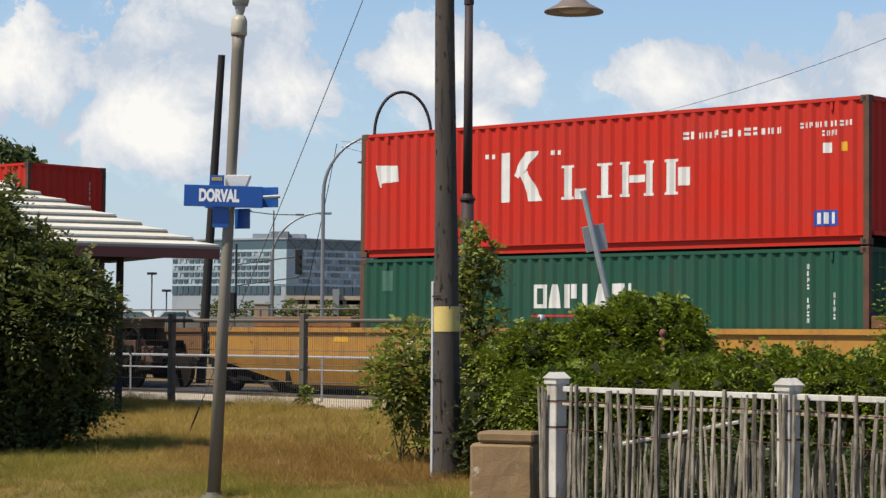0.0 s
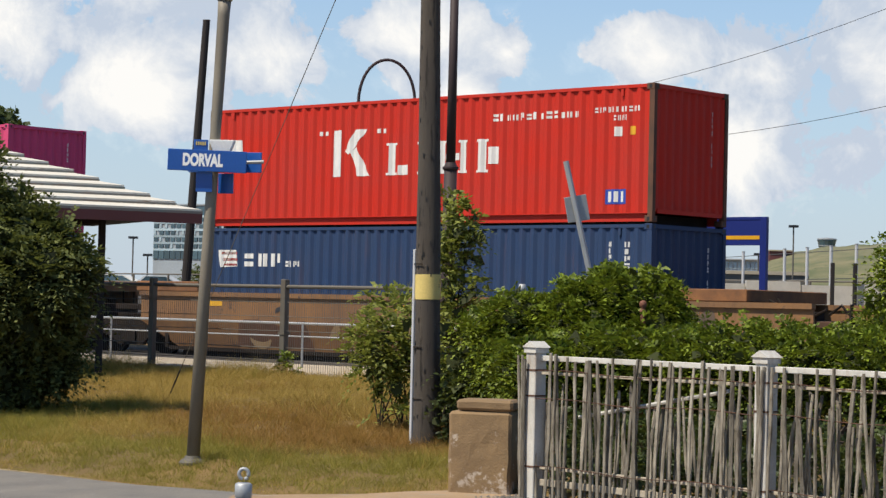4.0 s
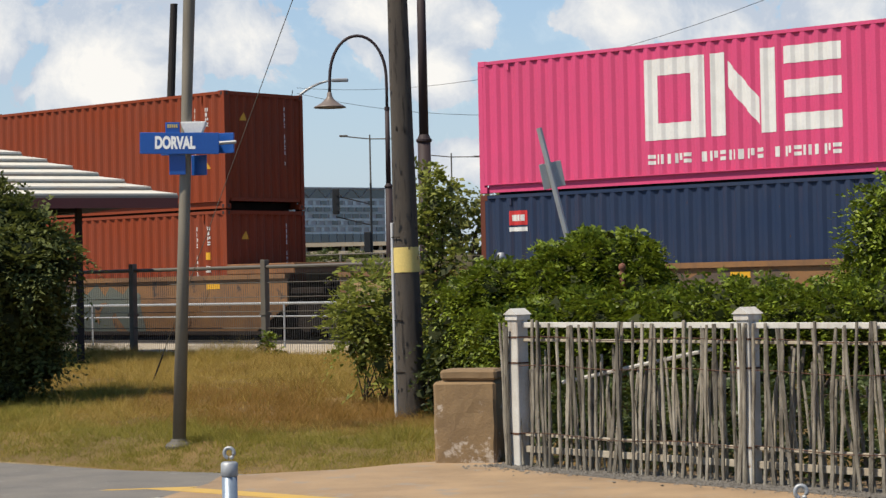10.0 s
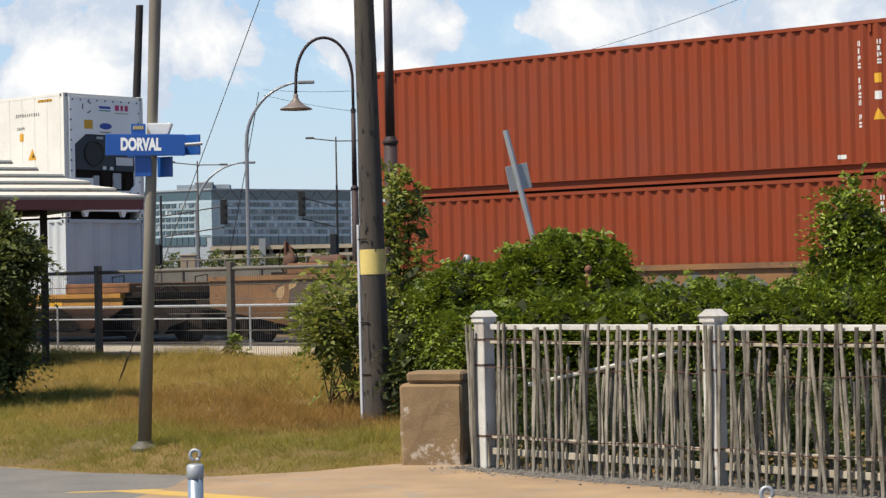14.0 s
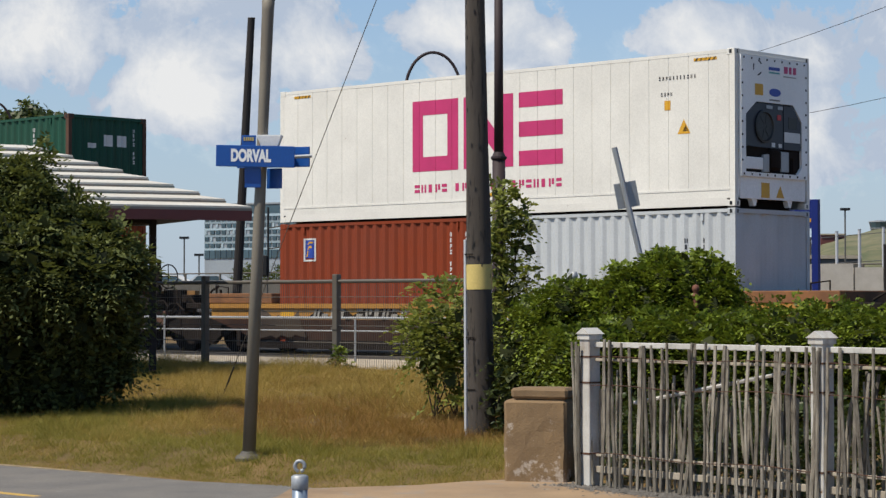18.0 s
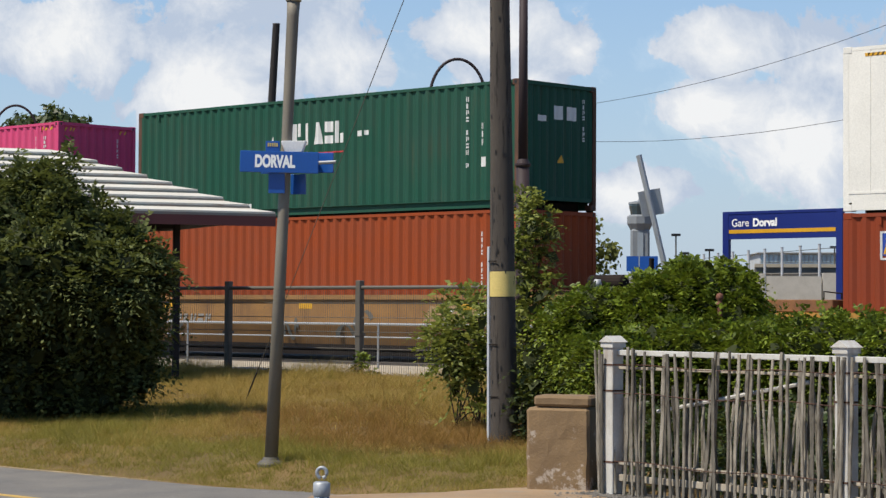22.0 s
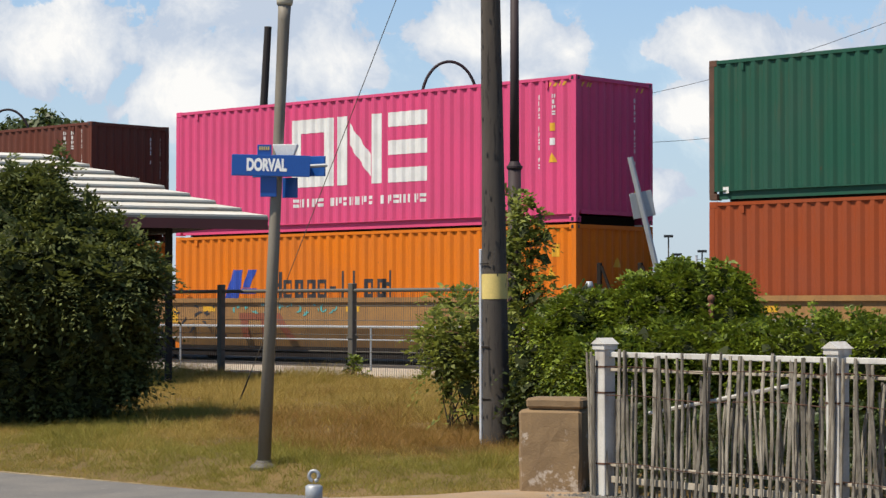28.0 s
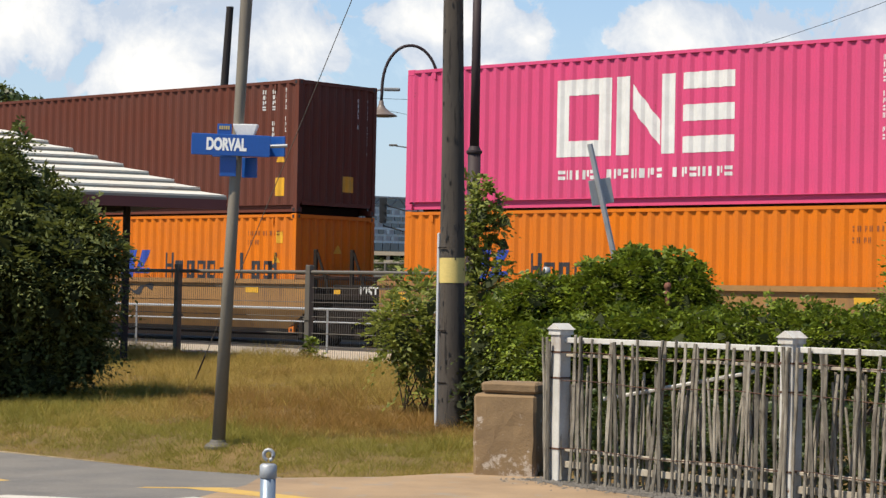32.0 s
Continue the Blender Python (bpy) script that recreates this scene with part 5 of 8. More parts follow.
def crescent(rng, x, z, size):
    """A sprayed stroke that swells and tapers as it curves."""
    a0, sweep = rng.uniform(0, 6.28), rng.choice((-1, 1)) * rng.uniform(0.9, 2.2)
    r, wide = size * rng.uniform(0.6, 1.0), size * rng.uniform(0.13, 0.30)
    inner, outer = [], []
    for k in np.linspace(0, 1, 9):
        q, half = a0 + sweep * k, wide * math.sin(math.pi * (0.06 + 0.88 * k))
        inner.append((x + 1.3 * (r - half) * math.cos(q), z + (r - half) * math.sin(q)))
        outer.append((x + 1.3 * (r + half) * math.cos(q), z + (r + half) * math.sin(q)))
    return laid(inner + outer[::-1], 0.008 + rng.uniform(0, 0.002))


def well_car(label, offset, well, mat, seed, rear=True, fore=True, spray=(), fields=(), strokes=(), number=None, rear_out=None, fore_out=None, low=0.10, top=1.36, plates=()):
    """One unit of a well car: two deep side sills, end decks, bogies at its ends. Local z is the rail's top."""
    base = thing("well_car", label, "railcar", group="railcars of the train")
    rng = random.Random(seed)
    h = well / 2
    back = rear_out or (0.9 if well > 13 else 0.35)
    ext = fore_out or (0.9 if well > 13 else 0.35)
    for sy in (-1, 1):
        y0, y1 = sorted((sy * 1.34, sy * 1.38))
        # deep side with cut-away ends
        walls = []
        for poly, ins in ((((-h - back, top), (-h - back, FOLD), (h + ext, FOLD), (h + ext, top)), (0, 0, 0, 0)), (((-h - back, FOLD), (-h + 0.5, low), (h - 0.5, low), (h + ext, FOLD)), (0, 1, 1, 0))):
            bm = bmesh.new()
            walls.append(bm)
            lo = [bm.verts.new((a, y0 - sy * TUCK * k, z)) for (a, z), k in zip(poly, ins)]
            hi = [bm.verts.new((a, y1 - sy * TUCK * k, z)) for (a, z), k in zip(poly, ins)]
            bm.faces.new(lo)
            bm.faces.new(hi[::-1])
            for i in range(4):
                bm.faces.new((lo[i], lo[(i + 1) % 4], hi[(i + 1) % 4], hi[i]))
        side = part("side_sill", walls[0], mat, base)
        part("lower_plate", walls[1], RUSTY if seed == 5 else mat, side)
        part("top_chord", bx(-h - back, h + ext, min(sy * 1.30, sy * 1.44), max(sy * 1.30, sy * 1.44), top, top + 0.10), mat, side)
        part("bottom_chord", bx(-h + 0.4, h - 0.4, min(sy * 1.10, sy * 1.22), max(sy * 1.10, sy * 1.22), low - 0.06, low + 0.05), UNDER, side)
        n = max(4, round(well / 1.6))
        for i in range(n + 1):
            x = -h + 0.4 + (well - 0.8) * i / n
            part("stiffener", bx(x - 0.035, x + 0.035, min(sy * 1.02, sy * 1.15), max(sy * 1.02, sy * 1.15), low + 0.05, top), mat, side)
        if sy < 0:
            for x in (-h + 1.4, -0.2, h - 1.6):
                part("reflector", bx(x, x + 0.42, -1.386, -1.38, top - 0.20, top - 0.08), YELLOWMARK, side, "orange reflective strip")
            if number is not None:
                shapes = [r for k in range(11) if k != 4 for r in mark(number + 0.26 * k, 0.86, 0.19, 0.17, k * 5)]
                bm = bmesh.new()
                for shape in shapes:
                    bm.faces.new([bm.verts.new((a + 0.25 * (c - 0.86), -1.3925, c)) for a, c in shape])
                tagged(part("stencil_bars", bm, FADEDMARK, side), kind="stuff")
            for x0, x1, z0, z1 in plates:
                part("reflector", bx(x0, x1, -1.388, -1.38, z0, z1), YELLOWMARK, side, "orange reflective plate")
            for m, x0, x1, z0, z1, spikes in fields:
                part("sprayed_field", field(rng, x0, x1, z0, z1, spikes), m, side)
            for m, count, x0, x1, size, *band in strokes:
                for k in range(count):
                    part("sprayed_stroke", crescent(rng, x0 + (x1 - x0) * (k + rng.random()) / count, rng.uniform(*(band or (0.45, 1.10))), size), m, side)
            for m, count in spray:
                for k in range(count):
                    part("sprayed_scrawl", scrawl(rng, h), m, side)
    part("well_floor", bx(-h, h, -1.3, 1.3, 0.16, 0.24), UNDER, base)
    for sx, there in ((-1, rear), (1, fore)):
        a, b = sorted((sx * h, sx * (h + (3.3 if seed == 6 and sx > 0 else 1.9))))
        deck = part("end_deck", bx(a, b, -1.3, 1.3, 1.02, 1.16, bevel=0.02), UNDER, base)
        c, d = sorted((sx * (h + 0.02), sx * (h + 0.14)))
        part("bulkhead", bx(c, d, -1.3, 1.3, 0.2, 1.30), UNDER, deck)
        a, b = sorted((sx * (h + 0.3), sx * (h + 1.9)))
        part("centre_sill", bx(a, b, -0.32, 0.32, 0.62, 1.02), UNDER, deck)
        mossy = seed == 3 and sx < 0
        raised = 0.0 if seed != 5 else -0.32
        a, b = sorted((sx * 6.22, sx * (h + (2.45 if mossy else 1.1 if well > 13 else 0.3))))
        part("end_box", bx(a, b, -1.36, 1.36, 1.465 + raised, (1.73 if mossy else 1.69 if well > 13 else 1.56) + raised, bevel=0.015), MOSSDECK if mossy else RUSTDECK, deck, "olive-brown mossy raised end deck" if mossy else "rust-orange raised end deck")
        if seed in (7, 8) and sx > 0:
            plate = part("end_plate", bx(h + 0.95, h + 2.60, -1.22, 1.22, 0.55, 1.36, bevel=0.01), UNDER, deck, "black end plate with a white number")
            writing("lettering", "125T", 0.31, WHITEMARK, plate, pose(h + 2.02, -1.223, 1.20, 90, 0, 0), "white stencilled number", 0.001, 0.006, 0.9)
            part("reflector", bx(h + 1.02, h + 1.20, -1.24, -1.20, 1.05, 1.25), YELLOWMARK, deck, "orange reflective plate")
        if seed in (7, 8) and sx > 0:
            for x, y in ((h + 0.22, -1.02), (h + 0.86, -0.55)):
                part("deck_post", bx(x - 0.05, x + 0.05, y - 0.03, y + 0.03, 1.16, 2.12, bevel=0.01), UNDER, deck)
                part("deck_brace", bar(((x + 0.05, y, 2.05), (x + 0.30, y, 1.50), (x + 0.42, y, 1.16)), 0.03, 6), UNDER, deck)
        for y in (-1.28, 1.28):
            part("grab_iron", bar(((sx * (h + 0.45), y, 1.16), (sx * (h + 0.45), y, 1.50), (sx * (h + 0.85), y, 1.54), (sx * (h + 0.85), y, 1.16)), 0.018, 6), UNDER, deck)
        part("brake_pipe", bar(((sx * (h + 1.3), -0.6, 1.2), (sx * (h + 1.5), -0.5, 1.34), (sx * (h + 1.75), -0.2, 1.0), (sx * (h + 1.9), -0.1, 0.5)), 0.03, 6), UNDER, deck)
        geared = (seed == 4 and sx < 0) or (seed == 6 and sx > 0)
        grime, post = (RUSTY, h + 1.45) if seed == 4 else (UNDER, h + 3.0)
        if geared:
            a = h - 0.1 if seed == 4 else h + 1.4
            part("brake_reservoir", bar(((sx * a, -0.9, 1.70), (sx * (a + 0.04), -0.9, 1.70), (sx * (a + 0.86), -0.9, 1.70), (sx * (a + 0.90), -0.9, 1.70)), (0.10, 0.15, 0.15, 0.10), 14), grime, deck)
            part("saddle", bx(*sorted((sx * (a + 0.2), sx * (a + 0.7))), -1.05, -0.75, 1.16, 1.58), grime, deck)
        if geared or (seed, sx) in ((1, -1), (2, 1), (5, -1)):
            rigging(deck, sx, h + 0.5, h + 3.3, seed)
        if geared:
            stand = part("brake_stand", bx(sx * post - 0.03, sx * post + 0.03, -1.05, -0.95, 1.16, 2.16, bevel=0.01), grime, deck, "grimy hand brake stand")
            part("brace", bar(((sx * (post - 0.02), -0.95, 2.10), (sx * (post - 0.30), -0.95, 1.60), (sx * (post - 0.42), -0.95, 1.16)), 0.03, 6), grime, stand)
            part("brace", bar(((sx * (post - 0.25), -1.0, 1.16), (sx * (post - 0.22), -1.0, 1.88), (sx * post, -1.0, 1.92)), 0.026, 6), grime, stand)
            housing = spin(((0.02, -0.07), (0.15, -0.06), (0.17, 0.0), (0.15, 0.06), (0.02, 0.07)), 16)
            housing.transform(Matrix.Translation((sx * (post - 0.10), -1.0, 1.74)) @ Matrix.Rotation(radians(90), 4, "X"))
            part("chain_housing", housing, grime, stand, smooth=True)
            ring_ = [(sx * (post + 0.13), -0.82 + 0.28 * math.cos(a), 1.78 + 0.28 * math.sin(a)) for a in np.linspace(0, 2 * math.pi, 21)]
            part("brake_wheel", bar(ring_, 0.016, 6), UNDER, deck)
            part("brake_spokes", bar(((sx * (post + 0.12), -1.1, 1.78), (sx * (post + 0.12), -0.54, 1.78)), 0.012, 5), UNDER, deck)
            part("brake_spokes", bar(((sx * (post + 0.12), -0.82, 1.50), (sx * (post + 0.12), -0.82, 2.06)), 0.012, 5), UNDER, deck)
        if there:
            truck(base, sx * (h + 1.55))
            part("coupler", bx(*sorted((sx * (h + 1.9), sx * (h + 2.95))), -0.12, 0.12, 0.70, 0.94, bevel=0.02), UNDER, base)
    MOVERS.append((base, offset, RAIL))
    return base


def build_cars():
    mid = {k: v + H2 for k, v in OFF.items()}
    well_car("ochre well car with grimy deep sides, carrying two stacked containers", mid["A"], 16.2, WELLYELLOW, 1, spray=((BLACKMARK, 3), (RUSTY, 3), (WHITEMARK, 2)), number=-1.2, rear_out=2.5)
    well_car("brown-ochre well car, stained and scrawled with faded spray paint", mid["B"], 14.4, WELL, 2, fields=((BROWNMARK, H2 - 1.7, H2 + 1.75, 0.20, 1.32, 0), (RUSTY, -5.0, -2.6, 0.25, 0.85, 0)),
             strokes=((OCHREMARK, 9, H2 - 2.2, H2 + 1.6, 0.36), (OCHREMARK, 4, -5.0, 2.0, 0.40), (BLACKMARK, 3, -4.0, 3.0, 0.25)), number=H2 - 4.3, fore_out=2.5)
    well_car("ochre well car covered in tan and black sprayed curves", mid["C"], 14.4, WELL, 3, fields=((CREAMMARK, -H2 - 3.5, -H2 - 2.4, 0.84, 1.30, 0), (BROWNMARK, -H2 - 2.3, 1.2, 0.14, 1.30, 0), (GREYMARK, 1.8, 6.4, 0.18, 1.26, 0)),
             strokes=((OCHREMARK, 13, -H2 - 2.0, 1.0, 0.36), (BLACKMARK, 7, -H2, 6.0, 0.32), (OCHREMARK, 9, 1.4, 6.5, 0.38)), rear_out=2.6)
    well_car("ochre well car with cream sprayed curves and a grey-green field", mid["D"], 14.4, WELL, 4, fields=((BROWNMARK, -H2 - 2.3, -H2 + 2.2, 0.2, 1.33, 0), (TEALGREY, -H2 + 2.5, 3.4, 0.16, 1.32, 11), (BROWNMARK, -H2 + 0.6, -H2 + 4.0, 0.62, 0.84, 0)),
             strokes=((CREAMMARK, 16, -H2 - 2.2, -H2 + 1.7, 0.34), (BLACKMARK, 5, -H2 + 2.5, 3.0, 0.25), (WELL, 4, 1.0, 6.5, 0.45)), number=-H2 + 0.7, rear_out=3.4)
    well_car("yellow well car with a weathered black lower side", mid["E"], 14.6, WELLYELLOW, 5, fields=((UNDER, -5.1, -1.9, 0.815, 1.0, 0), (BROWNMARK, -6.8, -5.2, 0.42, 0.98, 0), (UNDER, 2.0, 6.6, 0.34, 0.80, 0)), strokes=((BLACKMARK, 4, -1.0, 4.0, 0.28),), number=-4.85, low=0.30, top=1.04)
    well_car("yellow-ochre articulated well car unit with white scrawl", mid["F"], 12.6, WELLOCHRE, 6, rear=True, fore=True, spray=((GREYMARK, 3),), plates=((H2 + 0.55, H2 + 1.2, 0.95, 1.22),), fields=((CREAMMARK, H2 - 2.5, H2 - 0.6, 0.85, 1.25, 0),), strokes=((WHITEMARK, 10, H2 - 1.9, H2 - 0.4, 0.14),), number=-H2 + 0.1, fore_out=1.6, low=0.34)
    car = well_car("yellow-ochre articulated well car unit with teal scrawl", mid["G"], 12.6, WELLOCHRE, 7, rear=True, fore=False, plates=((-H2 - 0.15, -H2 + 0.30, 0.90, 1.22),),
                   strokes=((TEALMARK, 24, -H2 + 2.3, -H2 + 5.6, 0.11, 1.18, 1.28), (BLACKMARK, 22, -H2 + 0.1, -H2 + 1.9, 0.11, 0.75, 1.25)), low=0.34)
    x = -H2 + 2.45
    for shape in (rect(x, 0.98, x + 1.05, 1.13), rect(x + 0.06, 0.56, x + 0.30, 0.98), rect(x + 0.74, 0.56, x + 0.98, 0.98), ((x + 1.10, 1.13), (x + 1.36, 1.13), (x + 1.84, 0.52), (x + 1.58, 0.52))):
        part("painted_shape", laid(shape, 0.006 + 0.001 * (shape[0][0] > x + 1.2)), REDBROWN, car)
    well_car("yellow-ochre articulated well car unit with black scrawl", mid["H"], 12.6, WELLOCHRE, 8, rear=True, fore=False, spray=((BLACKMARK, 5),), low=0.34)


build_cars()
build_containers()

# ---------------------------------------------------------------- poles, lamps and signs near the platform
GROUND_AT = lambda p: rise(ACROSS.dot(Vector((p[0], p[1], 0))))


def utility_pole():
    foot = sight(-0.0259, 0, 22.8)
    foot.z = GROUND_AT(foot) - 0.05
    base = thing("utility_pole", "weathered grey wooden utility pole with a pale yellow band", "utility pole", Matrix.Translation(foot))
    top = Vector((-0.122, 0, 8.4))
    bm = bmesh.new()
    n, sides = 34, 18
    rings = []
    for i in range(n + 1):
        k = i / n
        c = top * k
        r = 0.148 - 0.076 * k
        rings.append([bm.verts.new(c + Vector((math.cos(a), math.sin(a), 0)) * (r + 0.006 * noise.noise(Vector((2.2 * math.cos(a), 2.2 * math.sin(a), k * 9))))) for a in (2 * math.pi * j / sides for j in range(sides))])
    for a, b in zip(rings, rings[1:]):
        for j in range(sides):
            bm.faces.new((a[j], a[(j + 1) % sides], b[(j + 1) % sides], b[j]))
    bm.faces.new(rings[-1])
    part("shaft", bm, POLEWOOD, base, smooth=True)
    z0, z1 = 1.67 - foot.z, 1.935 - foot.z
    at = lambda z: top * (z / 8.4)
    bm = bmesh.new()
    tube(bm, (at(z0), at(z1)), 0.1375, 28, cap=False)
    part("yellow_band", bm, YELLOWBAND, base, "pale yellow painted band", smooth=True)
    # cable guard up the side of the shaft
    c0, c1 = Vector((-0.158, 0.030, 0.0)), Vector((-0.164, 0.040, 2.2 - foot.z))
    guard = part("cable_guard", bx(-0.026, 0.026, -0.02, 0.02, 0, (c1 - c0).length, bevel=0.006), CONDUIT, base, "light grey plastic cable guard")
    guard.matrix_local = Matrix.Translation(c0) @ (c1 - c0).to_track_quat("Z", "Y").to_matrix().to_4x4()
    for z in (0.55, 1.1, 1.98):
        b = at(z)
        part("strap", bar([b + Vector((math.cos(a), math.sin(a), 0)) * 0.150 for a in np.linspace(2.2, 4.3, 7)], 0.006, 5), UNDER, base)
    rng = random.Random(5)
    bm = bmesh.new()
    for i in range(60):
        z, a = rng.uniform(0.3, 5.5), rng.uniform(3.4, 6.0)
        c = at(z) + Vector((math.cos(a), math.sin(a), 0)) * (0.148 - 0.076 * z / 8.4)
        box(bm, c.x - 0.006, c.x + 0.006, c.y - 0.008, c.y + 0.008, c.z - 0.02, c.z + 0.02)
    tagged(part("nail_holes", bm, SIGNALBLACK, base), kind="stuff")
    # guy wire down to its anchor in the grass
    anchor = sight(-0.1475, -0.0455, 29.0)
    anchor.z = GROUND_AT(anchor)
    tip = foot + top * (7.3 / 8.4)
    guy = thing("guy_wire", "thin steel guy wire with a dark guard rod", "cable")
    part("strand", bar((anchor, tip), 0.0055, 5), GREYSTEEL, guy)
    d = (tip - anchor).normalized()
    part("guard_rod", bar((anchor - d * 0.1, anchor + d * 0.62), 0.011, 6), DARKWOOD, guy)


utility_pole()


def name_sign():
    """The grey lamp column that carries the station name."""
    foot = sight(-0.1349, 0, 21.1)
    foot.z = -0.03
    base = thing("sign_lamp_post", "grey lamp column carrying blue station name boards", "lamp post", Matrix.Translation(foot))
    lean = Vector((0.042, 0, 1)).normalized()
    at = lambda z: lean * (z / lean.z)
    part("foot_plate", spin(((0.135, -0.2), (0.135, 0.035), (0.115, 0.06), (0.085, 0.075), (0.075, 0.10)), 20), GREYSTEEL, base)
    part("column", bar((at(0.03), at(2.2), at(3.3), at(4.45), at(4.62)), (0.066, 0.057, 0.053, 0.060, 0.066), 16), GREYPOLE, base, smooth=True)
    part("collar", bar((at(4.60), at(4.63), at(4.75), at(4.80)), (0.075, 0.082, 0.078, 0.055), 16), CREAM, base, smooth=True)
    part("stem", bar((at(4.79), at(4.84), at(4.91)), (0.03, 0.045, 0.06), 12), STEEL, base)
    lamp = part("lamp_body", bar((at(4.90), at(4.96), at(5.09)), (0.075, 0.088, 0.096), 16), STEEL, base, "galvanised lamp body", smooth=True)
    c = at(5.40)
    bm = spin(((0.02, 0.05), (0.03, 0.035), (0.10, 0.012), (0.235, -0.022), (0.238, -0.03), (0.10, -0.012), (0.02, -0.008)), 28)
    bm.transform(Matrix.Translation(c))
    part("reflector_disc", bm, LAMPSHADE, base, "thin brown disc on two rods", smooth=True)
    for k in (-0.012, 0.022):
        part("rod", bar((at(5.08) + Vector((k, 0, 0)), c + Vector((k, 0, 0))), 0.004, 5), STEEL, lamp)
    # boards: two name boards set in a shallow vee, with a small square board under each
    zc = 3.0
    p = at(zc)
    yaw = 6
    front = part("name_board", bx(-0.385, 0.385, -0.012, 0.012, -0.105, 0.105, bevel=0.004), BLUESIGN, base, "bright blue station name board")
    front.matrix_local = Matrix.Translation(p + Vector((-0.045, -0.135, 0.0))) @ pose(0, 0, 0, 0, 1.0, yaw)
    writing("lettering", "DORVAL", 0.160, SIGNWHITE, front, pose(-0.045, -0.0135, 0.0, 90, 0, 0), "white capital lettering", 0.0008, 0.0085, 0.62)
    back = part("name_board", bx(-0.385, 0.385, -0.012, 0.012, -0.10, 0.10, bevel=0.004), BLUESIGN, base, "bright blue station name board")
    back.matrix_local = Matrix.Translation(p + Vector((0.10, 0.12, 0.005))) @ pose(0, 0, 0, 0, 0, -14)
    for x in (-0.42, 0.50):
        part("bracket", bar((p + Vector((x, -0.03, 0.01)), p + Vector((x + (0.10 if x < 0 else -0.18), -0.03, 0.0))), 0.018, 8), STEEL, base)
    for x, y, r in ((-0.075, -0.095, yaw), (0.115, 0.10, -14)):
        b = part("number_board", bx(-0.08, 0.08, -0.008, 0.008, -0.10, 0.10, bevel=0.003), BLUESIGN, base)
        b.matrix_local = Matrix.Translation(p + Vector((x, y, -0.205))) @ pose(0, 0, 0, 0, 0, r)
    tab = part("small_board", bx(-0.07, 0.07, -0.008, 0.008, -0.055, 0.055, bevel=0.003), BLUESIGN, base, "small blue board with pale marks")
    tab.matrix_local = Matrix.Translation(p + Vector((-0.115, -0.10, 0.155))) @ pose(0, 0, 0, 0, 0, yaw)
    bm = bmesh.new()
    for i in range(5):
        box(bm, -0.05 + i * 0.021, -0.036 + i * 0.021, -0.012, -0.008, 0.0, 0.035)
    tagged(part("mark_bars", bm, YELLOWBAND, tab), kind="stuff")
    bm = bx(-0.085, 0.085, -0.05, 0.05, -0.055, 0.06)
    for v in bm.verts:
        if v.co.z > 0:
            v.co.x *= 1.5
            v.co.y *= 1.3
    bmesh.ops.bevel(bm, geom=bm.edges[:], offset=0.008, segments=2, affect="EDGES")
    hood = part("hood", bm, SIGNWHITE, base, "white tapered box")
    hood.matrix_local = Matrix.Translation(p + Vector((0.085, -0.02, 0.155)))


name_sign()


def arch_lamp(foot, heading, height=7.22, drop=0.0):
    """A station lamp: a slim maroon column with a collar, an arch and a bell-shaped shade."""
    base = thing("station_lamp", "maroon arched station lamp with a bell-shaped shade", "lamp post", Matrix.Translation(foot) @ pose(0, 0, 0, 0, 0, heading), "arched station lamps")
    spring = height - 1.68
    r = 0.66
    part("lower_column", bar(((0, 0, 0), (0, 0, 3.06)), (0.092, 0.080), 14), PLUM, base, smooth=True)
    part("collar", bar(((0, 0, 3.03), (0, 0, 3.05), (0, 0, 3.075), (0, 0, 3.08), (0, 0, 3.13)), (0.083, 0.100, 0.100, 0.084, 0.062), 16), PLUM, base)
    part("upper_column", bar(((0, 0, 3.10), (0, 0, spring)), (0.060, 0.052), 12), PLUM, base, smooth=True)
    part("joint", bar(((0, 0, spring - 0.05), (0, 0, spring + 0.03)), 0.062, 12), PLUM, base)
    pts = [(0, 0, spring), (0, 0, spring + 0.45)]
    pts += [(r - r * math.cos(a), 0, spring + 0.62 + 1.06 * math.sin(a) ** 0.9) for a in np.linspace(0.12, math.pi - 0.05, 22)]
    pts += [(2 * r, 0, spring + 0.55), (2 * r + 0.01, 0, spring + 0.34 - drop)]
    part("arch", bar(pts, 0.036, 10), PLUM, base, smooth=True)
    bm = spin(((0.04, 0.36), (0.055, 0.34), (0.06, 0.27), (0.10, 0.20), (0.20, 0.11), (0.32, 0.045), (0.37, 0.02), (0.372, 0.0), (0.34, 0.008), (0.05, 0.12)), 28)
    bm.transform(Matrix.Translation((2 * r + 0.01, 0, spring + 0.02 - drop)))
    shade = part("shade", bm, LAMPSHADE, base, "faded brown bell-shaped shade", smooth=True)
    bm = spin(((0.02, -0.01), (0.16, 0.0), (0.20, 0.03), (0.05, 0.06)), 18)
    bm.transform(Matrix.Translation((2 * r + 0.01, 0, spring + 0.03 - drop)))
    part("lens", bm, CREAM, shade)
    return base


p = sight(-0.0178, 0, 26.6)
p.z = GROUND_AT(p)
arch_lamp(p, 10, drop=0.13)
p = sight(-0.0350, 0, 49.6)
p.z = 0.75
arch_lamp(p, 190, 6.55)
p = sight(-0.246, 0, 62.0)
p.z = 0.75
arch_lamp(p, 190, 6.65)


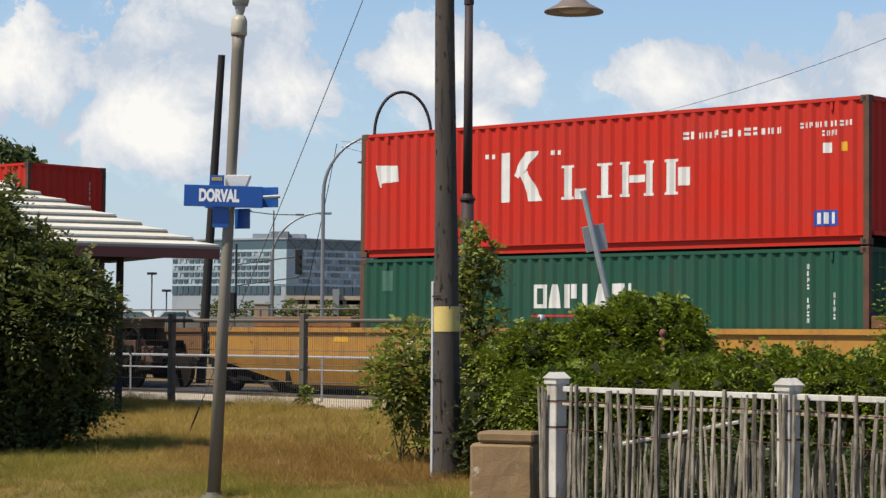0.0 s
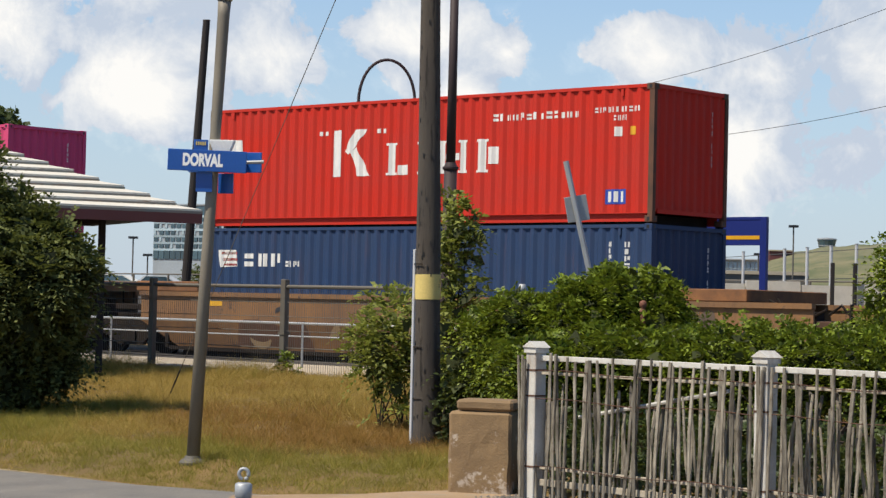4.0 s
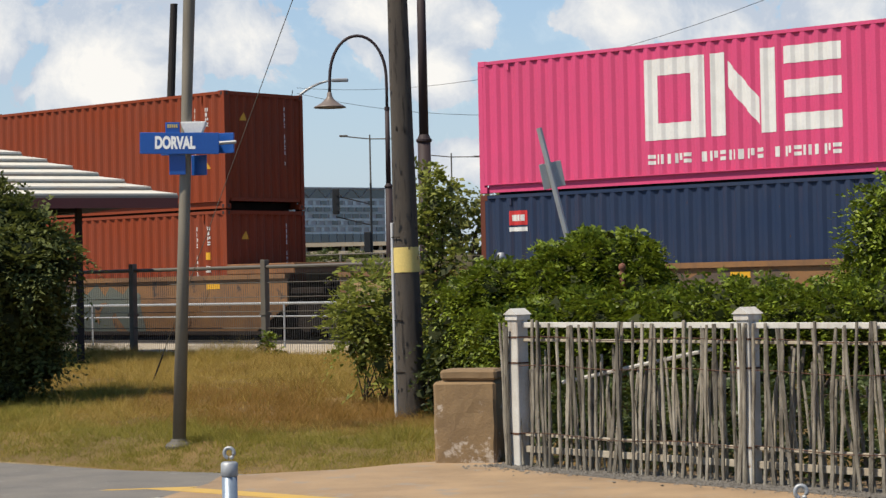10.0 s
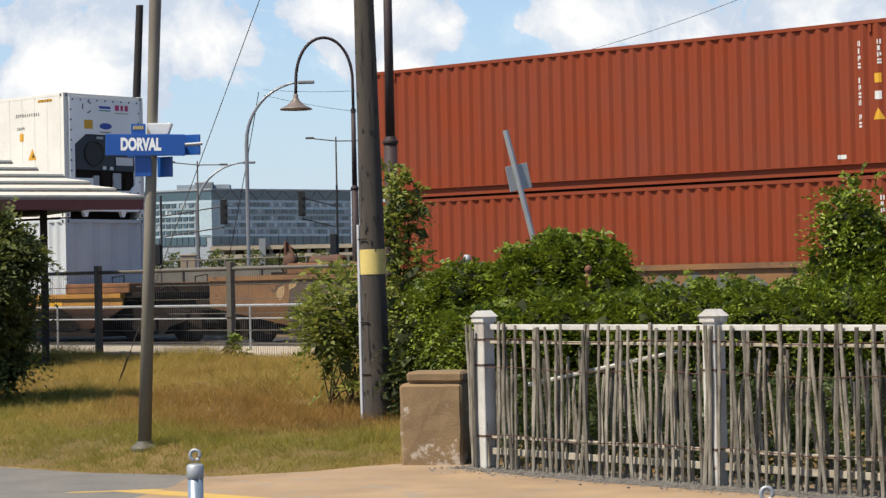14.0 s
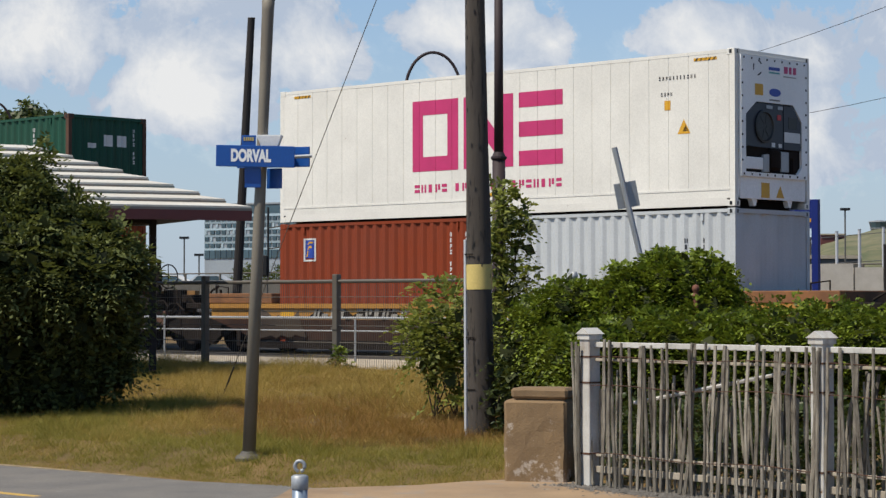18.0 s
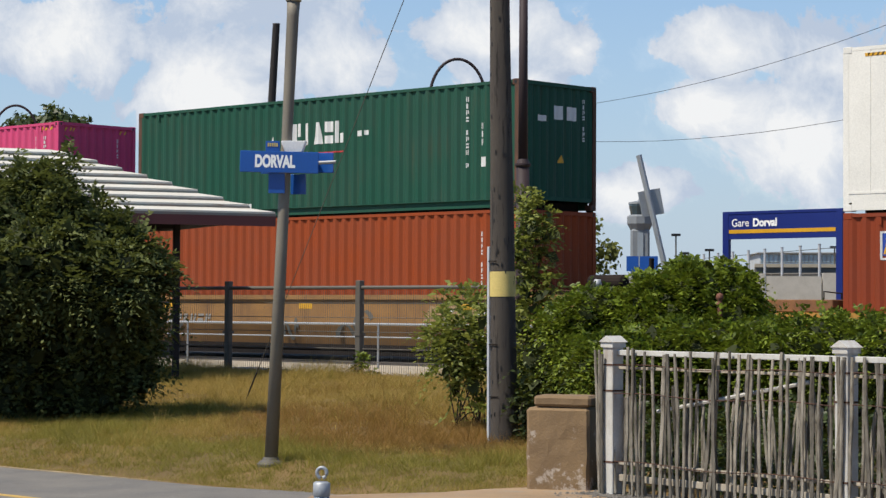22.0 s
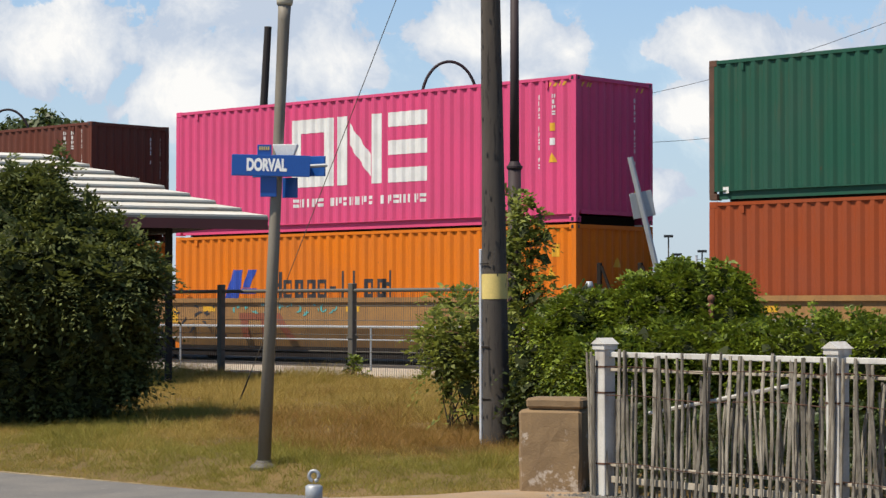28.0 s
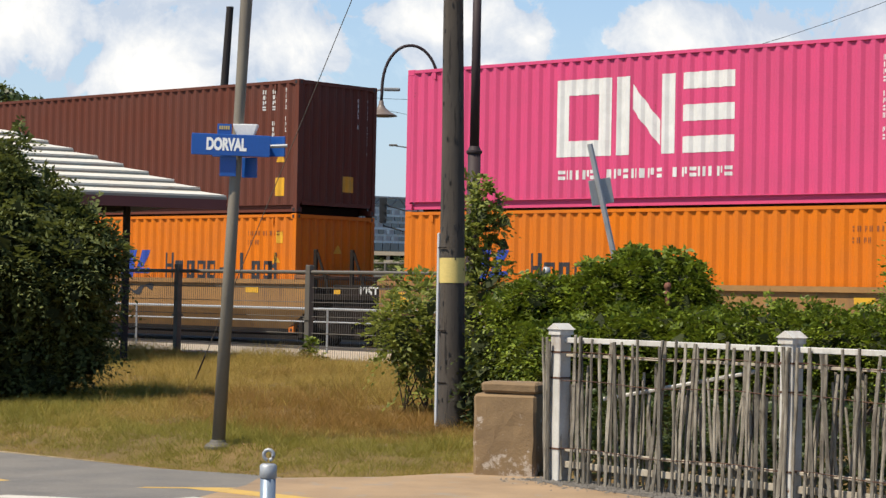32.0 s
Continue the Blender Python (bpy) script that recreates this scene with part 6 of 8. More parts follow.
def leaning_sign():
    base = thing("leaning_sign", "bent steel sign post with the back of a square grey sign", "sign", Matrix.Translation(sight(0.0585, 0, 25.0) * 1.0 - Vector((0, 0, EYE[2]))))
    foot, top = Vector((0.22, 0, 0.0)), Vector((-0.565, 0, 3.33))
    part("post", bar((foot, top), (0.036, 0.036), 8), STEEL, base)
    c = foot.lerp(top, 0.835)
    plate = part("plate", bx(-0.135, 0.135, -0.006, 0.006, -0.15, 0.15, bevel=0.003), STEEL, base, "grey bare metal sign back")
    plate.matrix_local = Matrix.Translation(c + Vector((0.015, 0.04, 0))) @ pose(0, 0, 0, 0, -11, 14)


leaning_sign()


def guard_post(x, y, top):
    base = thing("guard_post", "blue-grey steel post with a ring bolt on top", "post", pose(x, y, -0.62), "ring-topped posts by the track")
    h = top + 0.62
    part("shaft", bar(((0, 0, 0), (0, 0, h - 0.16)), 0.045, 18), BLUEGREY, base, smooth=True)
    part("cap", bar(((0, 0, h - 0.17), (0, 0, h - 0.165), (0, 0, h - 0.095), (0, 0, h - 0.085)), (0.046, 0.050, 0.050, 0.036), 18), STEEL, base, "galvanised cap", smooth=True)
    part("ring", bar([(0.028 * math.cos(a), 0, h - 0.035 + 0.030 * math.sin(a)) for a in np.linspace(-1.4, 4.5, 18)] , 0.011, 8), STEEL, base, "bright steel ring bolt", smooth=True)
    return base


guard_post(-0.1112 * 12.4, 12.4, 1.55 - 0.0745 * 12.4)
guard_post(0.1548 * 10.3, 10.3, 1.55 - 0.0975 * 10.3)


# ---------------------------------------------------------------- the stick fence and its stone end
def stone_end():
    base = thing("stone_pier", "brown rendered stone pier, flaking at its foot", "pier", Matrix.Translation((0.03, 18.62, 0)) @ pose(0, 0, 0, 0, 0, -14))
    bm = bmesh.new()
    box(bm, -0.285, 0.27, -0.20, 0.22, -0.1, 0.70, bevel=0.025)
    bmesh.ops.subdivide_edges(bm, edges=bm.edges[:], cuts=5, use_grid_fill=True)
    for v in bm.verts:
        v.co += Vector((noise.noise(v.co * 5), noise.noise(v.co * 5 + Vector((9, 0, 0))), 0.4 * noise.noise(v.co * 6))) * 0.014
    part("body", bm, BROWNSTONE, base)
    bm = bmesh.new()
    box(bm, -0.225, 0.275, -0.195, 0.21, 0.705, 0.80, bevel=0.022)
    bmesh.ops.subdivide_edges(bm, edges=bm.edges[:], cuts=3, use_grid_fill=True)
    for v in bm.verts:
        v.co += Vector((noise.noise(v.co * 7), noise.noise(v.co * 7 + Vector((9, 0, 0))), 0.5 * noise.noise(v.co * 8))) * 0.010
    part("cap_stone", bm, BROWNSTONE, base)


stone_end()

FENCE0, FENCE1 = Vector((0.435, 18.0, 0)), Vector((2.105, 16.04, 0))


def stick_meshes(low, high, wide, seed):
    """Split laths of uneven width, flatter than they are wide, with knots, bends and a slight twist."""
    rng = random.Random(seed)
    out = []
    for i in range(14):
        h = rng.uniform(low, high)
        bm = bmesh.new()
        rings, x, y = [], 0.0, 0.0
        twist = rng.uniform(-0.5, 0.5)
        for k in range(8):
            x += rng.uniform(-0.008, 0.008)
            y += rng.uniform(-0.004, 0.004)
            a, b = wide * rng.uniform(0.82, 1.18) * (0.85 if k == 7 else 1.0), wide * rng.uniform(0.50, 0.72)
            q = twist * k / 7
            rings.append([bm.verts.new((x + a * math.cos(t) * math.cos(q) - b * math.sin(t) * math.sin(q), y + a * math.cos(t) * math.sin(q) + b * math.sin(t) * math.cos(q), h * k / 7)) for t in (0.35, 1.2, 2.6, 3.5, 4.4, 5.6)])
        for r0, r1 in zip(rings, rings[1:]):
            for k in range(6):
                bm.faces.new((r0[k], r0[(k + 1) % 6], r1[(k + 1) % 6], r1[k]))
        bm.faces.new(rings[0][::-1])
        bm.faces.new(rings[-1])
        out.append(mesh_of(bm, "stick", STICK))
    return out


def stick_fence():
    sticks = stick_meshes(1.16, 1.215, 0.0185, 11)
    short = stick_meshes(0.72, 1.10, 0.0150, 12)
    step = FENCE1 - FENCE0
    turn = math.degrees(math.atan2(step.y, step.x))
    bay = step.length
    rng = random.Random(21)
    for k in range(3):
        base = thing("stick_fence", "weathered fence bay of grey sticks wired to white rails", "fence", Matrix.Translation(FENCE0 + step * k) @ pose(0, 0, 0, 0, 0, turn), "stick fence bays")
        part("post", bx(-0.062, 0.062, -0.062, 0.062, -0.1, 1.235, bevel=0.006), FENCEWHITE, base, "worn white square post")
        cap = bmesh.new()
        box(cap, -0.074, 0.074, -0.074, 0.074, 1.225, 1.270)
        vs = [cap.verts.new(v) for v in ((-0.086, -0.086, 1.270), (0.086, -0.086, 1.270), (0.086, 0.086, 1.270), (-0.086, 0.086, 1.270))]
        r0, r1 = cap.verts.new((0, -0.086, 1.322)), cap.verts.new((0, 0.086, 1.322))
        for f in ((vs[1], vs[2], r1, r0), (vs[3], vs[0], r0, r1), (vs[0], vs[1], r0), (vs[2], vs[3], r1), (vs[3], vs[2], vs[1], vs[0])):
            cap.faces.new(f)
        part("post_cap", cap, FENCEWHITE, base, "small gabled cap")
        for z in (1.075, 0.86, 0.27):
            part("post_tie", bx(-0.067, 0.067, -0.067, 0.067, z, z + 0.014), RUSTY, base, "rusty wire round the post")
        part("top_rail", bx(0.063, bay - 0.063, -0.012, 0.035, 1.160, 1.205, bevel=0.004), FENCEWHITE, base, "white top rail")
        for z, w in ((1.045, 0.024), (0.255, 0.026), (0.12, 0.055)):
            part("rail", bx(0.063, bay - 0.063, 0.0, 0.022, z, z + w, bevel=0.003), RAILWOOD, base)
        if k == 0:
            part("brace", bar(((bay * 0.19, 0.050, 0.71), (bay * 0.84, 0.050, 1.0)), 0.0165, 6), FENCEWHITE, base, "white diagonal brace")
        for z in (1.075, 0.84, 0.28):
            pts = [(x, -0.052 + 0.008 * math.sin(x * 25), z + 0.012 * math.sin(x * 4 + k)) for x in np.linspace(-0.06, bay - 0.06, 40)]
            part("tie_wire", bar(pts, 0.0038, 4), RUSTY, base, "rusty tie wire")
        n, back = 27, 40
        lean = 0.0
        for i in range(n + back):
            front = i < n
            ob = new("stick", rng.choice(sticks if front else short))
            ob.parent = base
            if front:
                x = 0.075 + (bay - 0.11) * (i + rng.uniform(-0.30, 0.30)) / n
                lean = -0.35 * lean + rng.gauss(-0.8 if k == 0 else 0.6, 2.4)
                ob.matrix_local = Matrix.Translation((x, -0.036 + rng.uniform(-0.008, 0.004), rng.uniform(-0.02, 0.02))) @ pose(0, 0, 0, rng.uniform(-1.2, 1.2), lean, rng.choice((0, 180)) + rng.uniform(-18, 18))
            else:
                x = 0.06 + (bay - 0.12) * (i - n + rng.random()) / back
                ob.matrix_local = Matrix.Translation((x, 0.050 + rng.uniform(0, 0.01), rng.uniform(-0.03, 0.03))) @ pose(0, 0, 0, rng.uniform(-1.5, 1.5), rng.gauss(2.0, 4.6), rng.choice((0, 180)) + rng.uniform(-25, 25))
        for i in range(3):
            ob = new("stick", rng.choice(sticks))
            ob.parent = base
            ob.matrix_local = Matrix.Translation((rng.uniform(-0.075, 0.04), -0.085, 0.0)) @ pose(0, 0, 0, 0, rng.gauss(0, 2.4), rng.uniform(-20, 20))


stick_fence()


# ---------------------------------------------------------------- wire fence and handrail beside the freight line
def wire_fence():
    pitch = 3.33
    turn = -TURN
    for k in range(-5, 1):
        s = -25.7 + pitch * k
        z = 0.36
        base = thing("wire_fence", "grey steel fence panel with fine vertical wires", "fence", Matrix.Translation(plan(s, 25.0, z)) @ pose(0, 0, 0, 0, 0, turn), "wire fence panels")
        part("post", bx(-0.055, 0.055, -0.055, 0.055, -0.1, 1.64, bevel=0.008), GREYSTEEL, base)
        for h, r in ((1.52, 0.032), (1.26, 0.006), (1.02, 0.006), (0.78, 0.006), (0.50, 0.008), (0.28, 0.006), (0.04, 0.010)):
            part("rail", bar(((0.05, 0, h), (pitch - 0.05, 0, h)), r, 8), GREYSTEEL, base)
        bm = bmesh.new()
        for i in range(1, 64):
            x = pitch * i / 64
            box(bm, x - 0.0022, x + 0.0022, -0.0022, 0.0022, 0.04, 1.50)
        tagged(part("wire_mesh", bm, GREYMESH, base), kind="stuff")
        part("bracket", bx(-0.07, 0.07, -0.07, 0.07, 0.72, 0.76), GREYSTEEL, base)
    for k in range(-4, 1):
        base = thing("handrail", "light grey steel handrail beside the freight track", "railing", Matrix.Translation(plan(-28.19 + 5.46 * k, 27.9, 0.42)) @ pose(0, 0, 0, 0, 0, turn), "handrail lengths")
        part("post", bar(((0, 0, 0), (0, 0, 0.82)), 0.024, 8), STEEL, base)
        part("post", bar(((2.73, 0, 0), (2.73, 0, 0.82)), 0.024, 8), STEEL, base)
        for h in (0.82, 0.58):
            part("rail", bar(((0, 0, h), (5.46, 0, h)), 0.024 if h > 0.7 else 0.014, 8), STEEL, base)


wire_fence()


# ---------------------------------------------------------------- shelter with a stepped white roof
def shelter():
    tip = Vector((-4.54, 34.0, 0))
    eave = 1.55 + 0.0425 * 34.0
    base = thing("shelter", "open platform shelter with a stepped white hipped roof", "shelter", Matrix.Translation((tip.x, tip.y, 0.30)) @ pose(0, 0, 0, 0, 0, 27))
    # local: x to the left is negative, the near eave along -x, the hip rises over the middle
    e = eave - 0.30
    wide, deep, high = 9.9, 5.9, 1.15
    steps = 9
    for i in range(steps):
        k0, k1 = i / steps, (i + 1) / steps
        inset0, inset1 = k0 * deep / 2, (k1 * deep / 2)
        z0 = e + high * k0
        z1 = e + high * k1
        bm = bmesh.new()
        lo = [(-wide + inset0, inset0), (-inset0, inset0), (-inset0, deep - inset0), (-wide + inset0, deep - inset0)]
        hi = [(-wide + inset1, inset1), (-inset1, inset1), (-inset1, deep - inset1), (-wide + inset1, deep - inset1)]
        a = [bm.verts.new((x, y, z0)) for x, y in lo]
        b = [bm.verts.new((x, y, z0 + 0.065)) for x, y in lo]
        c = [bm.verts.new((x, y, z1 + 0.004)) for x, y in hi]
        for q in range(4):
            r = (q + 1) % 4
            bm.faces.new((a[q], a[r], b[r], b[q]))
            bm.faces.new((b[q], b[r], c[r], c[q]))
        bm.faces.new(c)
        bm.faces.new(a[::-1])
        part("roof_course", bm, ROOFWHITE, base, "white sheet roof course with weathered edge")
        # Thin strip that paints the shadow line at the foot of this course.
        rim = bmesh.new()
        ex = 0.012
        box(rim, -wide + inset0, -inset0 + ex, inset0 - ex, inset0 + 0.01, z0 - 0.006, z0 + 0.034)
        part("course_edge", rim, ROOFSHADE, base)
    for x0, x1, y0, y1 in ((-wide, 0, -0.02, 0.02), (-0.02, 0.02, 0.02, deep), (-wide, 0, deep - 0.02, deep + 0.02), (-wide - 0.02, -wide + 0.02, 0.02, deep - 0.02)):
        # Back boards get the near-black wood in place of shade under the eaves.
        part("fascia", bx(x0, x1, y0, y1, e - (0.165 if y0 < 0.01 else 0.05), e - 0.006), FASCIA if y0 < 0.01 else DARKWOOD, base, "dark maroon fascia board" if y0 < 0.01 else "back fascia board coloured dark as eave shade")
    # Soffit colour holds the roof's shade, against light bounced off the ground.
    part("soffit", bx(-wide + 0.02, -0.02, 0.02, deep - 0.02, e - 0.06, e - 0.02), DARKWOOD, base, "boarded roof underside coloured dark as shade")
    for x in (-1.4, -3.6, -5.9, -wide + 0.8):
        for y in (0.75, deep - 0.75):
            part("post", bx(x - 0.05, x + 0.05, y - 0.05, y + 0.05, 0, e - 0.06, bevel=0.01), DARKWOOD, base)
    for x in (-1.4, -wide + 0.8):
        part("beam", bx(x - 0.06, x + 0.06, 0.75, deep - 0.75, e - 0.20, e - 0.06), DARKWOOD, base)
    part("beam", bx(-wide + 0.87, -1.47, 0.69, 0.81, e - 0.20, e - 0.06), DARKWOOD, base)


shelter()


# ---------------------------------------------------------------- plants
def leaf_cloud(rng, heaps, count, size, droop=0.3, shell=0.55):
    """Vertices and faces of folded leaves gathered round a set of heaps (centre, radii, weight)."""
    w = np.array([h[2] for h in heaps], dtype=float)
    pick = rng.choice(len(heaps), count, p=w / w.sum())
    c = np.array([h[0] for h in heaps])[pick]
    r = np.array([h[1] for h in heaps])[pick]
    d = rng.normal(size=(count, 3))
    d /= np.linalg.norm(d, axis=1)[:, None]
    lump = 1 + 0.16 * np.sin(d[:, 0] * 7 + c[:, 0] * 3) * np.cos(d[:, 2] * 6 + c[:, 1]) + 0.12 * np.sin(d[:, 1] * 13 + d[:, 2] * 11)
    rad = (shell + (1.06 - shell) * rng.random(count) ** 0.55) * lump
    p = c + d * r * rad[:, None]
    n = d * 0.55 + rng.normal(size=(count, 3)) * 0.55 + np.array([0, -0.15, 0.45])
    n /= np.linalg.norm(n, axis=1)[:, None]
    a = np.cross(n, rng.normal(size=(count, 3)))
    a /= np.linalg.norm(a, axis=1)[:, None]
    a[:, 2] -= droop
    a /= np.linalg.norm(a, axis=1)[:, None]
    b = np.cross(n, a)
    s = size * rng.uniform(0.6, 1.35, count)[:, None]
    v = np.stack([p, p + a * s * 0.5 + b * s * 0.34 + n * s * 0.10, p + a * s, p + a * s * 0.5 - b * s * 0.34 + n * s * 0.10], 1)
    f = np.arange(count * 4).reshape(count, 4)
    return v.reshape(-1, 3), f


def stems(bm, rng, foot, heaps, count, r=0.02):
    for i in range(count):
        c, rr, _ = heaps[i % len(heaps)]
        goal = Vector(c) + Vector(rng.normal(size=3)) * 0.4 * Vector(rr).length * 0.5
        f = Vector(foot) + Vector((rng.uniform(-0.2, 0.2), rng.uniform(-0.2, 0.2), 0))
        pts = [f.lerp(goal, k) + Vector(rng.normal(size=3)) * 0.05 * (1 if 0 < k < 1 else 0) + Vector((0, 0, 0.18 * math.sin(k * 3.1))) for k in (0, 0.25, 0.5, 0.75, 1.0)]
        tube(bm, pts, [r, r * 0.85, r * 0.65, r * 0.45, r * 0.2], 5)


def sprig_cloud(rng, heaps, count, size, leaves=9, length=0.26, fall=0.5, inner=0.35, hollow=0.25):
    """Vertices and faces of feathered sprigs: arching shoots with pairs of leaflets, set over and into heaps."""
    w = np.array([h[2] for h in heaps], dtype=float)
    pick = rng.choice(len(heaps), count, p=w / w.sum())
    c = np.array([h[0] for h in heaps])[pick]
    r = np.array([h[1] for h in heaps])[pick]
    unit = lambda q: q / np.linalg.norm(q, axis=1)[:, None]
    d = unit(rng.normal(size=(count, 3)))
    lump = 1 + 0.14 * np.sin(d[:, 0] * 7 + c[:, 0] * 3) * np.cos(d[:, 2] * 6 + c[:, 1]) + 0.10 * np.sin(d[:, 1] * 13 + d[:, 2] * 11)
    deep = rng.random(count) < inner
    rad = np.where(deep, rng.uniform(0.25, 0.8, count), rng.uniform(0.80, 1.0, count)) * lump
    root = c + d * r * rad[:, None]
    # hollows between the boughs
    cave = np.sin(root[:, 0] * 6.1 + 1.3 * np.sin(root[:, 2] * 4.0)) * np.sin(root[:, 2] * 7.3 + 1.1 * np.sin(root[:, 0] * 5.0)) + 0.5 * np.sin(root[:, 0] * 13 + root[:, 2] * 9)
    pull = np.where((cave < -0.2) & ~deep, 1 - hollow * np.clip((-0.2 - cave) * 2, 0, 1), 1.0)
    root = c + d * r * (rad * pull)[:, None]
    way = unit(d * 0.8 + rng.normal(size=(count, 3)) * 0.55 + np.array([0, -0.1, 0.35]))
    side = unit(np.cross(way, rng.normal(size=(count, 3)) * 0.35 + np.array([0, 0, 1.0])))
    face = np.cross(side, way)
    span = length * rng.uniform(0.5, 1.4, count)[:, None]
    out = []
    for k in range(leaves):
        f = (k + 1) / leaves
        p = root + way * span * f - np.array([0, 0, 1.0]) * span * fall * f * f
        hand = 0.0 if k == leaves - 1 else (1.0 if k % 2 else -1.0)
        a = unit(side * hand + way * (0.55 if hand else 1.0) - np.array([0, 0, 0.35]) * f + rng.normal(size=(count, 3)) * 0.22)
        b = unit(np.cross(face + rng.normal(size=(count, 3)) * 0.25, a))
        n = np.cross(a, b)
        s = size * (1.1 - 0.45 * f) * rng.uniform(0.7, 1.3, count)[:, None]
        out.append(np.stack([p, p + a * s * 0.45 + b * s * 0.25 + n * s * 0.07, p + a * s, p + a * s * 0.45 - b * s * 0.25 + n * s * 0.07], 1))
    v = np.concatenate(out).reshape(-1, 3)
    return v, np.arange(len(v)).reshape(-1, 4)


def bush(name, label, category, foot, heaps, count, size, mat, seed, branches=14, stem=0.022, twigs=0, leaves=9, length=0.26, fall=0.5, inner=0.35, core=0, hollow=0.25):
    rng = np.random.default_rng(seed)
    base = thing(name, label, category)
    bm = bmesh.new()
    stems(bm, rng, foot, heaps, branches, stem)
    tagged(part("branchwork", bm, BARK, base), kind="stuff")
    extra = []
    for i in range(twigs):
        c, r, _ = heaps[int(rng.integers(len(heaps)))]
        d = rng.normal(size=3)
        d[2] = abs(d[2]) * 0.8 + 0.05
        d /= np.linalg.norm(d)
        q = np.array(c) + d * np.array(r) * rng.uniform(0.85, 1.2)
        s = rng.uniform(0.06, 0.2)
        extra.append((tuple(q), (s, s, s * 1.3), 1.5 * s * s))
    v, f = sprig_cloud(rng, list(heaps) + extra, count, size, leaves, length, fall, inner, hollow)
    part("crown", soup("crown", v, f, mat), mat, base)
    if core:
        # Large dark leaves within the heaps stand in for the crown's inner shade.
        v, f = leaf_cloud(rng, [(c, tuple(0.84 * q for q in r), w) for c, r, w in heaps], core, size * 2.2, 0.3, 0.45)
        part("inner_leaves", soup("inner_leaves", v, f, LEAFSHADE), LEAFSHADE, base, "inner leaves coloured dark as shade in the crown")
    return base


bush("bush", "large dense dark green bush beside the shelter", "bush", (-6.4, 27.2, 0.25),
     [((-6.60, 27.2, 1.55), (1.10, 0.9, 1.25), 3.4), ((-7.6, 27.4, 1.5), (1.2, 0.9, 1.25), 3.0), ((-5.95, 27.3, 1.15), (0.56, 0.7, 0.80), 1.7), ((-6.9, 26.3, 2.05), (0.72, 0.6, 0.55), 2.4), ((-6.20, 26.3, 2.00), (0.55, 0.5, 0.52), 1.7),
      ((-7.7, 26.4, 2.05), (0.75, 0.6, 0.60), 2.2), ((-5.62, 26.4, 1.78), (0.48, 0.45, 0.42), 1.2), ((-5.50, 26.5, 1.50), (0.36, 0.35, 0.34), 0.6), ((-6.80, 26.8, 2.72), (0.36, 0.4, 0.40), 0.8), ((-6.25, 26.8, 2.45), (0.36, 0.4, 0.38), 0.7),
      ((-7.0, 26.8, 3.05), (0.10, 0.12, 0.24), 0.06), ((-6.50, 26.8, 2.95), (0.09, 0.1, 0.22), 0.05), ((-6.0, 26.8, 2.68), (0.10, 0.1, 0.24), 0.06), ((-5.62, 26.8, 2.32), (0.09, 0.1, 0.2), 0.05), ((-7.6, 26.8, 2.75), (0.25, 0.2, 0.30), 0.2),
      ((-5.26, 26.8, 1.60), (0.20, 0.25, 0.22), 0.12), ((-5.62, 26.5, 1.92), (0.38, 0.4, 0.34), 0.7), ((-6.38, 26.8, 2.70), (0.40, 0.4, 0.36), 0.6), ((-5.90, 26.8, 2.30), (0.42, 0.4, 0.34), 0.7), ((-5.50, 26.8, 2.18), (0.30, 0.35, 0.26), 0.25), ((-5.28, 26.8, 2.10), (0.24, 0.3, 0.26), 0.12),
      ((-5.10, 26.8, 1.92), (0.16, 0.2, 0.20), 0.07), ((-6.32, 26.8, 3.12), (0.10, 0.12, 0.22), 0.05), ((-6.75, 26.8, 3.05), (0.12, 0.12, 0.22), 0.06), ((-5.62, 27.1, 1.20), (0.26, 0.35, 0.38), 0.4), ((-5.34, 27.0, 1.15), (0.22, 0.3, 0.48), 0.45), ((-5.42, 27.0, 0.72), (0.28, 0.3, 0.30), 0.3), ((-6.8, 27.1, 0.5), (1.2, 0.6, 0.42), 1.2), ((-5.95, 27.1, 0.46), (0.5, 0.5, 0.30), 0.5)],
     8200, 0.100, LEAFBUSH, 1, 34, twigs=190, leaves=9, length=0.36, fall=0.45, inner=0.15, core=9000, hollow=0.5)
bush("bush", "light green shrub against the wooden pole", "bush", (-1.05, 25.0, 0.15),
     [((-1.12, 24.6, 1.28), (0.34, 0.4, 0.54), 2), ((-0.95, 24.6, 1.00), (0.40, 0.4, 0.36), 1.6), ((-1.25, 24.5, 1.05), (0.24, 0.3, 0.40), 0.9), ((-0.75, 24.7, 1.3), (0.25, 0.3, 0.55), 0.9), ((-0.72, 24.3, 0.40), (0.34, 0.25, 0.07), 0.35)],
     520, 0.094, LEAFMID, 2, 14, 0.010, twigs=40, leaves=7, length=0.22, fall=0.7, inner=0.4, core=50)
bush("climber", "leafy vine climbing the maroon lamp column", "vine", (-0.45, 26.3, 0.15),
     [((-0.42, 26.2, 1.3), (0.24, 0.24, 1.0), 2.2), ((-0.36, 26.2, 2.25), (0.22, 0.22, 0.42), 1.1), ((-0.20, 26.1, 2.55), (0.16, 0.2, 0.22), 0.4), ((-0.42, 26.1, 2.78), (0.08, 0.12, 0.18), 0.2), ((-0.62, 26.1, 2.2), (0.15, 0.2, 0.22), 0.35),
      ((-0.10, 26.0, 1.75), (0.12, 0.2, 0.28), 0.3), ((-0.35, 26.0, 0.6), (0.5, 0.4, 0.5), 1.4)],
     680, 0.092, LEAFMID, 3, 18, 0.014, twigs=22, leaves=7, length=0.20, fall=0.7, inner=0.5, core=70)
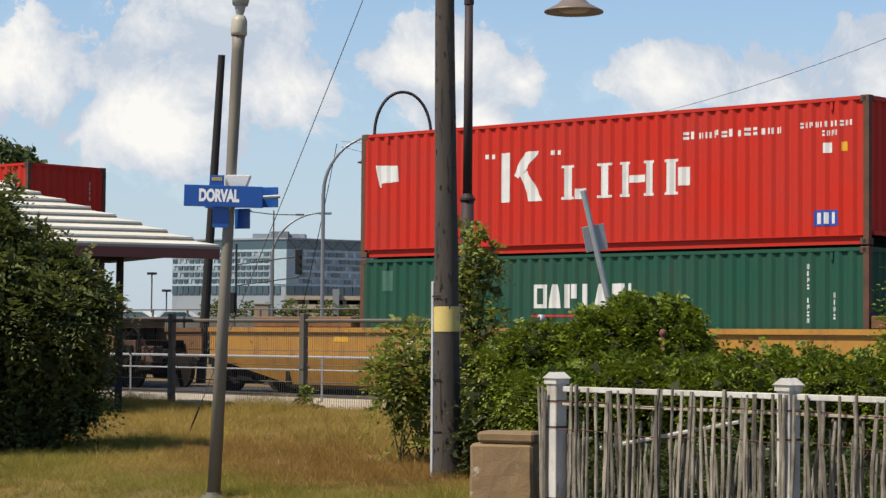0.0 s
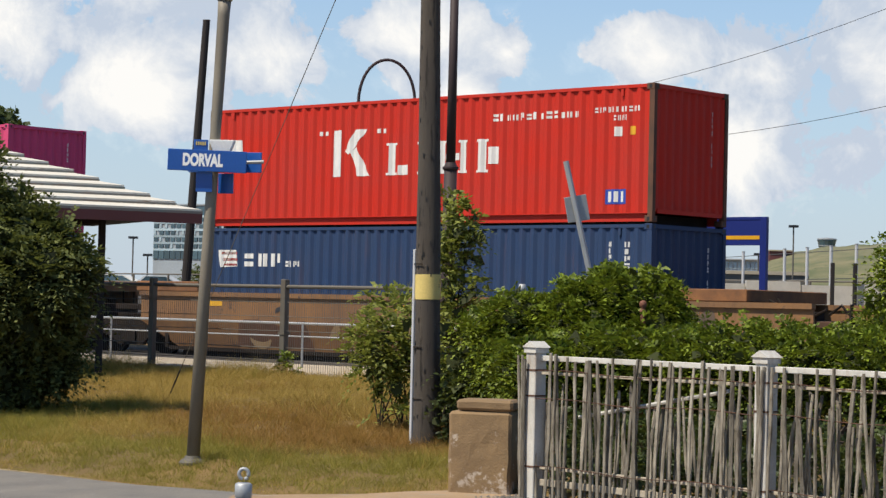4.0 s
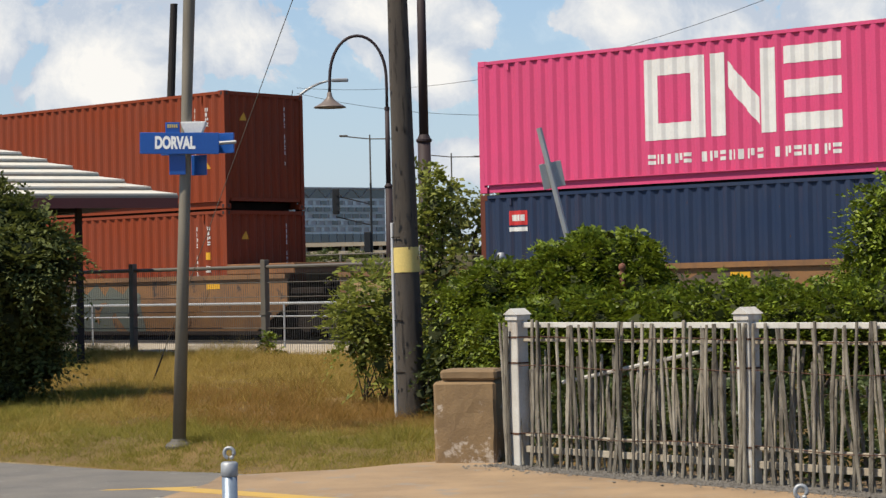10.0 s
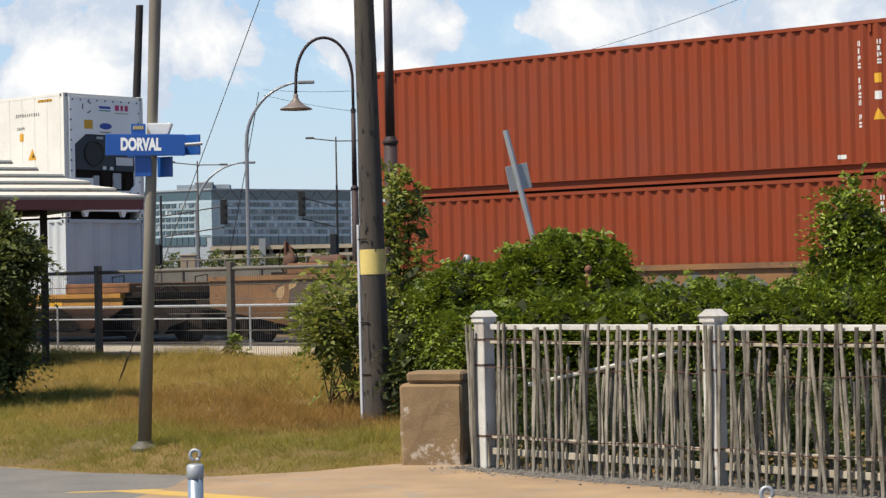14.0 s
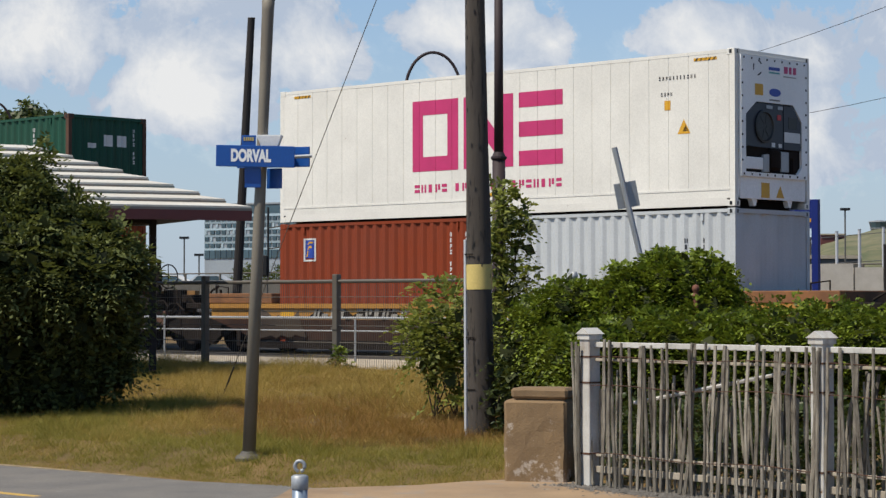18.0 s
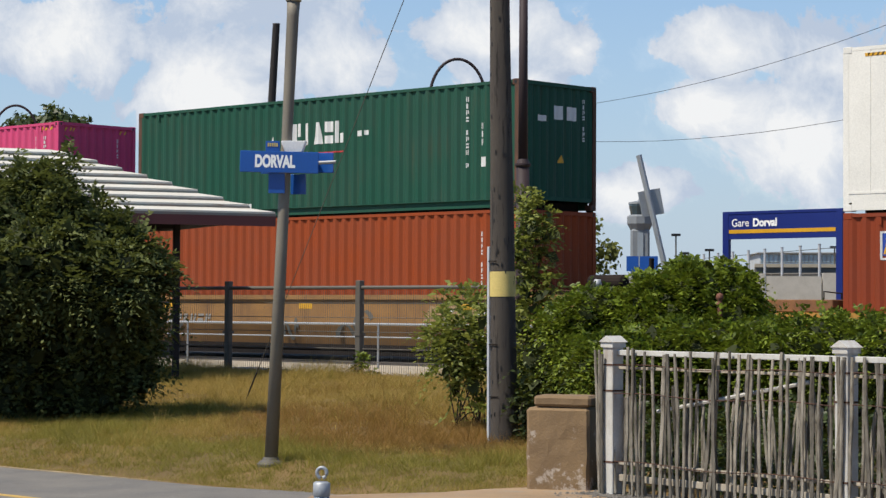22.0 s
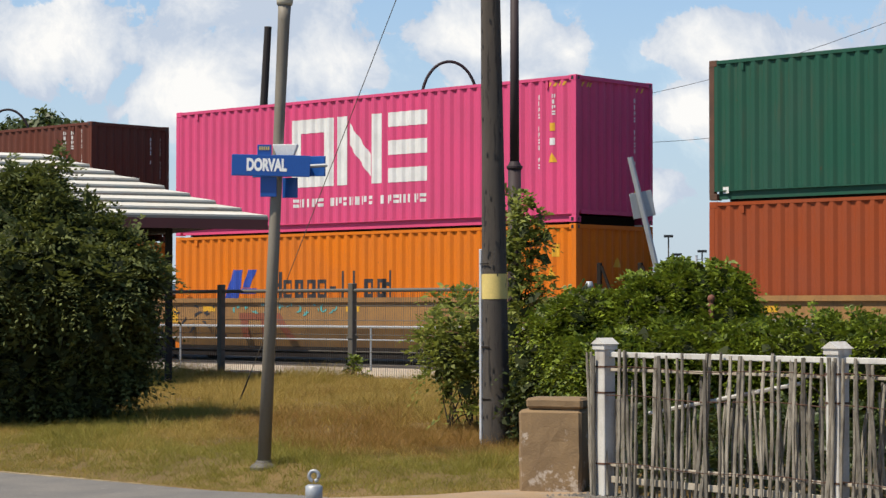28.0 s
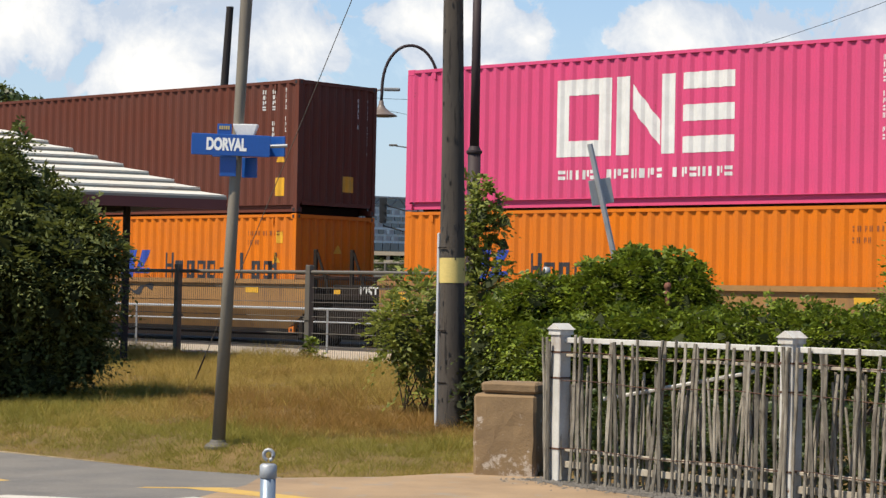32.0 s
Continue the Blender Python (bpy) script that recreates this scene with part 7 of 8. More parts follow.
bush("hedge", "thick bright green vine mound behind the stick fence", "hedge", (1.2, 21.4, 0.05),
     [((1.34, 21.5, 1.34), (0.50, 0.6, 0.64), 3.0), ((0.86, 21.6, 1.14), (0.50, 0.6, 0.62), 2.6), ((1.72, 21.4, 1.32), (0.28, 0.5, 0.60), 1.9), ((0.36, 21.8, 1.10), (0.38, 0.5, 0.50), 1.6), ((1.12, 21.5, 1.36), (0.62, 0.55, 0.58), 3.0), ((1.55, 21.4, 1.36), (0.42, 0.5, 0.60), 2.0),
      ((1.38, 21.4, 1.78), (0.30, 0.4, 0.20), 0.6), ((0.36, 21.6, 1.52), (0.34, 0.4, 0.22), 0.6), ((0.04, 21.8, 1.38), (0.24, 0.4, 0.20), 0.35),
      ((0.60, 20.75, 1.08), (0.50, 0.5, 0.24), 1.2), ((1.25, 20.7, 1.15), (0.6, 0.5, 0.26), 1.5), ((1.85, 20.6, 1.12), (0.45, 0.5, 0.26), 1.2)] + [((-0.2 + 0.55 * k, 22.5 - 0.1 * k, 0.55), (0.4, 0.4, 0.55), 0.8) for k in range(2, 5)],
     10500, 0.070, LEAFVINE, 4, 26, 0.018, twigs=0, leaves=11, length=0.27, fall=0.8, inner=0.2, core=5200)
# These vines take the dark leaf so the gap beside the pole looks shaded.
bush("hedge", "green vines coloured dark as shade, between pole and mound", "hedge", (-0.2, 22.6, 0.05),
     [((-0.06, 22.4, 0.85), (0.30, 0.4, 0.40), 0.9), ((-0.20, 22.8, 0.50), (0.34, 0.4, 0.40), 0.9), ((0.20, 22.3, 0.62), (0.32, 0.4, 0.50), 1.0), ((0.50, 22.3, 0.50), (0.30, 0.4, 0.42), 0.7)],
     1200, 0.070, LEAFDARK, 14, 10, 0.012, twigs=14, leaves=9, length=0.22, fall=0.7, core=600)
bush("hedge", "low green vines and shrubs along the stick fence", "hedge", (3.0, 19.6, 0.05),
     [((2.15 + 0.42 * k, 20.4 - 0.12 * k, 1.11 + 0.03 * (k % 2)), (0.40, 0.6, 0.30), 1.6) for k in range(6)] + [((2.3 + 0.5 * k, 21.5 - 0.1 * k, 0.62), (0.4, 0.4, 0.6), 0.8) for k in range(6)] + [((4.6, 19.9, 0.85), (0.5, 0.5, 0.65), 1.6)],
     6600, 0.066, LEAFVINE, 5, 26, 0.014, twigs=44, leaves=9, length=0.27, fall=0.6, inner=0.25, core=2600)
# Undergrowth added in dark leaves to put shade behind the sticks.
bush("undergrowth", "tangled undergrowth coloured dark as shade behind the fence", "undergrowth", (1.8, 19.0, 0.0),
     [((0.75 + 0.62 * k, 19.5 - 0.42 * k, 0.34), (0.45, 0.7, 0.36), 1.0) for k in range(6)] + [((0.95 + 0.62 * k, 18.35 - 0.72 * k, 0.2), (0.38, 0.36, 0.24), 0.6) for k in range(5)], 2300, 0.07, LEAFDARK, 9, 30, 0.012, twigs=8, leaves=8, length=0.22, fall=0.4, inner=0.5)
bush("bush", "tall green shrub with arching shoots behind the fence", "bush", (4.15, 20.8, 0.05),
     [((4.15, 20.9, 1.40), (0.45, 0.5, 0.80), 3), ((4.55, 20.6, 1.3), (0.5, 0.5, 0.9), 2.4), ((3.88, 20.8, 1.0), (0.28, 0.4, 0.5), 1.2), ((4.05, 20.7, 2.10), (0.20, 0.25, 0.26), 0.4)],
     3000, 0.068, LEAFVINE, 6, 16, 0.016, twigs=30, leaves=9, length=0.28, core=1100)
bush("weed", "small green weed at the foot of a fence post", "weed", (-3.25, 35.0, 0.36), [((-3.25, 34.9, 0.60), (0.09, 0.10, 0.20), 1), ((-3.15, 34.9, 0.44), (0.22, 0.12, 0.06), 0.4)], 60, 0.08, LEAFVINE, 8, 6, 0.006, leaves=7, length=0.14)


def grass():
    """Tufts of dry grass over the bank, greener near the path."""
    rng = np.random.default_rng(9)
    n = 900000
    s = rng.uniform(-36, -7.5, n)
    u = 13.34 + 11.6 * rng.random(n) ** 1.35
    keep = ~((s > -12.4) & (u < 14.25)) & ~((s > -13.2) & (u < 17.2) & (u - 14.2 > -1.2 * (s + 12.3))) & (s < -5.0)
    tuft = np.sin(s * 3.1 + u * 1.7) * np.sin(u * 2.3 - s * 1.1) + 0.6 * np.sin(s * 7.3) * np.sin(u * 6.1)
    rough = np.sin(s * 5.3 + 2.1 * np.sin(u * 2.9)) * np.sin(u * 6.7 + 1.7 * np.sin(s * 3.3)) + 0.5 * np.sin(s * 11.3 + u * 4.1) * np.sin(u * 12.7 - s * 5.2)
    keep &= rng.random(n) < 0.66 + 0.20 * tuft + 0.30 * rough
    s, u, tuft = s[keep], u[keep], tuft[keep]
    n = len(s)
    z = np.array([ground_height(a, b) for a, b in zip(s, u)])
    x = ALONG.x * s + ACROSS.x * u
    y = ALONG.y * s + ACROSS.y * u
    near = np.clip((u - 13.3) / 1.2, 0, 1)
    h = (0.024 + 0.046 * near) * rng.uniform(0.4, 1.5, n) * (1 + 0.35 * tuft)
    sway = 1.9 * np.sin(s * 1.7 + u * 0.9) + 1.3 * np.sin(u * 3.3 - s * 2.1)
    lean = rng.normal(size=(n, 2)) * 0.95 + np.stack([0.35 * np.cos(sway), 0.25 * np.sin(sway)], 1)
    w = rng.uniform(0.0012, 0.0028, n)
    ang = rng.uniform(0, math.pi, n)
    dx, dy = np.cos(ang) * w, np.sin(ang) * w
    tip = np.stack([x + lean[:, 0] * h, y + lean[:, 1] * h, z + h], 1)
    side = np.stack([dx, dy, 0 * dx], 1)
    foot = np.stack([x, y, z - 0.01], 1)
    v = np.stack([foot - side, foot + side, tip], 1)
    # clumps of longer arching blades
    m, each = 15000, 20
    cs, cu = rng.uniform(-34, -8.5, m), 13.55 + 11.2 * rng.random(m) ** 1.1
    ok = ~((cs > -13.4) & (cu < 17.4))
    cs, cu = cs[ok], cu[ok]
    m = len(cs)
    big = rng.uniform(0.05, 0.22, m) * np.where(cu > 22.3, 1.45, 1.0) * np.clip((cu - 13.0) / 2.2, 0.3, 1.0) * (0.8 + 0.4 * np.sin(cs * 1.9 + 2 * np.sin(cu * 1.3)))
    s2, u2 = np.repeat(cs, each) + rng.normal(size=m * each) * 0.035, np.repeat(cu, each) + rng.normal(size=m * each) * 0.035
    z2 = np.repeat(np.array([ground_height(a, b) for a, b in zip(cs, cu)]), each)
    h2 = np.repeat(big, each) * rng.uniform(0.5, 1.2, m * each)
    lean2 = rng.normal(size=(m * each, 2)) * 0.65 + np.repeat(rng.normal(size=(m, 2)) * 0.45, each, axis=0)
    x2, y2 = ALONG.x * s2 + ACROSS.x * u2, ALONG.y * s2 + ACROSS.y * u2
    w2 = rng.uniform(0.002, 0.004, m * each)
    a2 = rng.uniform(0, math.pi, m * each)
    side2 = np.stack([np.cos(a2) * w2, np.sin(a2) * w2, 0 * w2], 1)
    foot2 = np.stack([x2, y2, z2 - 0.01], 1)
    tip2 = np.stack([x2 + lean2[:, 0] * h2, y2 + lean2[:, 1] * h2, z2 + h2], 1)
    v = np.concatenate([v, np.stack([foot2 - side2, foot2 + side2, tip2], 1)])
    s, u, x, n = np.concatenate([s, s2]), np.concatenate([u, u2]), np.concatenate([x, x2]), n + m * each
    patch = np.sin(s * 0.55 + 1.0) * np.sin(u * 0.8 + 0.4) + 0.35 * np.sin(s * 1.9 + u)
    green = (patch + 1.1 * np.exp(-((u - 14.6) / 1.5) ** 2) + rng.normal(size=n) * 0.30 + 0.3 * np.sin(s * 4.3 + u * 2.1) * np.sin(u * 5.1 - s)) > 0.70
    rust = ((1.5 * np.exp(-((x + 1.4) / 2.2) ** 2 - ((u - 17.0) / 2.4) ** 2) + 0.5 * np.exp(-((x + 5.0) / 1.6) ** 2 - ((u - 17.5) / 1.6) ** 2) + 0.45 * np.sin(s * 1.3 + 2) * np.sin(u * 1.1) + 0.25 * np.sin(s * 3.7) * np.sin(u * 2.9)) > rng.uniform(0.24, 1.05, n)) & ~green
    for name, pick, mat, label in (("grass_dry", ~green & ~rust, GRASS, "dry straw-coloured grass on the bank"), ("grass_green", green, GRASSGREEN, "greener grass tufts beside the path"),
                                   ("weeds_brown", rust, GRASSBROWN, "rust-brown withered weeds in the grass")):
        vv = v[pick].reshape(-1, 3)
        f = np.arange(len(vv)).reshape(-1, 3)
        thing(name, label, "grass", kind="stuff", mesh=soup(name, vv, f, mat))
    # taller seeded stalks under the bush and along the wire fence
    n = 1500
    s = rng.uniform(-36, -14, n)
    u = np.where(rng.random(n) < 0.5, rng.uniform(17.0, 21.5, n), rng.uniform(23.3, 24.9, n))
    x = ALONG.x * s + ACROSS.x * u
    y = ALONG.y * s + ACROSS.y * u
    z = np.array([rise(b) for b in u])
    h = rng.uniform(0.06, 0.17, n)
    lean = rng.normal(size=(n, 2)) * 0.28
    foot = np.stack([x, y, z], 1)
    tip = np.stack([x + lean[:, 0] * h, y + lean[:, 1] * h, z + h], 1)
    side = np.stack([np.full(n, 0.002), np.zeros(n), np.zeros(n)], 1)
    m = foot * 0.2 + tip * 0.8
    v = np.stack([foot - side, foot + side, m + side * 2.2, tip, m - side * 2.2], 1).reshape(-1, 3)
    thing("grass_stalks", "tall dry seeded grass stalks", "grass", kind="stuff", mesh=soup("grass_stalks", v, np.arange(len(v)).reshape(-1, 5), GRASS))


grass()

# small turned finial that stands up out of the vines
fin = thing("finial_post", "red-brown turned finial on a hidden post", "post", Matrix.Translation(sight(0.0733, 0, 20.9) - Vector((0, 0, EYE[2]))))
part("shaft", bar(((0, 0, 0), (0, 0, 1.58)), 0.028, 10), TERRACOTTA, fin)
bm = spin(((0.020, 1.57), (0.036, 1.585), (0.038, 1.60), (0.024, 1.612), (0.020, 1.63), (0.034, 1.645), (0.038, 1.668), (0.028, 1.695), (0.006, 1.705)), 16)
part("knob", bm, TERRACOTTA, fin, smooth=True)
q = sight(0.0169, 0.0122, 22.4)
vent = thing("vent_pipe", "pale grey capped pipe rising out of the hedge", "pipe", Matrix.Translation((q.x, q.y, 0.0)))
part("shaft", bar(((0, 0, 0), (0, 0, q.z - 0.04)), 0.028, 10), GREYSTEEL, vent)
part("cap", bar(((0, 0, q.z - 0.05), (0, 0, q.z - 0.02), (0, 0, q.z + 0.03)), (0.040, 0.045, 0.032), 12), STEEL, vent, smooth=True)
# strip of loose gravel along the fence's foot
d = (FENCE1 - FENCE0).normalized()
w = Vector((d.y, -d.x, 0))
edge = [FENCE0 - d * 0.25 + w * 0.16, FENCE0 + d * 1.6 + w * 0.34, FENCE0 + d * 3.4 + w * 0.26, FENCE0 + d * 7.8 + w * 0.30, FENCE0 + d * 7.8 - w * 0.25, FENCE0 - d * 0.25 - w * 0.25]
slab("trim_gravel", [(p.x, p.y) for p in edge], -0.02, 0.006, GRAVEL, "strip of loose grey gravel at the fence foot", "gravel", su=False)
rng = np.random.default_rng(77)
n = 2600
t, k = rng.uniform(-0.3, 6.5, n), rng.normal(0.12, 0.14, n)
c = np.stack([FENCE0.x + d.x * t + w.x * k, FENCE0.y + d.y * t + w.y * k, np.full(n, 0.008)], 1)
r = rng.uniform(0.006, 0.016, n)[:, None, None]
shape = np.array([(1, 0, 0), (0, 1, 0), (-1, 0, 0), (0, -1, 0), (0.1, 0.1, 0.8)])[None] * r + rng.normal(size=(n, 5, 3)) * r * 0.2
v = (c[:, None, :] + shape).reshape(-1, 3)
f = (np.arange(n)[:, None, None] * 5 + np.array([(0, 1, 4), (1, 2, 4), (2, 3, 4), (3, 0, 4)])[None]).reshape(-1, 3)
thing("pebbles", "loose grey pebbles scattered at the fence foot", "gravel", kind="stuff", mesh=soup("pebbles", v, f, GRAVEL))


# ---------------------------------------------------------------- behind the freight line
def station_sign():
    y = 47.0
    l = sight(0.0754, 0, y)
    w = 3.06
    base = thing("station_sign", "deep blue station sign on two posts with a yellow stripe", "sign", pose(l.x, y, 0.75, 0, 0, -TURN))
    top = EYE[2] + 0.0450 * y - 0.75
    for x in (0.0, w - 0.16):
        part("post", bx(x, x + 0.16, -0.05, 0.05, 0, top, bevel=0.006), NAVYSIGN, base)
    band = part("board", bx(0.16, w - 0.16, -0.04, 0.04, top - 0.60, top - 0.06), NAVYSIGN, base)
    part("top_bar", bx(0.16, w - 0.16, -0.05, 0.05, top - 0.06, top), NAVYSIGN, base)
    part("stripe", bx(0.17, w - 0.17, -0.046, -0.04, top - 0.475, top - 0.395), YELLOWMARK, band, "yellow stripe")
    writing("lettering", "Gare", 0.235, SIGNWHITE, band, pose(0.47, -0.044, top - 0.255, 90, 0, 0), "white thin lettering", 0.002, 0.001, 0.96)
    writing("lettering", "Dorval", 0.235, SIGNWHITE, band, pose(1.11, -0.044, top - 0.255, 90, 0, 0), "white bold lettering", 0.002, 0.010, 0.96)


station_sign()


def dark_pole():
    foot = sight(-0.1415, 0, 56.0)
    foot.z = 0.4
    tip = sight(-0.1336, 0.1327, 56.0)
    base = thing("utility_pole", "dark creosoted wooden pole behind the freight line", "utility pole", Matrix.Translation(foot))
    part("shaft", bar(((0, 0, 0), tip - foot), (0.13, 0.095), 12), DARKWOOD, base)
    b = (tip - foot)
    part("cap", bar((b, b + Vector((0.0, 0, 0.02))), 0.10, 12), GREYSTEEL, base)


dark_pole()


def wire(a, b, sag, name="overhead_wire", r=0.009):
    pts = [a.lerp(b, k) - Vector((0, 0, sag * 4 * k * (1 - k))) for k in np.linspace(0, 1, 24)]
    return thing(name, "thin dark overhead wire against the sky", "cable", group="overhead wires", mesh=mesh_of(bar(pts, r, 5), name, UNDER))


far = sight(0.30, 0, 72)
mast = thing("utility_pole", "tall grey wooden pole carrying overhead wires", "utility pole", Matrix.Translation((far.x, far.y, 0.3)))
part("shaft", bar(((0, 0, 0), (0, 0, 16.5)), (0.17, 0.11), 10), POLEWOOD, mast)
wire(sight(-0.0770, 0.0925, 115), sight(0.30, 0.200, 72), 2.6, r=0.011)
wire(sight(-0.0770, 0.0900, 115), sight(0.30, 0.135, 72), 2.6, r=0.011)
wire(sight(-0.0790, 0.0915, 115), sight(-0.097, 0.003, 115), 0.3, r=0.022)


def street_lamp(a, e, y, arms=2, reach=0.0122, base_z=1.9):
    """A slim grey road lamp with one or two arms."""
    top = sight(a, e, y)
    foot = Vector((top.x, top.y, base_z))
    base = thing("street_lamp", "slim grey twin-arm road lamp in the distance", "street lamp", Matrix.Translation(foot), "road lamps")
    h = top.z - foot.z
    part("pole", bar(((0, 0, 0), (0, 0, h)), (0.075, 0.045), 8), GREYSTEEL, base)
    for k in ((-1, 1) if arms == 2 else (1,)):
        arm = part("arm", bar(((0, 0, h - 0.24), (k * reach * y, 0, h - 0.16 - 0.10 * k)), 0.035, 6), GREYSTEEL, base)
        part("head", bx(k * reach * y - 0.24, k * reach * y + 0.24, -0.12, 0.12, h - 0.20 - 0.10 * k, h - 0.09 - 0.10 * k, bevel=0.02), GREYSTEEL, arm)
    return base


for a, e, y in ((-0.1082, 0.0599, 130), (-0.0435, 0.0699, 122), (-0.0057, 0.0604, 140), (0.210, 0.052, 150)):
    street_lamp(a, e, y)


def curved_lamp(a0, e0, a1, e1, y):
    foot, tip = sight(a0, 0.0, y), sight(a1, e1, y)
    foot.z = 1.9
    base = thing("street_lamp", "tall grey road lamp with a long curved arm", "street lamp", Matrix.Translation(foot), "curved road lamps")
    d = tip - foot
    h = e0 * y + EYE[2] - foot.z
    pts = [(0, 0, 0), (0, 0, h * 0.72)] + [(d.x * (1 - math.cos(q)) * 0.92, 0, h * 0.72 + (d.z - h * 0.72) * math.sin(q)) for q in np.linspace(0.15, 1.5, 12)] + [(d.x, 0, d.z)]
    part("pole", bar(pts, [0.112] * 2 + list(np.linspace(0.10, 0.055, 12)) + [0.055], 8), LAMPGREY, base)
    part("head", bx(d.x - 0.55, d.x + 0.35, -0.15, 0.15, d.z - 0.10, d.z + 0.08, bevel=0.05), LAMPGREY, base)


curved_lamp(-0.0851, 0.0929, -0.0560, 0.0957, 115)
curved_lamp(-0.1090, 0.050, -0.0835, 0.0588, 150)


def traffic_light(a, e, y, pole_a):
    head = sight(a, e, y)
    foot = sight(pole_a, 0, y)
    foot.z = 1.9
    base = thing("traffic_light", "black traffic signal hung from a mast arm", "traffic light", Matrix.Translation(foot), "traffic signals")
    d = head - foot
    part("mast", bar(((0, 0, 0), (0, 0, d.z + 0.9)), 0.065, 8), SIGNALBLACK, base)
    part("control_box", bx(-0.42, -0.06, -0.15, 0.15, d.z - 2.9, d.z - 1.75, bevel=0.04), SIGNALBLACK, base)
    for k in (0.25, -0.9):
        part("mast_arm", bar(((0, 0, d.z + k - 0.5), (d.x, 0, d.z + k)), 0.035, 6), SIGNALBLACK, base)
    box_ = part("signal_head", bx(d.x - 0.2, d.x + 0.2, -0.15, 0.15, d.z - 0.75, d.z + 0.65, bevel=0.04), SIGNALBLACK, base)
    for k in (-0.42, 0.0, 0.42):
        part("visor", bar(((d.x + 0.08, -0.30, d.z - 0.05 + k), (d.x + 0.08, -0.14, d.z - 0.05 + k)), 0.13, 10), SIGNALBLACK, box_)


traffic_light(-0.0962, 0.0365, 118, -0.1255)
traffic_light(-0.0598, 0.0396, 118, -0.0435)


def far_road():
    """The raised road behind the station with its parapet."""
    slab("road", ((-220, 80), (260, 80), (260, 150), (-220, 150)), 0.3, 1.9, TARMAC, "raised grey road behind the station", "road")
    base = thing("parapet", "pale concrete road parapet with steel rail", "parapet", Matrix.Translation(plan(0, 80.3, 1.9)) @ pose(0, 0, 0, 0, 0, -TURN))
    for i in range(70):
        part("panel", bx(-200 + 6 * i, -194.15 + 6 * i, -0.15, 0.15, 0, 0.85, bevel=0.03), DULLCONCRETE, base)
    part("rail", bar(((-200, 0, 1.25), (215, 0, 1.25)), 0.04, 6), GREYSTEEL, base)
    for i in range(140):
        part("rail_post", bx(-200 + 3 * i, -199.9 + 3 * i, -0.04, 0.04, 0.85, 1.25), GREYSTEEL, base)


far_road()


def office_building(corner, base_z):
    """A corner block: one wing of long window bands, one of offset panes, a glazed corner and a strutted top storey."""
    low, row, rows, top = 3.4, 2.2, 5, 3.5
    height = low + row * rows + top
    base = thing("office_building", "distant blue-grey glass office block with offset panes", "building", Matrix.Translation((corner.x, corner.y, base_z)))
    rng = random.Random(7)
    for turn, x0, x1, offset in ((35, 0.0, 53.4, True), (-25, -44.0, 0.0, False)):
        m = pose(0, 0, 0, 0, 0, turn)

        def put(name, bm, mat, label="", m=m):
            bm.transform(m)
            return part(name, bm, mat, base, label)

        back = 16.0
        put("wall", bx(x0, x1, 0.3, back, -17, height), FACADE)
        put("roof", bx(x0 - 0.3, x1 + 0.3, -0.1, back + 0.3, height, height + 0.5), FACADE, "flat grey roof edge")
        unit = 3.1 if offset else 2.2
        cols = int((x1 - x0) / unit)
        wide = mesh_of(bx(0, unit * 0.72, 0.0, 0.25, 0, row * 0.58), "window", GLASSBLUE)
        small = mesh_of(bx(0, unit * 0.36, 0.02, 0.26, 0, row * 0.58), "window", GLASSPALE)
        tall = mesh_of(bx(0, unit * 0.88, 0.0, 0.25, 0, low * 0.80), "window", GLASSBLUE)
        for j in range(rows + 1):
            z = low + row * j
            put("spandrel", bx(x0, x1, 0.12, 0.3, z - row * 0.20, z + row * 0.14), GLASSPALE)
        for j in range(-1, rows):
            for i in range(cols):
                if j < 0:
                    x, z, shape = x0 + i * unit + 0.06 * unit, 0.25, tall
                else:
                    shift = 0.5 * unit if offset and j % 2 else 0.1 * unit
                    x, z = x0 + i * unit + shift, low + row * j + row * 0.20
                    shape = small if rng.random() < (0.45 if offset else 0.12) else wide
                if x + unit > x1:
                    continue
                ob = new("window", shape)
                ob.parent = base
                ob.matrix_local = m @ Matrix.Translation((x, 0, z))
        z = low + row * rows
        put("top_glazing", bx(x0, x1, 0.2, 0.32, z + 0.5, height - 0.3), GLASSBLUE, "recessed dark glazing of the top storey")
        if offset:
            x = 1.0
            while x < x1 - 7:
                for a, b in ((x, x + 3.0), (x + 6.0, x + 3.0)):
                    put("strut", bar(((a, 0.05, height - 0.1), (b, 0.05, z + 0.5)), 0.16, 6), TOWERGREY)
                x += 6.6
        bay = bx(0.0, 4.6, -0.06, 0.28, low, low + row * rows - 0.3) if offset else bx(-5.2, 0.0, -0.06, 0.28, low, low + row * rows - 0.3)
        put("corner_glazing", bay, GLASSPALE, "paler glazed corner bay")
    part("plant_room", bx(-12, 5, 8, 16, height + 0.5, height + 2.1), FACADE, base)
    part("roof_duct", bx(-6, 0, 6, 9, height + 0.5, height + 2.9, bevel=0.2), TOWERGREY, base)


office_building(sight(-0.102, 0, 690), 15.6)


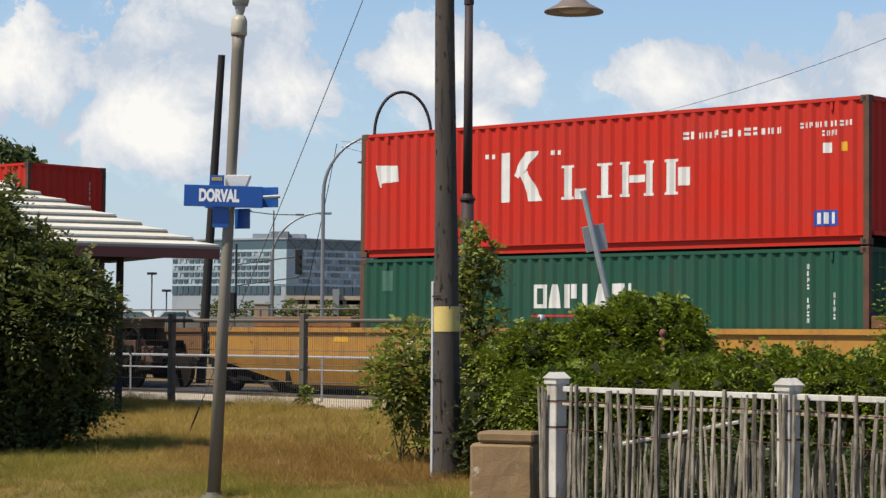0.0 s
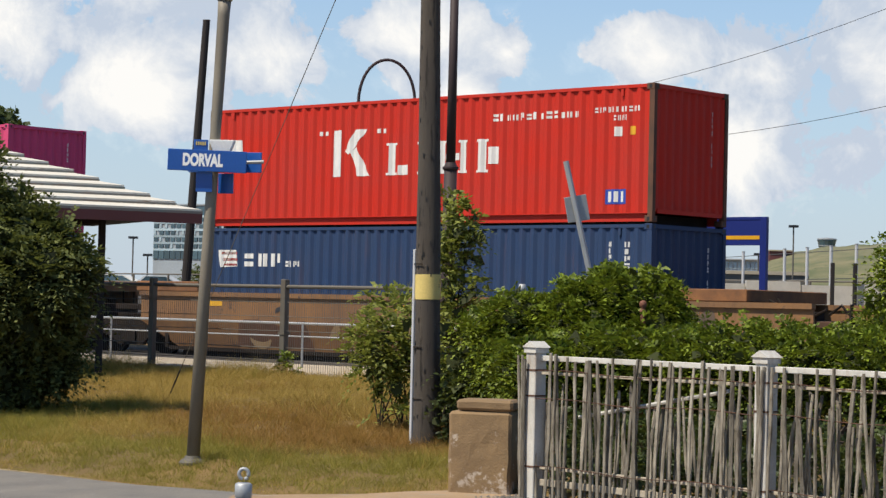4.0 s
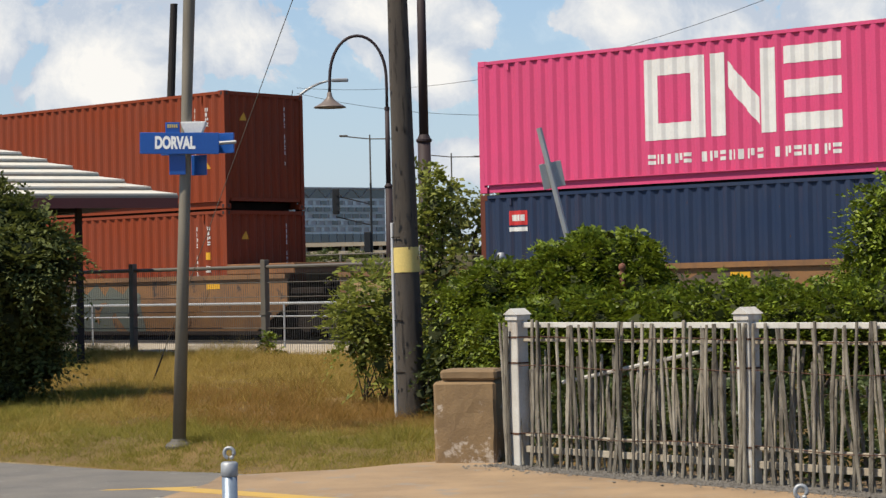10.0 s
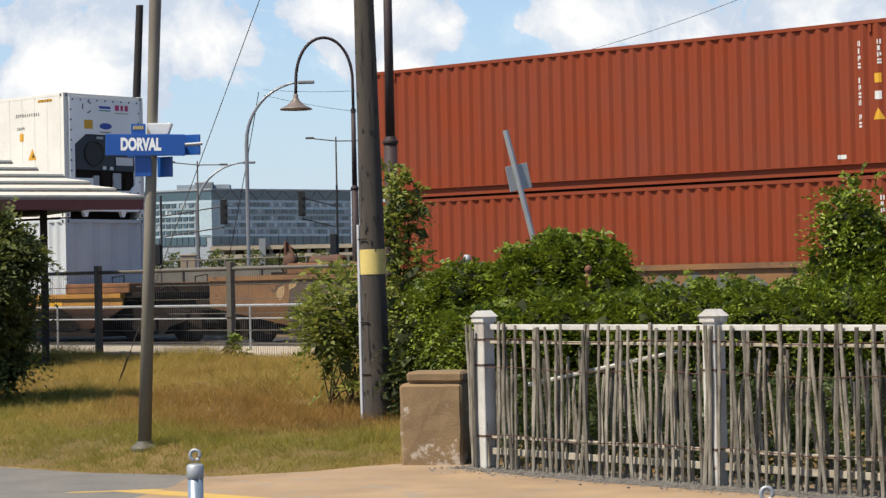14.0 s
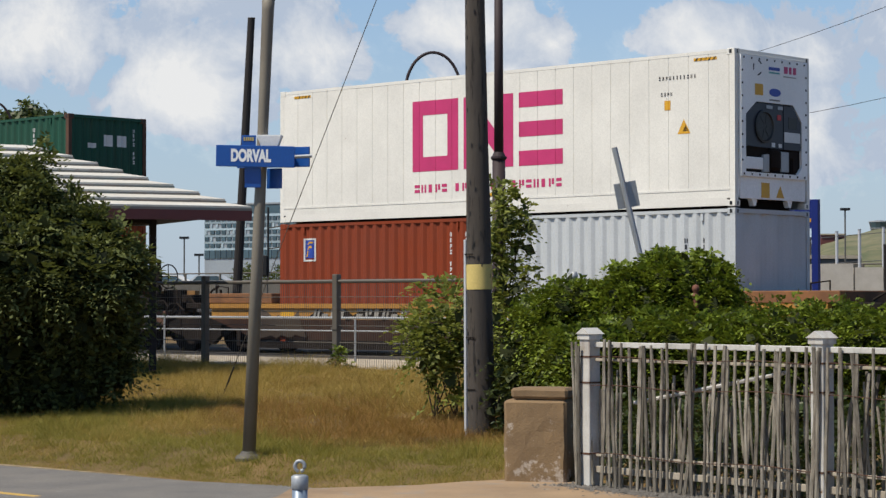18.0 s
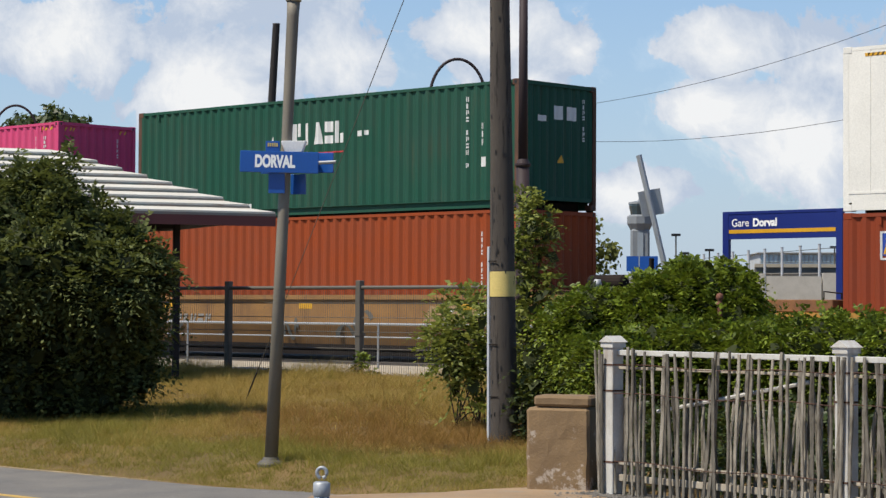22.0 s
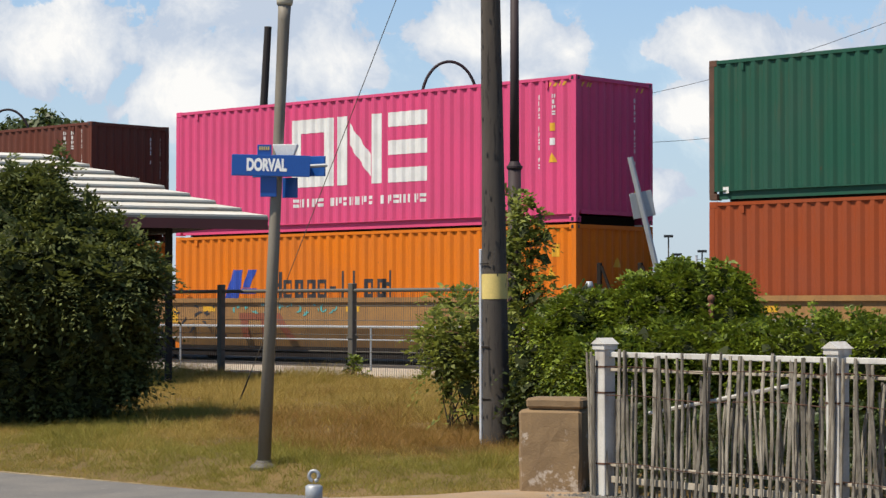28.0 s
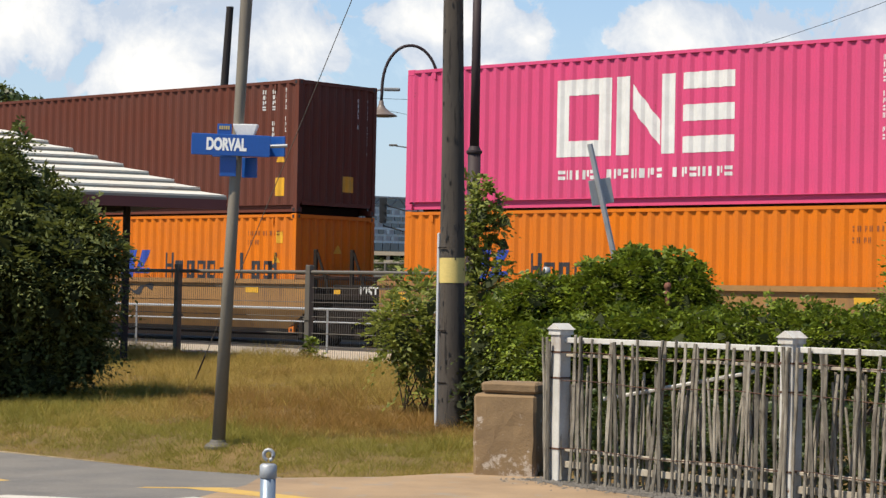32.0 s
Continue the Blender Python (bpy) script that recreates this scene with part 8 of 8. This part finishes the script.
def parking_deck():
    """An open concrete deck before the office block."""
    y = 300.0
    base = thing("parking_deck", "distant open concrete parking deck", "building", Matrix.Translation((0, y, 0)))
    for e in (0.0200, 0.0160, 0.0120):
        part("slab", bx(-0.1030 * y, -0.030 * y, 0, 30, EYE[2] + e * y - 0.55, EYE[2] + e * y), PALECONCRETE, base)
    for i in range(9):
        x = (-0.1020 + 0.0088 * i) * y
        part("column", bx(x, x + 0.5, 0.6, 1.1, 0, EYE[2] + 0.0200 * y - 0.55), CONCRETE, base)
    part("inner_wall", bx(-0.1025 * y, -0.0305 * y, 18, 18.4, 0, EYE[2] + 0.0190 * y), DULLCONCRETE, base)
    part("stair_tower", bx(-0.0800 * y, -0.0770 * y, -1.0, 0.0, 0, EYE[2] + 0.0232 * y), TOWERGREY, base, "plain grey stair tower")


parking_deck()

q = sight(-0.1130, 0, 140)
cabinet = thing("roadside_cabinet", "tan metal cabinet beside the far road", "cabinet", Matrix.Translation((q.x, q.y, 1.9)))
part("body", bx(-0.5, 0.5, -0.3, 0.3, 0, 1.85, bevel=0.03), TANBOX, cabinet)
part("door", bx(-0.44, 0.44, -0.32, -0.29, 0.12, 1.75, bevel=0.01), TANBOX, cabinet)
part("lid", bx(-0.55, 0.55, -0.36, 0.36, 1.85, 1.95, bevel=0.02), TANBOX, cabinet)


def control_tower():
    y = 1200
    o = sight(0.0370, 0, y)
    o.z = 0
    base = thing("control_tower", "distant grey concrete airport control tower", "tower", Matrix.Translation(o))
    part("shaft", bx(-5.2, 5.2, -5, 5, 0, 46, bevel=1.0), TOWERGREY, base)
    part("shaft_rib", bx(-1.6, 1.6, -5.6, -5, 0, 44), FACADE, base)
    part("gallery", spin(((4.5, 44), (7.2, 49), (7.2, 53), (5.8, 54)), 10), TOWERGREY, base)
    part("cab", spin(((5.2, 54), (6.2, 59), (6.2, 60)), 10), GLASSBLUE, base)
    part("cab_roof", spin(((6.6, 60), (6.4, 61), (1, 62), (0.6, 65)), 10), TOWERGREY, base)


control_tower()


def tree(name, label, foot, heaps, count, size, mat, seed, r=0.14):
    rng = np.random.default_rng(seed)
    base = thing(name, label, "tree")
    bm = bmesh.new()
    f = Vector(foot)
    top = Vector(heaps[0][0])
    tube(bm, [f, f.lerp(top, 0.35) + Vector((0.08, 0, 0)), f.lerp(top, 0.7) - Vector((0.05, 0, 0)), top], [r, r * 0.8, r * 0.55, r * 0.25], 8)
    for c, rr, _ in heaps[1:]:
        a = f.lerp(top, 0.45)
        tube(bm, [a, a.lerp(Vector(c), 0.5) + Vector((0, 0, 0.2)), Vector(c)], [r * 0.5, r * 0.35, r * 0.12], 6)
    part("trunk", bm, BARK, base)
    v, fc = leaf_cloud(rng, heaps, count, size, 0.2, 0.3)
    part("crown", soup("crown", v, fc, mat), mat, base)
    return base


def heap_at(a, e, y, ra, re, w):
    c = sight(a, e, y)
    return (tuple(c), (ra * y, ra * y, re * y), w)


y = 54.0
tree("tree", "small airy green tree behind the freight line", (*sight(0.004, 0, y).xy, 0.4), [heap_at(-0.004, 0.036, y, 0.013, 0.012, 2), heap_at(0.010, 0.034, y, 0.010, 0.009, 1.3), heap_at(0.018, 0.023, y, 0.008, 0.008, 0.9), heap_at(-0.012, 0.022, y, 0.012, 0.012, 1.5), heap_at(0.006, 0.018, y, 0.014, 0.010, 1.2),
     heap_at(0.023, 0.027, y, 0.005, 0.004, 0.4)], 1350, 0.17, LEAFFAR, 31)
y = 153.0
bush("hedge", "dark untrimmed hedge beyond the far road", "hedge", (*sight(-0.092, 0, y).xy, 0.3), [heap_at(-0.138 + 0.0062 * i, 0.0105 + 0.0022 * math.sin(i * 2.3), y, 0.0042 + 0.001 * math.sin(i * 1.7), 0.0046, 1) for i in range(16)], 1500, 0.22, LEAFBUSH, 35, 6, 0.05, leaves=7, length=0.6)
y = 95.0
tree("tree", "rounded dark green tree beyond the shelter", (*sight(-0.238, 0, y).xy, 0.4), [heap_at(-0.238, 0.078, y, 0.018, 0.014, 3), heap_at(-0.252, 0.074, y, 0.014, 0.014, 2), heap_at(-0.222, 0.072, y, 0.009, 0.010, 1.2), heap_at(-0.262, 0.060, y, 0.02, 0.018, 2), heap_at(-0.230, 0.056, y, 0.015, 0.014, 1.6)], 15000, 0.30, LEAFDARK, 32, 0.35)


# ---------------------------------------------------------------- the far distance to the right
def hill():
    """A long dry bank beyond the line."""
    xs = np.linspace(-0.02, 0.60, 160)
    ramp = lambda a, b, c: max(0.0, min(1.0, (a - b) / (c - b)))
    prof = lambda a: 0.012 * ramp(a, 0.08, 0.12) + 0.0205 * ramp(a, 0.115, 0.1325) + 0.0075 * ramp(a, 0.1325, 0.185) + 0.003 * ramp(a, 0.185, 0.25) + 0.0006 * math.sin(a * 130) + 0.0004 * math.sin(a * 410)
    rows = []
    for y, k in ((250, -0.6), (300, 0.25), (330, 0.75), (380, 1.0), (460, 0.9)):
        rows.append([sight(a, 0.0, y) + Vector((0, 0, -1.4 + k * prof(a) * y)) for a in xs])
    v = np.array([p for r in rows for p in r])
    n = len(xs)
    f = np.array([(j * n + i, j * n + i + 1, (j + 1) * n + i + 1, (j + 1) * n + i) for j in range(len(rows) - 1) for i in range(n - 1)])
    thing("bank", "long dry grassy bank in the distance", "bank", kind="structure", mesh=soup("bank", v, f, HILL))


hill()


def small_tower():
    o = sight(0.1580, 0.0312, 420)
    base = thing("lookout_tower", "small distant grey tower with a glazed cab", "tower", Matrix.Translation(o))
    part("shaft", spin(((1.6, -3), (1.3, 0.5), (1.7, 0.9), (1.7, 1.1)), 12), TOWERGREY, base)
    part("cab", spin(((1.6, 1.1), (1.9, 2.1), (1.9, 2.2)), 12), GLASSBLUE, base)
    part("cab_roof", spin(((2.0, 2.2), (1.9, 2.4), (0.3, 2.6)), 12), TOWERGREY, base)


small_tower()


def flood_lamp(a, e, y, base_z=0.3):
    top = sight(a, e, y)
    base = thing("street_lamp", "slim dark lamp post with a flat head", "street lamp", Matrix.Translation((top.x, top.y, base_z)), "flat-headed lamp posts")
    h = top.z - base_z
    part("pole", bar(((0, 0, 0), (0, 0, h)), 0.00036 * y, 8), GREYSTEEL, base)
    part("head", bx(-0.0021 * y, 0.0021 * y, -0.2, 0.2, h - 0.0006 * y, h + 0.0005 * y), SIGNALBLACK, base)


for a, e, y in ((0.1425, 0.0425, 110), (0.0535, 0.0345, 110), (0.0690, 0.0275, 160), (0.0575, 0.0260, 180), (0.1265, 0.0290, 200), (0.2060, 0.0500, 120), (-0.165, 0.030, 150), (-0.158, 0.022, 170)):
    flood_lamp(a, e, y)


def back_fence():
    """Galvanised mesh fence running away behind the back platform, white barriers and timber posts."""
    p, q = Vector((0.0944 * 75, 75, 0)), Vector((0.1490 * 63.6, 63.6, 0))
    base = thing("steel_fence", "galvanised steel mesh fence behind the back platform", "fence")
    step = (q - p) / 6
    for k in range(-4, 14):
        o = p + step * k
        part("post", bar((o + Vector((0, 0, 0.3)), o + Vector((0, 0, 3.63))), 0.046, 8), CONDUIT, base)
        part("post_cap", bar((o + Vector((0, 0, 3.63)), o + Vector((0, 0, 3.66))), 0.052, 8), STEEL, base)
    for z in (0.9, 1.8, 2.7, 3.5):
        part("rail", bar((p - step * 4 + Vector((0, 0.05, z)), p + step * 13 + Vector((0, 0.05, z))), 0.012, 5), GREYMESH, base)
    wall = thing("barrier", "row of white concrete barriers behind the platform", "barrier", Matrix.Translation((0, 60.0, 0.3)))
    for i in range(12):
        x = 2.6 + 1.55 * i
        bm = bmesh.new()
        tall = 2.22 + 0.05 * math.sin(i * 2.6)
        poly = [(-0.30, 0), (-0.30, 0.3), (-0.12, 0.75), (-0.10, tall), (0.10, tall), (0.12, 0.75), (0.30, 0.3), (0.30, 0)]
        lo, hi = [bm.verts.new((x, b, c)) for b, c in poly], [bm.verts.new((x + 1.5, b, c)) for b, c in poly]
        bm.faces.new(lo)
        bm.faces.new(hi[::-1])
        for k in range(8):
            bm.faces.new((lo[k], lo[(k + 1) % 8], hi[(k + 1) % 8], hi[k]))
        part("barrier_block", bm, WHITEEDGE, wall)
    for a, top in ((0.1609, 0.0262), (0.1713, 0.0262)):
        thing("platform_post", "dark timber post behind the back platform", "post", Matrix.Translation((a * 54, 54, 0.5)), "dark platform posts",
              mesh=mesh_of(bx(-0.048, 0.048, -0.05, 0.05, 0, EYE[2] + top * 54 - 0.5, bevel=0.01), "platform_post", DARKWOOD))


back_fence()


def terminal():
    """A long low glazed building, a road parapet before it and a red shed on the bank."""
    y = 240.0
    base = thing("terminal_building", "long low pale building with a glazed front far off", "building", Matrix.Translation((0, y, EYE[2])))
    x0, x1, z0, z1 = 0.0925 * y, 0.1290 * y, 0.0195 * y, 0.0262 * y
    part("wall", bx(x0, x1, 0.4, 14, -1.5, z1), GREYWHITE, base)
    part("roof_edge", bx(x0 - 0.3, x1 + 0.3, 0.0, 14.2, z1, z1 + 0.12), GREYWHITE, base)
    for a, b in ((z0, z0 + 0.46), (z0 + 0.62, z1 - 0.2)):
        for i in range(18):
            w = (x1 - x0) / 18
            part("window", bx(x0 + w * i + 0.06, x0 + w * (i + 1) - 0.06, 0.3, 0.4, a, b), GLASSPALE, base)
    y = 180.0
    base = thing("road_parapet", "grey concrete road wall with a pale coping far off", "wall", Matrix.Translation((0, y, EYE[2])))
    part("wall_block", bx(0.090 * y, 0.150 * y, 0, 0.5, -1.6, 0.0196 * y), DULLCONCRETE, base)
    part("coping", bx(0.090 * y, 0.150 * y, -0.15, 0.65, 0.0196 * y, 0.0212 * y), PALECONCRETE, base)
    part("lower_wall", bx(0.088 * y, 0.180 * y, -3.0, -2.5, -1.6, 0.0150 * y), PALECONCRETE, base)
    y = 372.0
    base = thing("red_shed", "long low red building on the far bank", "building", Matrix.Translation((0.137 * y, y, EYE[2])))
    part("wall", bx(-0.0055 * y, 0.0052 * y, 0, 6, 0.020 * y, 0.0306 * y), FASCIA, base)
    part("roof", bx(-0.0058 * y, 0.0055 * y, -0.3, 6.3, 0.0306 * y, 0.0312 * y), PALECONCRETE, base)
    part("door", bx(0.0005 * y, 0.0042 * y, -0.06, 0, 0.028 * y, 0.0292 * y), SIGNALBLACK, base)


terminal()


def blue_boards():
    for a, w in ((0.0335, 0.0028), (0.0410, 0.0042)):
        y = 150
        base = thing("road_sign", "blue road sign board far down the road", "sign", Matrix.Translation(sight(a, 0, y) * 1.0), "blue road signs")
        part("board", bx(-w * y, w * y, -0.05, 0.05, 0.0175 * y, 0.0245 * y), BLUESIGN, base)
        part("post", bx(-0.1, 0.1, 0.06, 0.2, -1.2, 0.0175 * y), STEEL, base)
    base = thing("bridge_wall", "grey concrete bridge end beyond the tracks", "wall", Matrix.Translation(sight(0.037, 0, 145)))
    part("wall_block", bx(-1.8, 1.6, -0.4, 0.4, -1.2, 2.15, bevel=0.05), CONCRETE, base)
    part("wall_block", bx(1.7, 8.5, -0.4, 0.4, -1.2, 1.6, bevel=0.05), PALECONCRETE, base)


blue_boards()


def parked_car(x, y, z, turn, mat, label):
    base = thing("car", label, "car", pose(x, y, z, 0, 0, turn), "cars on the far road")
    bm = bmesh.new()
    poly = [(-2.2, 0.35), (-2.25, 0.8), (-1.9, 0.98), (-1.2, 1.02), (1.1, 0.98), (2.1, 0.85), (2.25, 0.6), (2.2, 0.35)]
    top = [(-1.75, 1.0), (-1.15, 1.46), (0.35, 1.46), (1.15, 1.0)]
    for outline, w in ((poly, 0.88), (top, 0.74)):
        lo, hi = [bm.verts.new((a, -w, b)) for a, b in outline], [bm.verts.new((a, w, b)) for a, b in outline]
        bm.faces.new(lo)
        bm.faces.new(hi[::-1])
        n = len(outline)
        for k in range(n):
            bm.faces.new((lo[k], lo[(k + 1) % n], hi[(k + 1) % n], hi[k]))
    part("body", bm, mat, base)
    for sy in (-1, 1):
        bm = bmesh.new()
        bm.faces.new([bm.verts.new((a, sy * 0.745, b)) for a, b in ((-1.5, 1.03), (-1.08, 1.40), (0.30, 1.40), (0.95, 1.03))])
        part("side_window", bm, GLASSBLUE, base)
        for x_ in (-1.4, 1.4):
            part("wheel", bar(((x_, sy * 0.72, 0.32), (x_, sy * 0.90, 0.32)), 0.32, 14), SIGNALBLACK, base)


for a, y, mat, label in ((-0.170, 146, REEFER, "white car on the far road"), (-0.150, 146, GREYWHITE, "silver car on the far road")):
    q = sight(a, 0, y)
    parked_car(q.x, q.y, 1.9, -8, mat, label)


# ---------------------------------------------------------------- motion
def motions():
    turn = pose(0, 0, 0, 0, 0, -TURN)
    times = [float(i) for i in range(33)]
    for ob, offset, z in MOVERS:
        walk(ob, [(t, Matrix.Translation(plan(travel(t) + offset, SIDE + WIDE / 2, z)) @ turn) for t in times])
    steps = [i * 0.1 for i in range(321)]
    for ob, x in WHEELS:
        walk(ob, [(t, Matrix.Translation((x, 0, 0.42)) @ Matrix.Rotation((travel(t) - travel(0)) / 0.42, 4, "Y")) for t in steps])


motions()
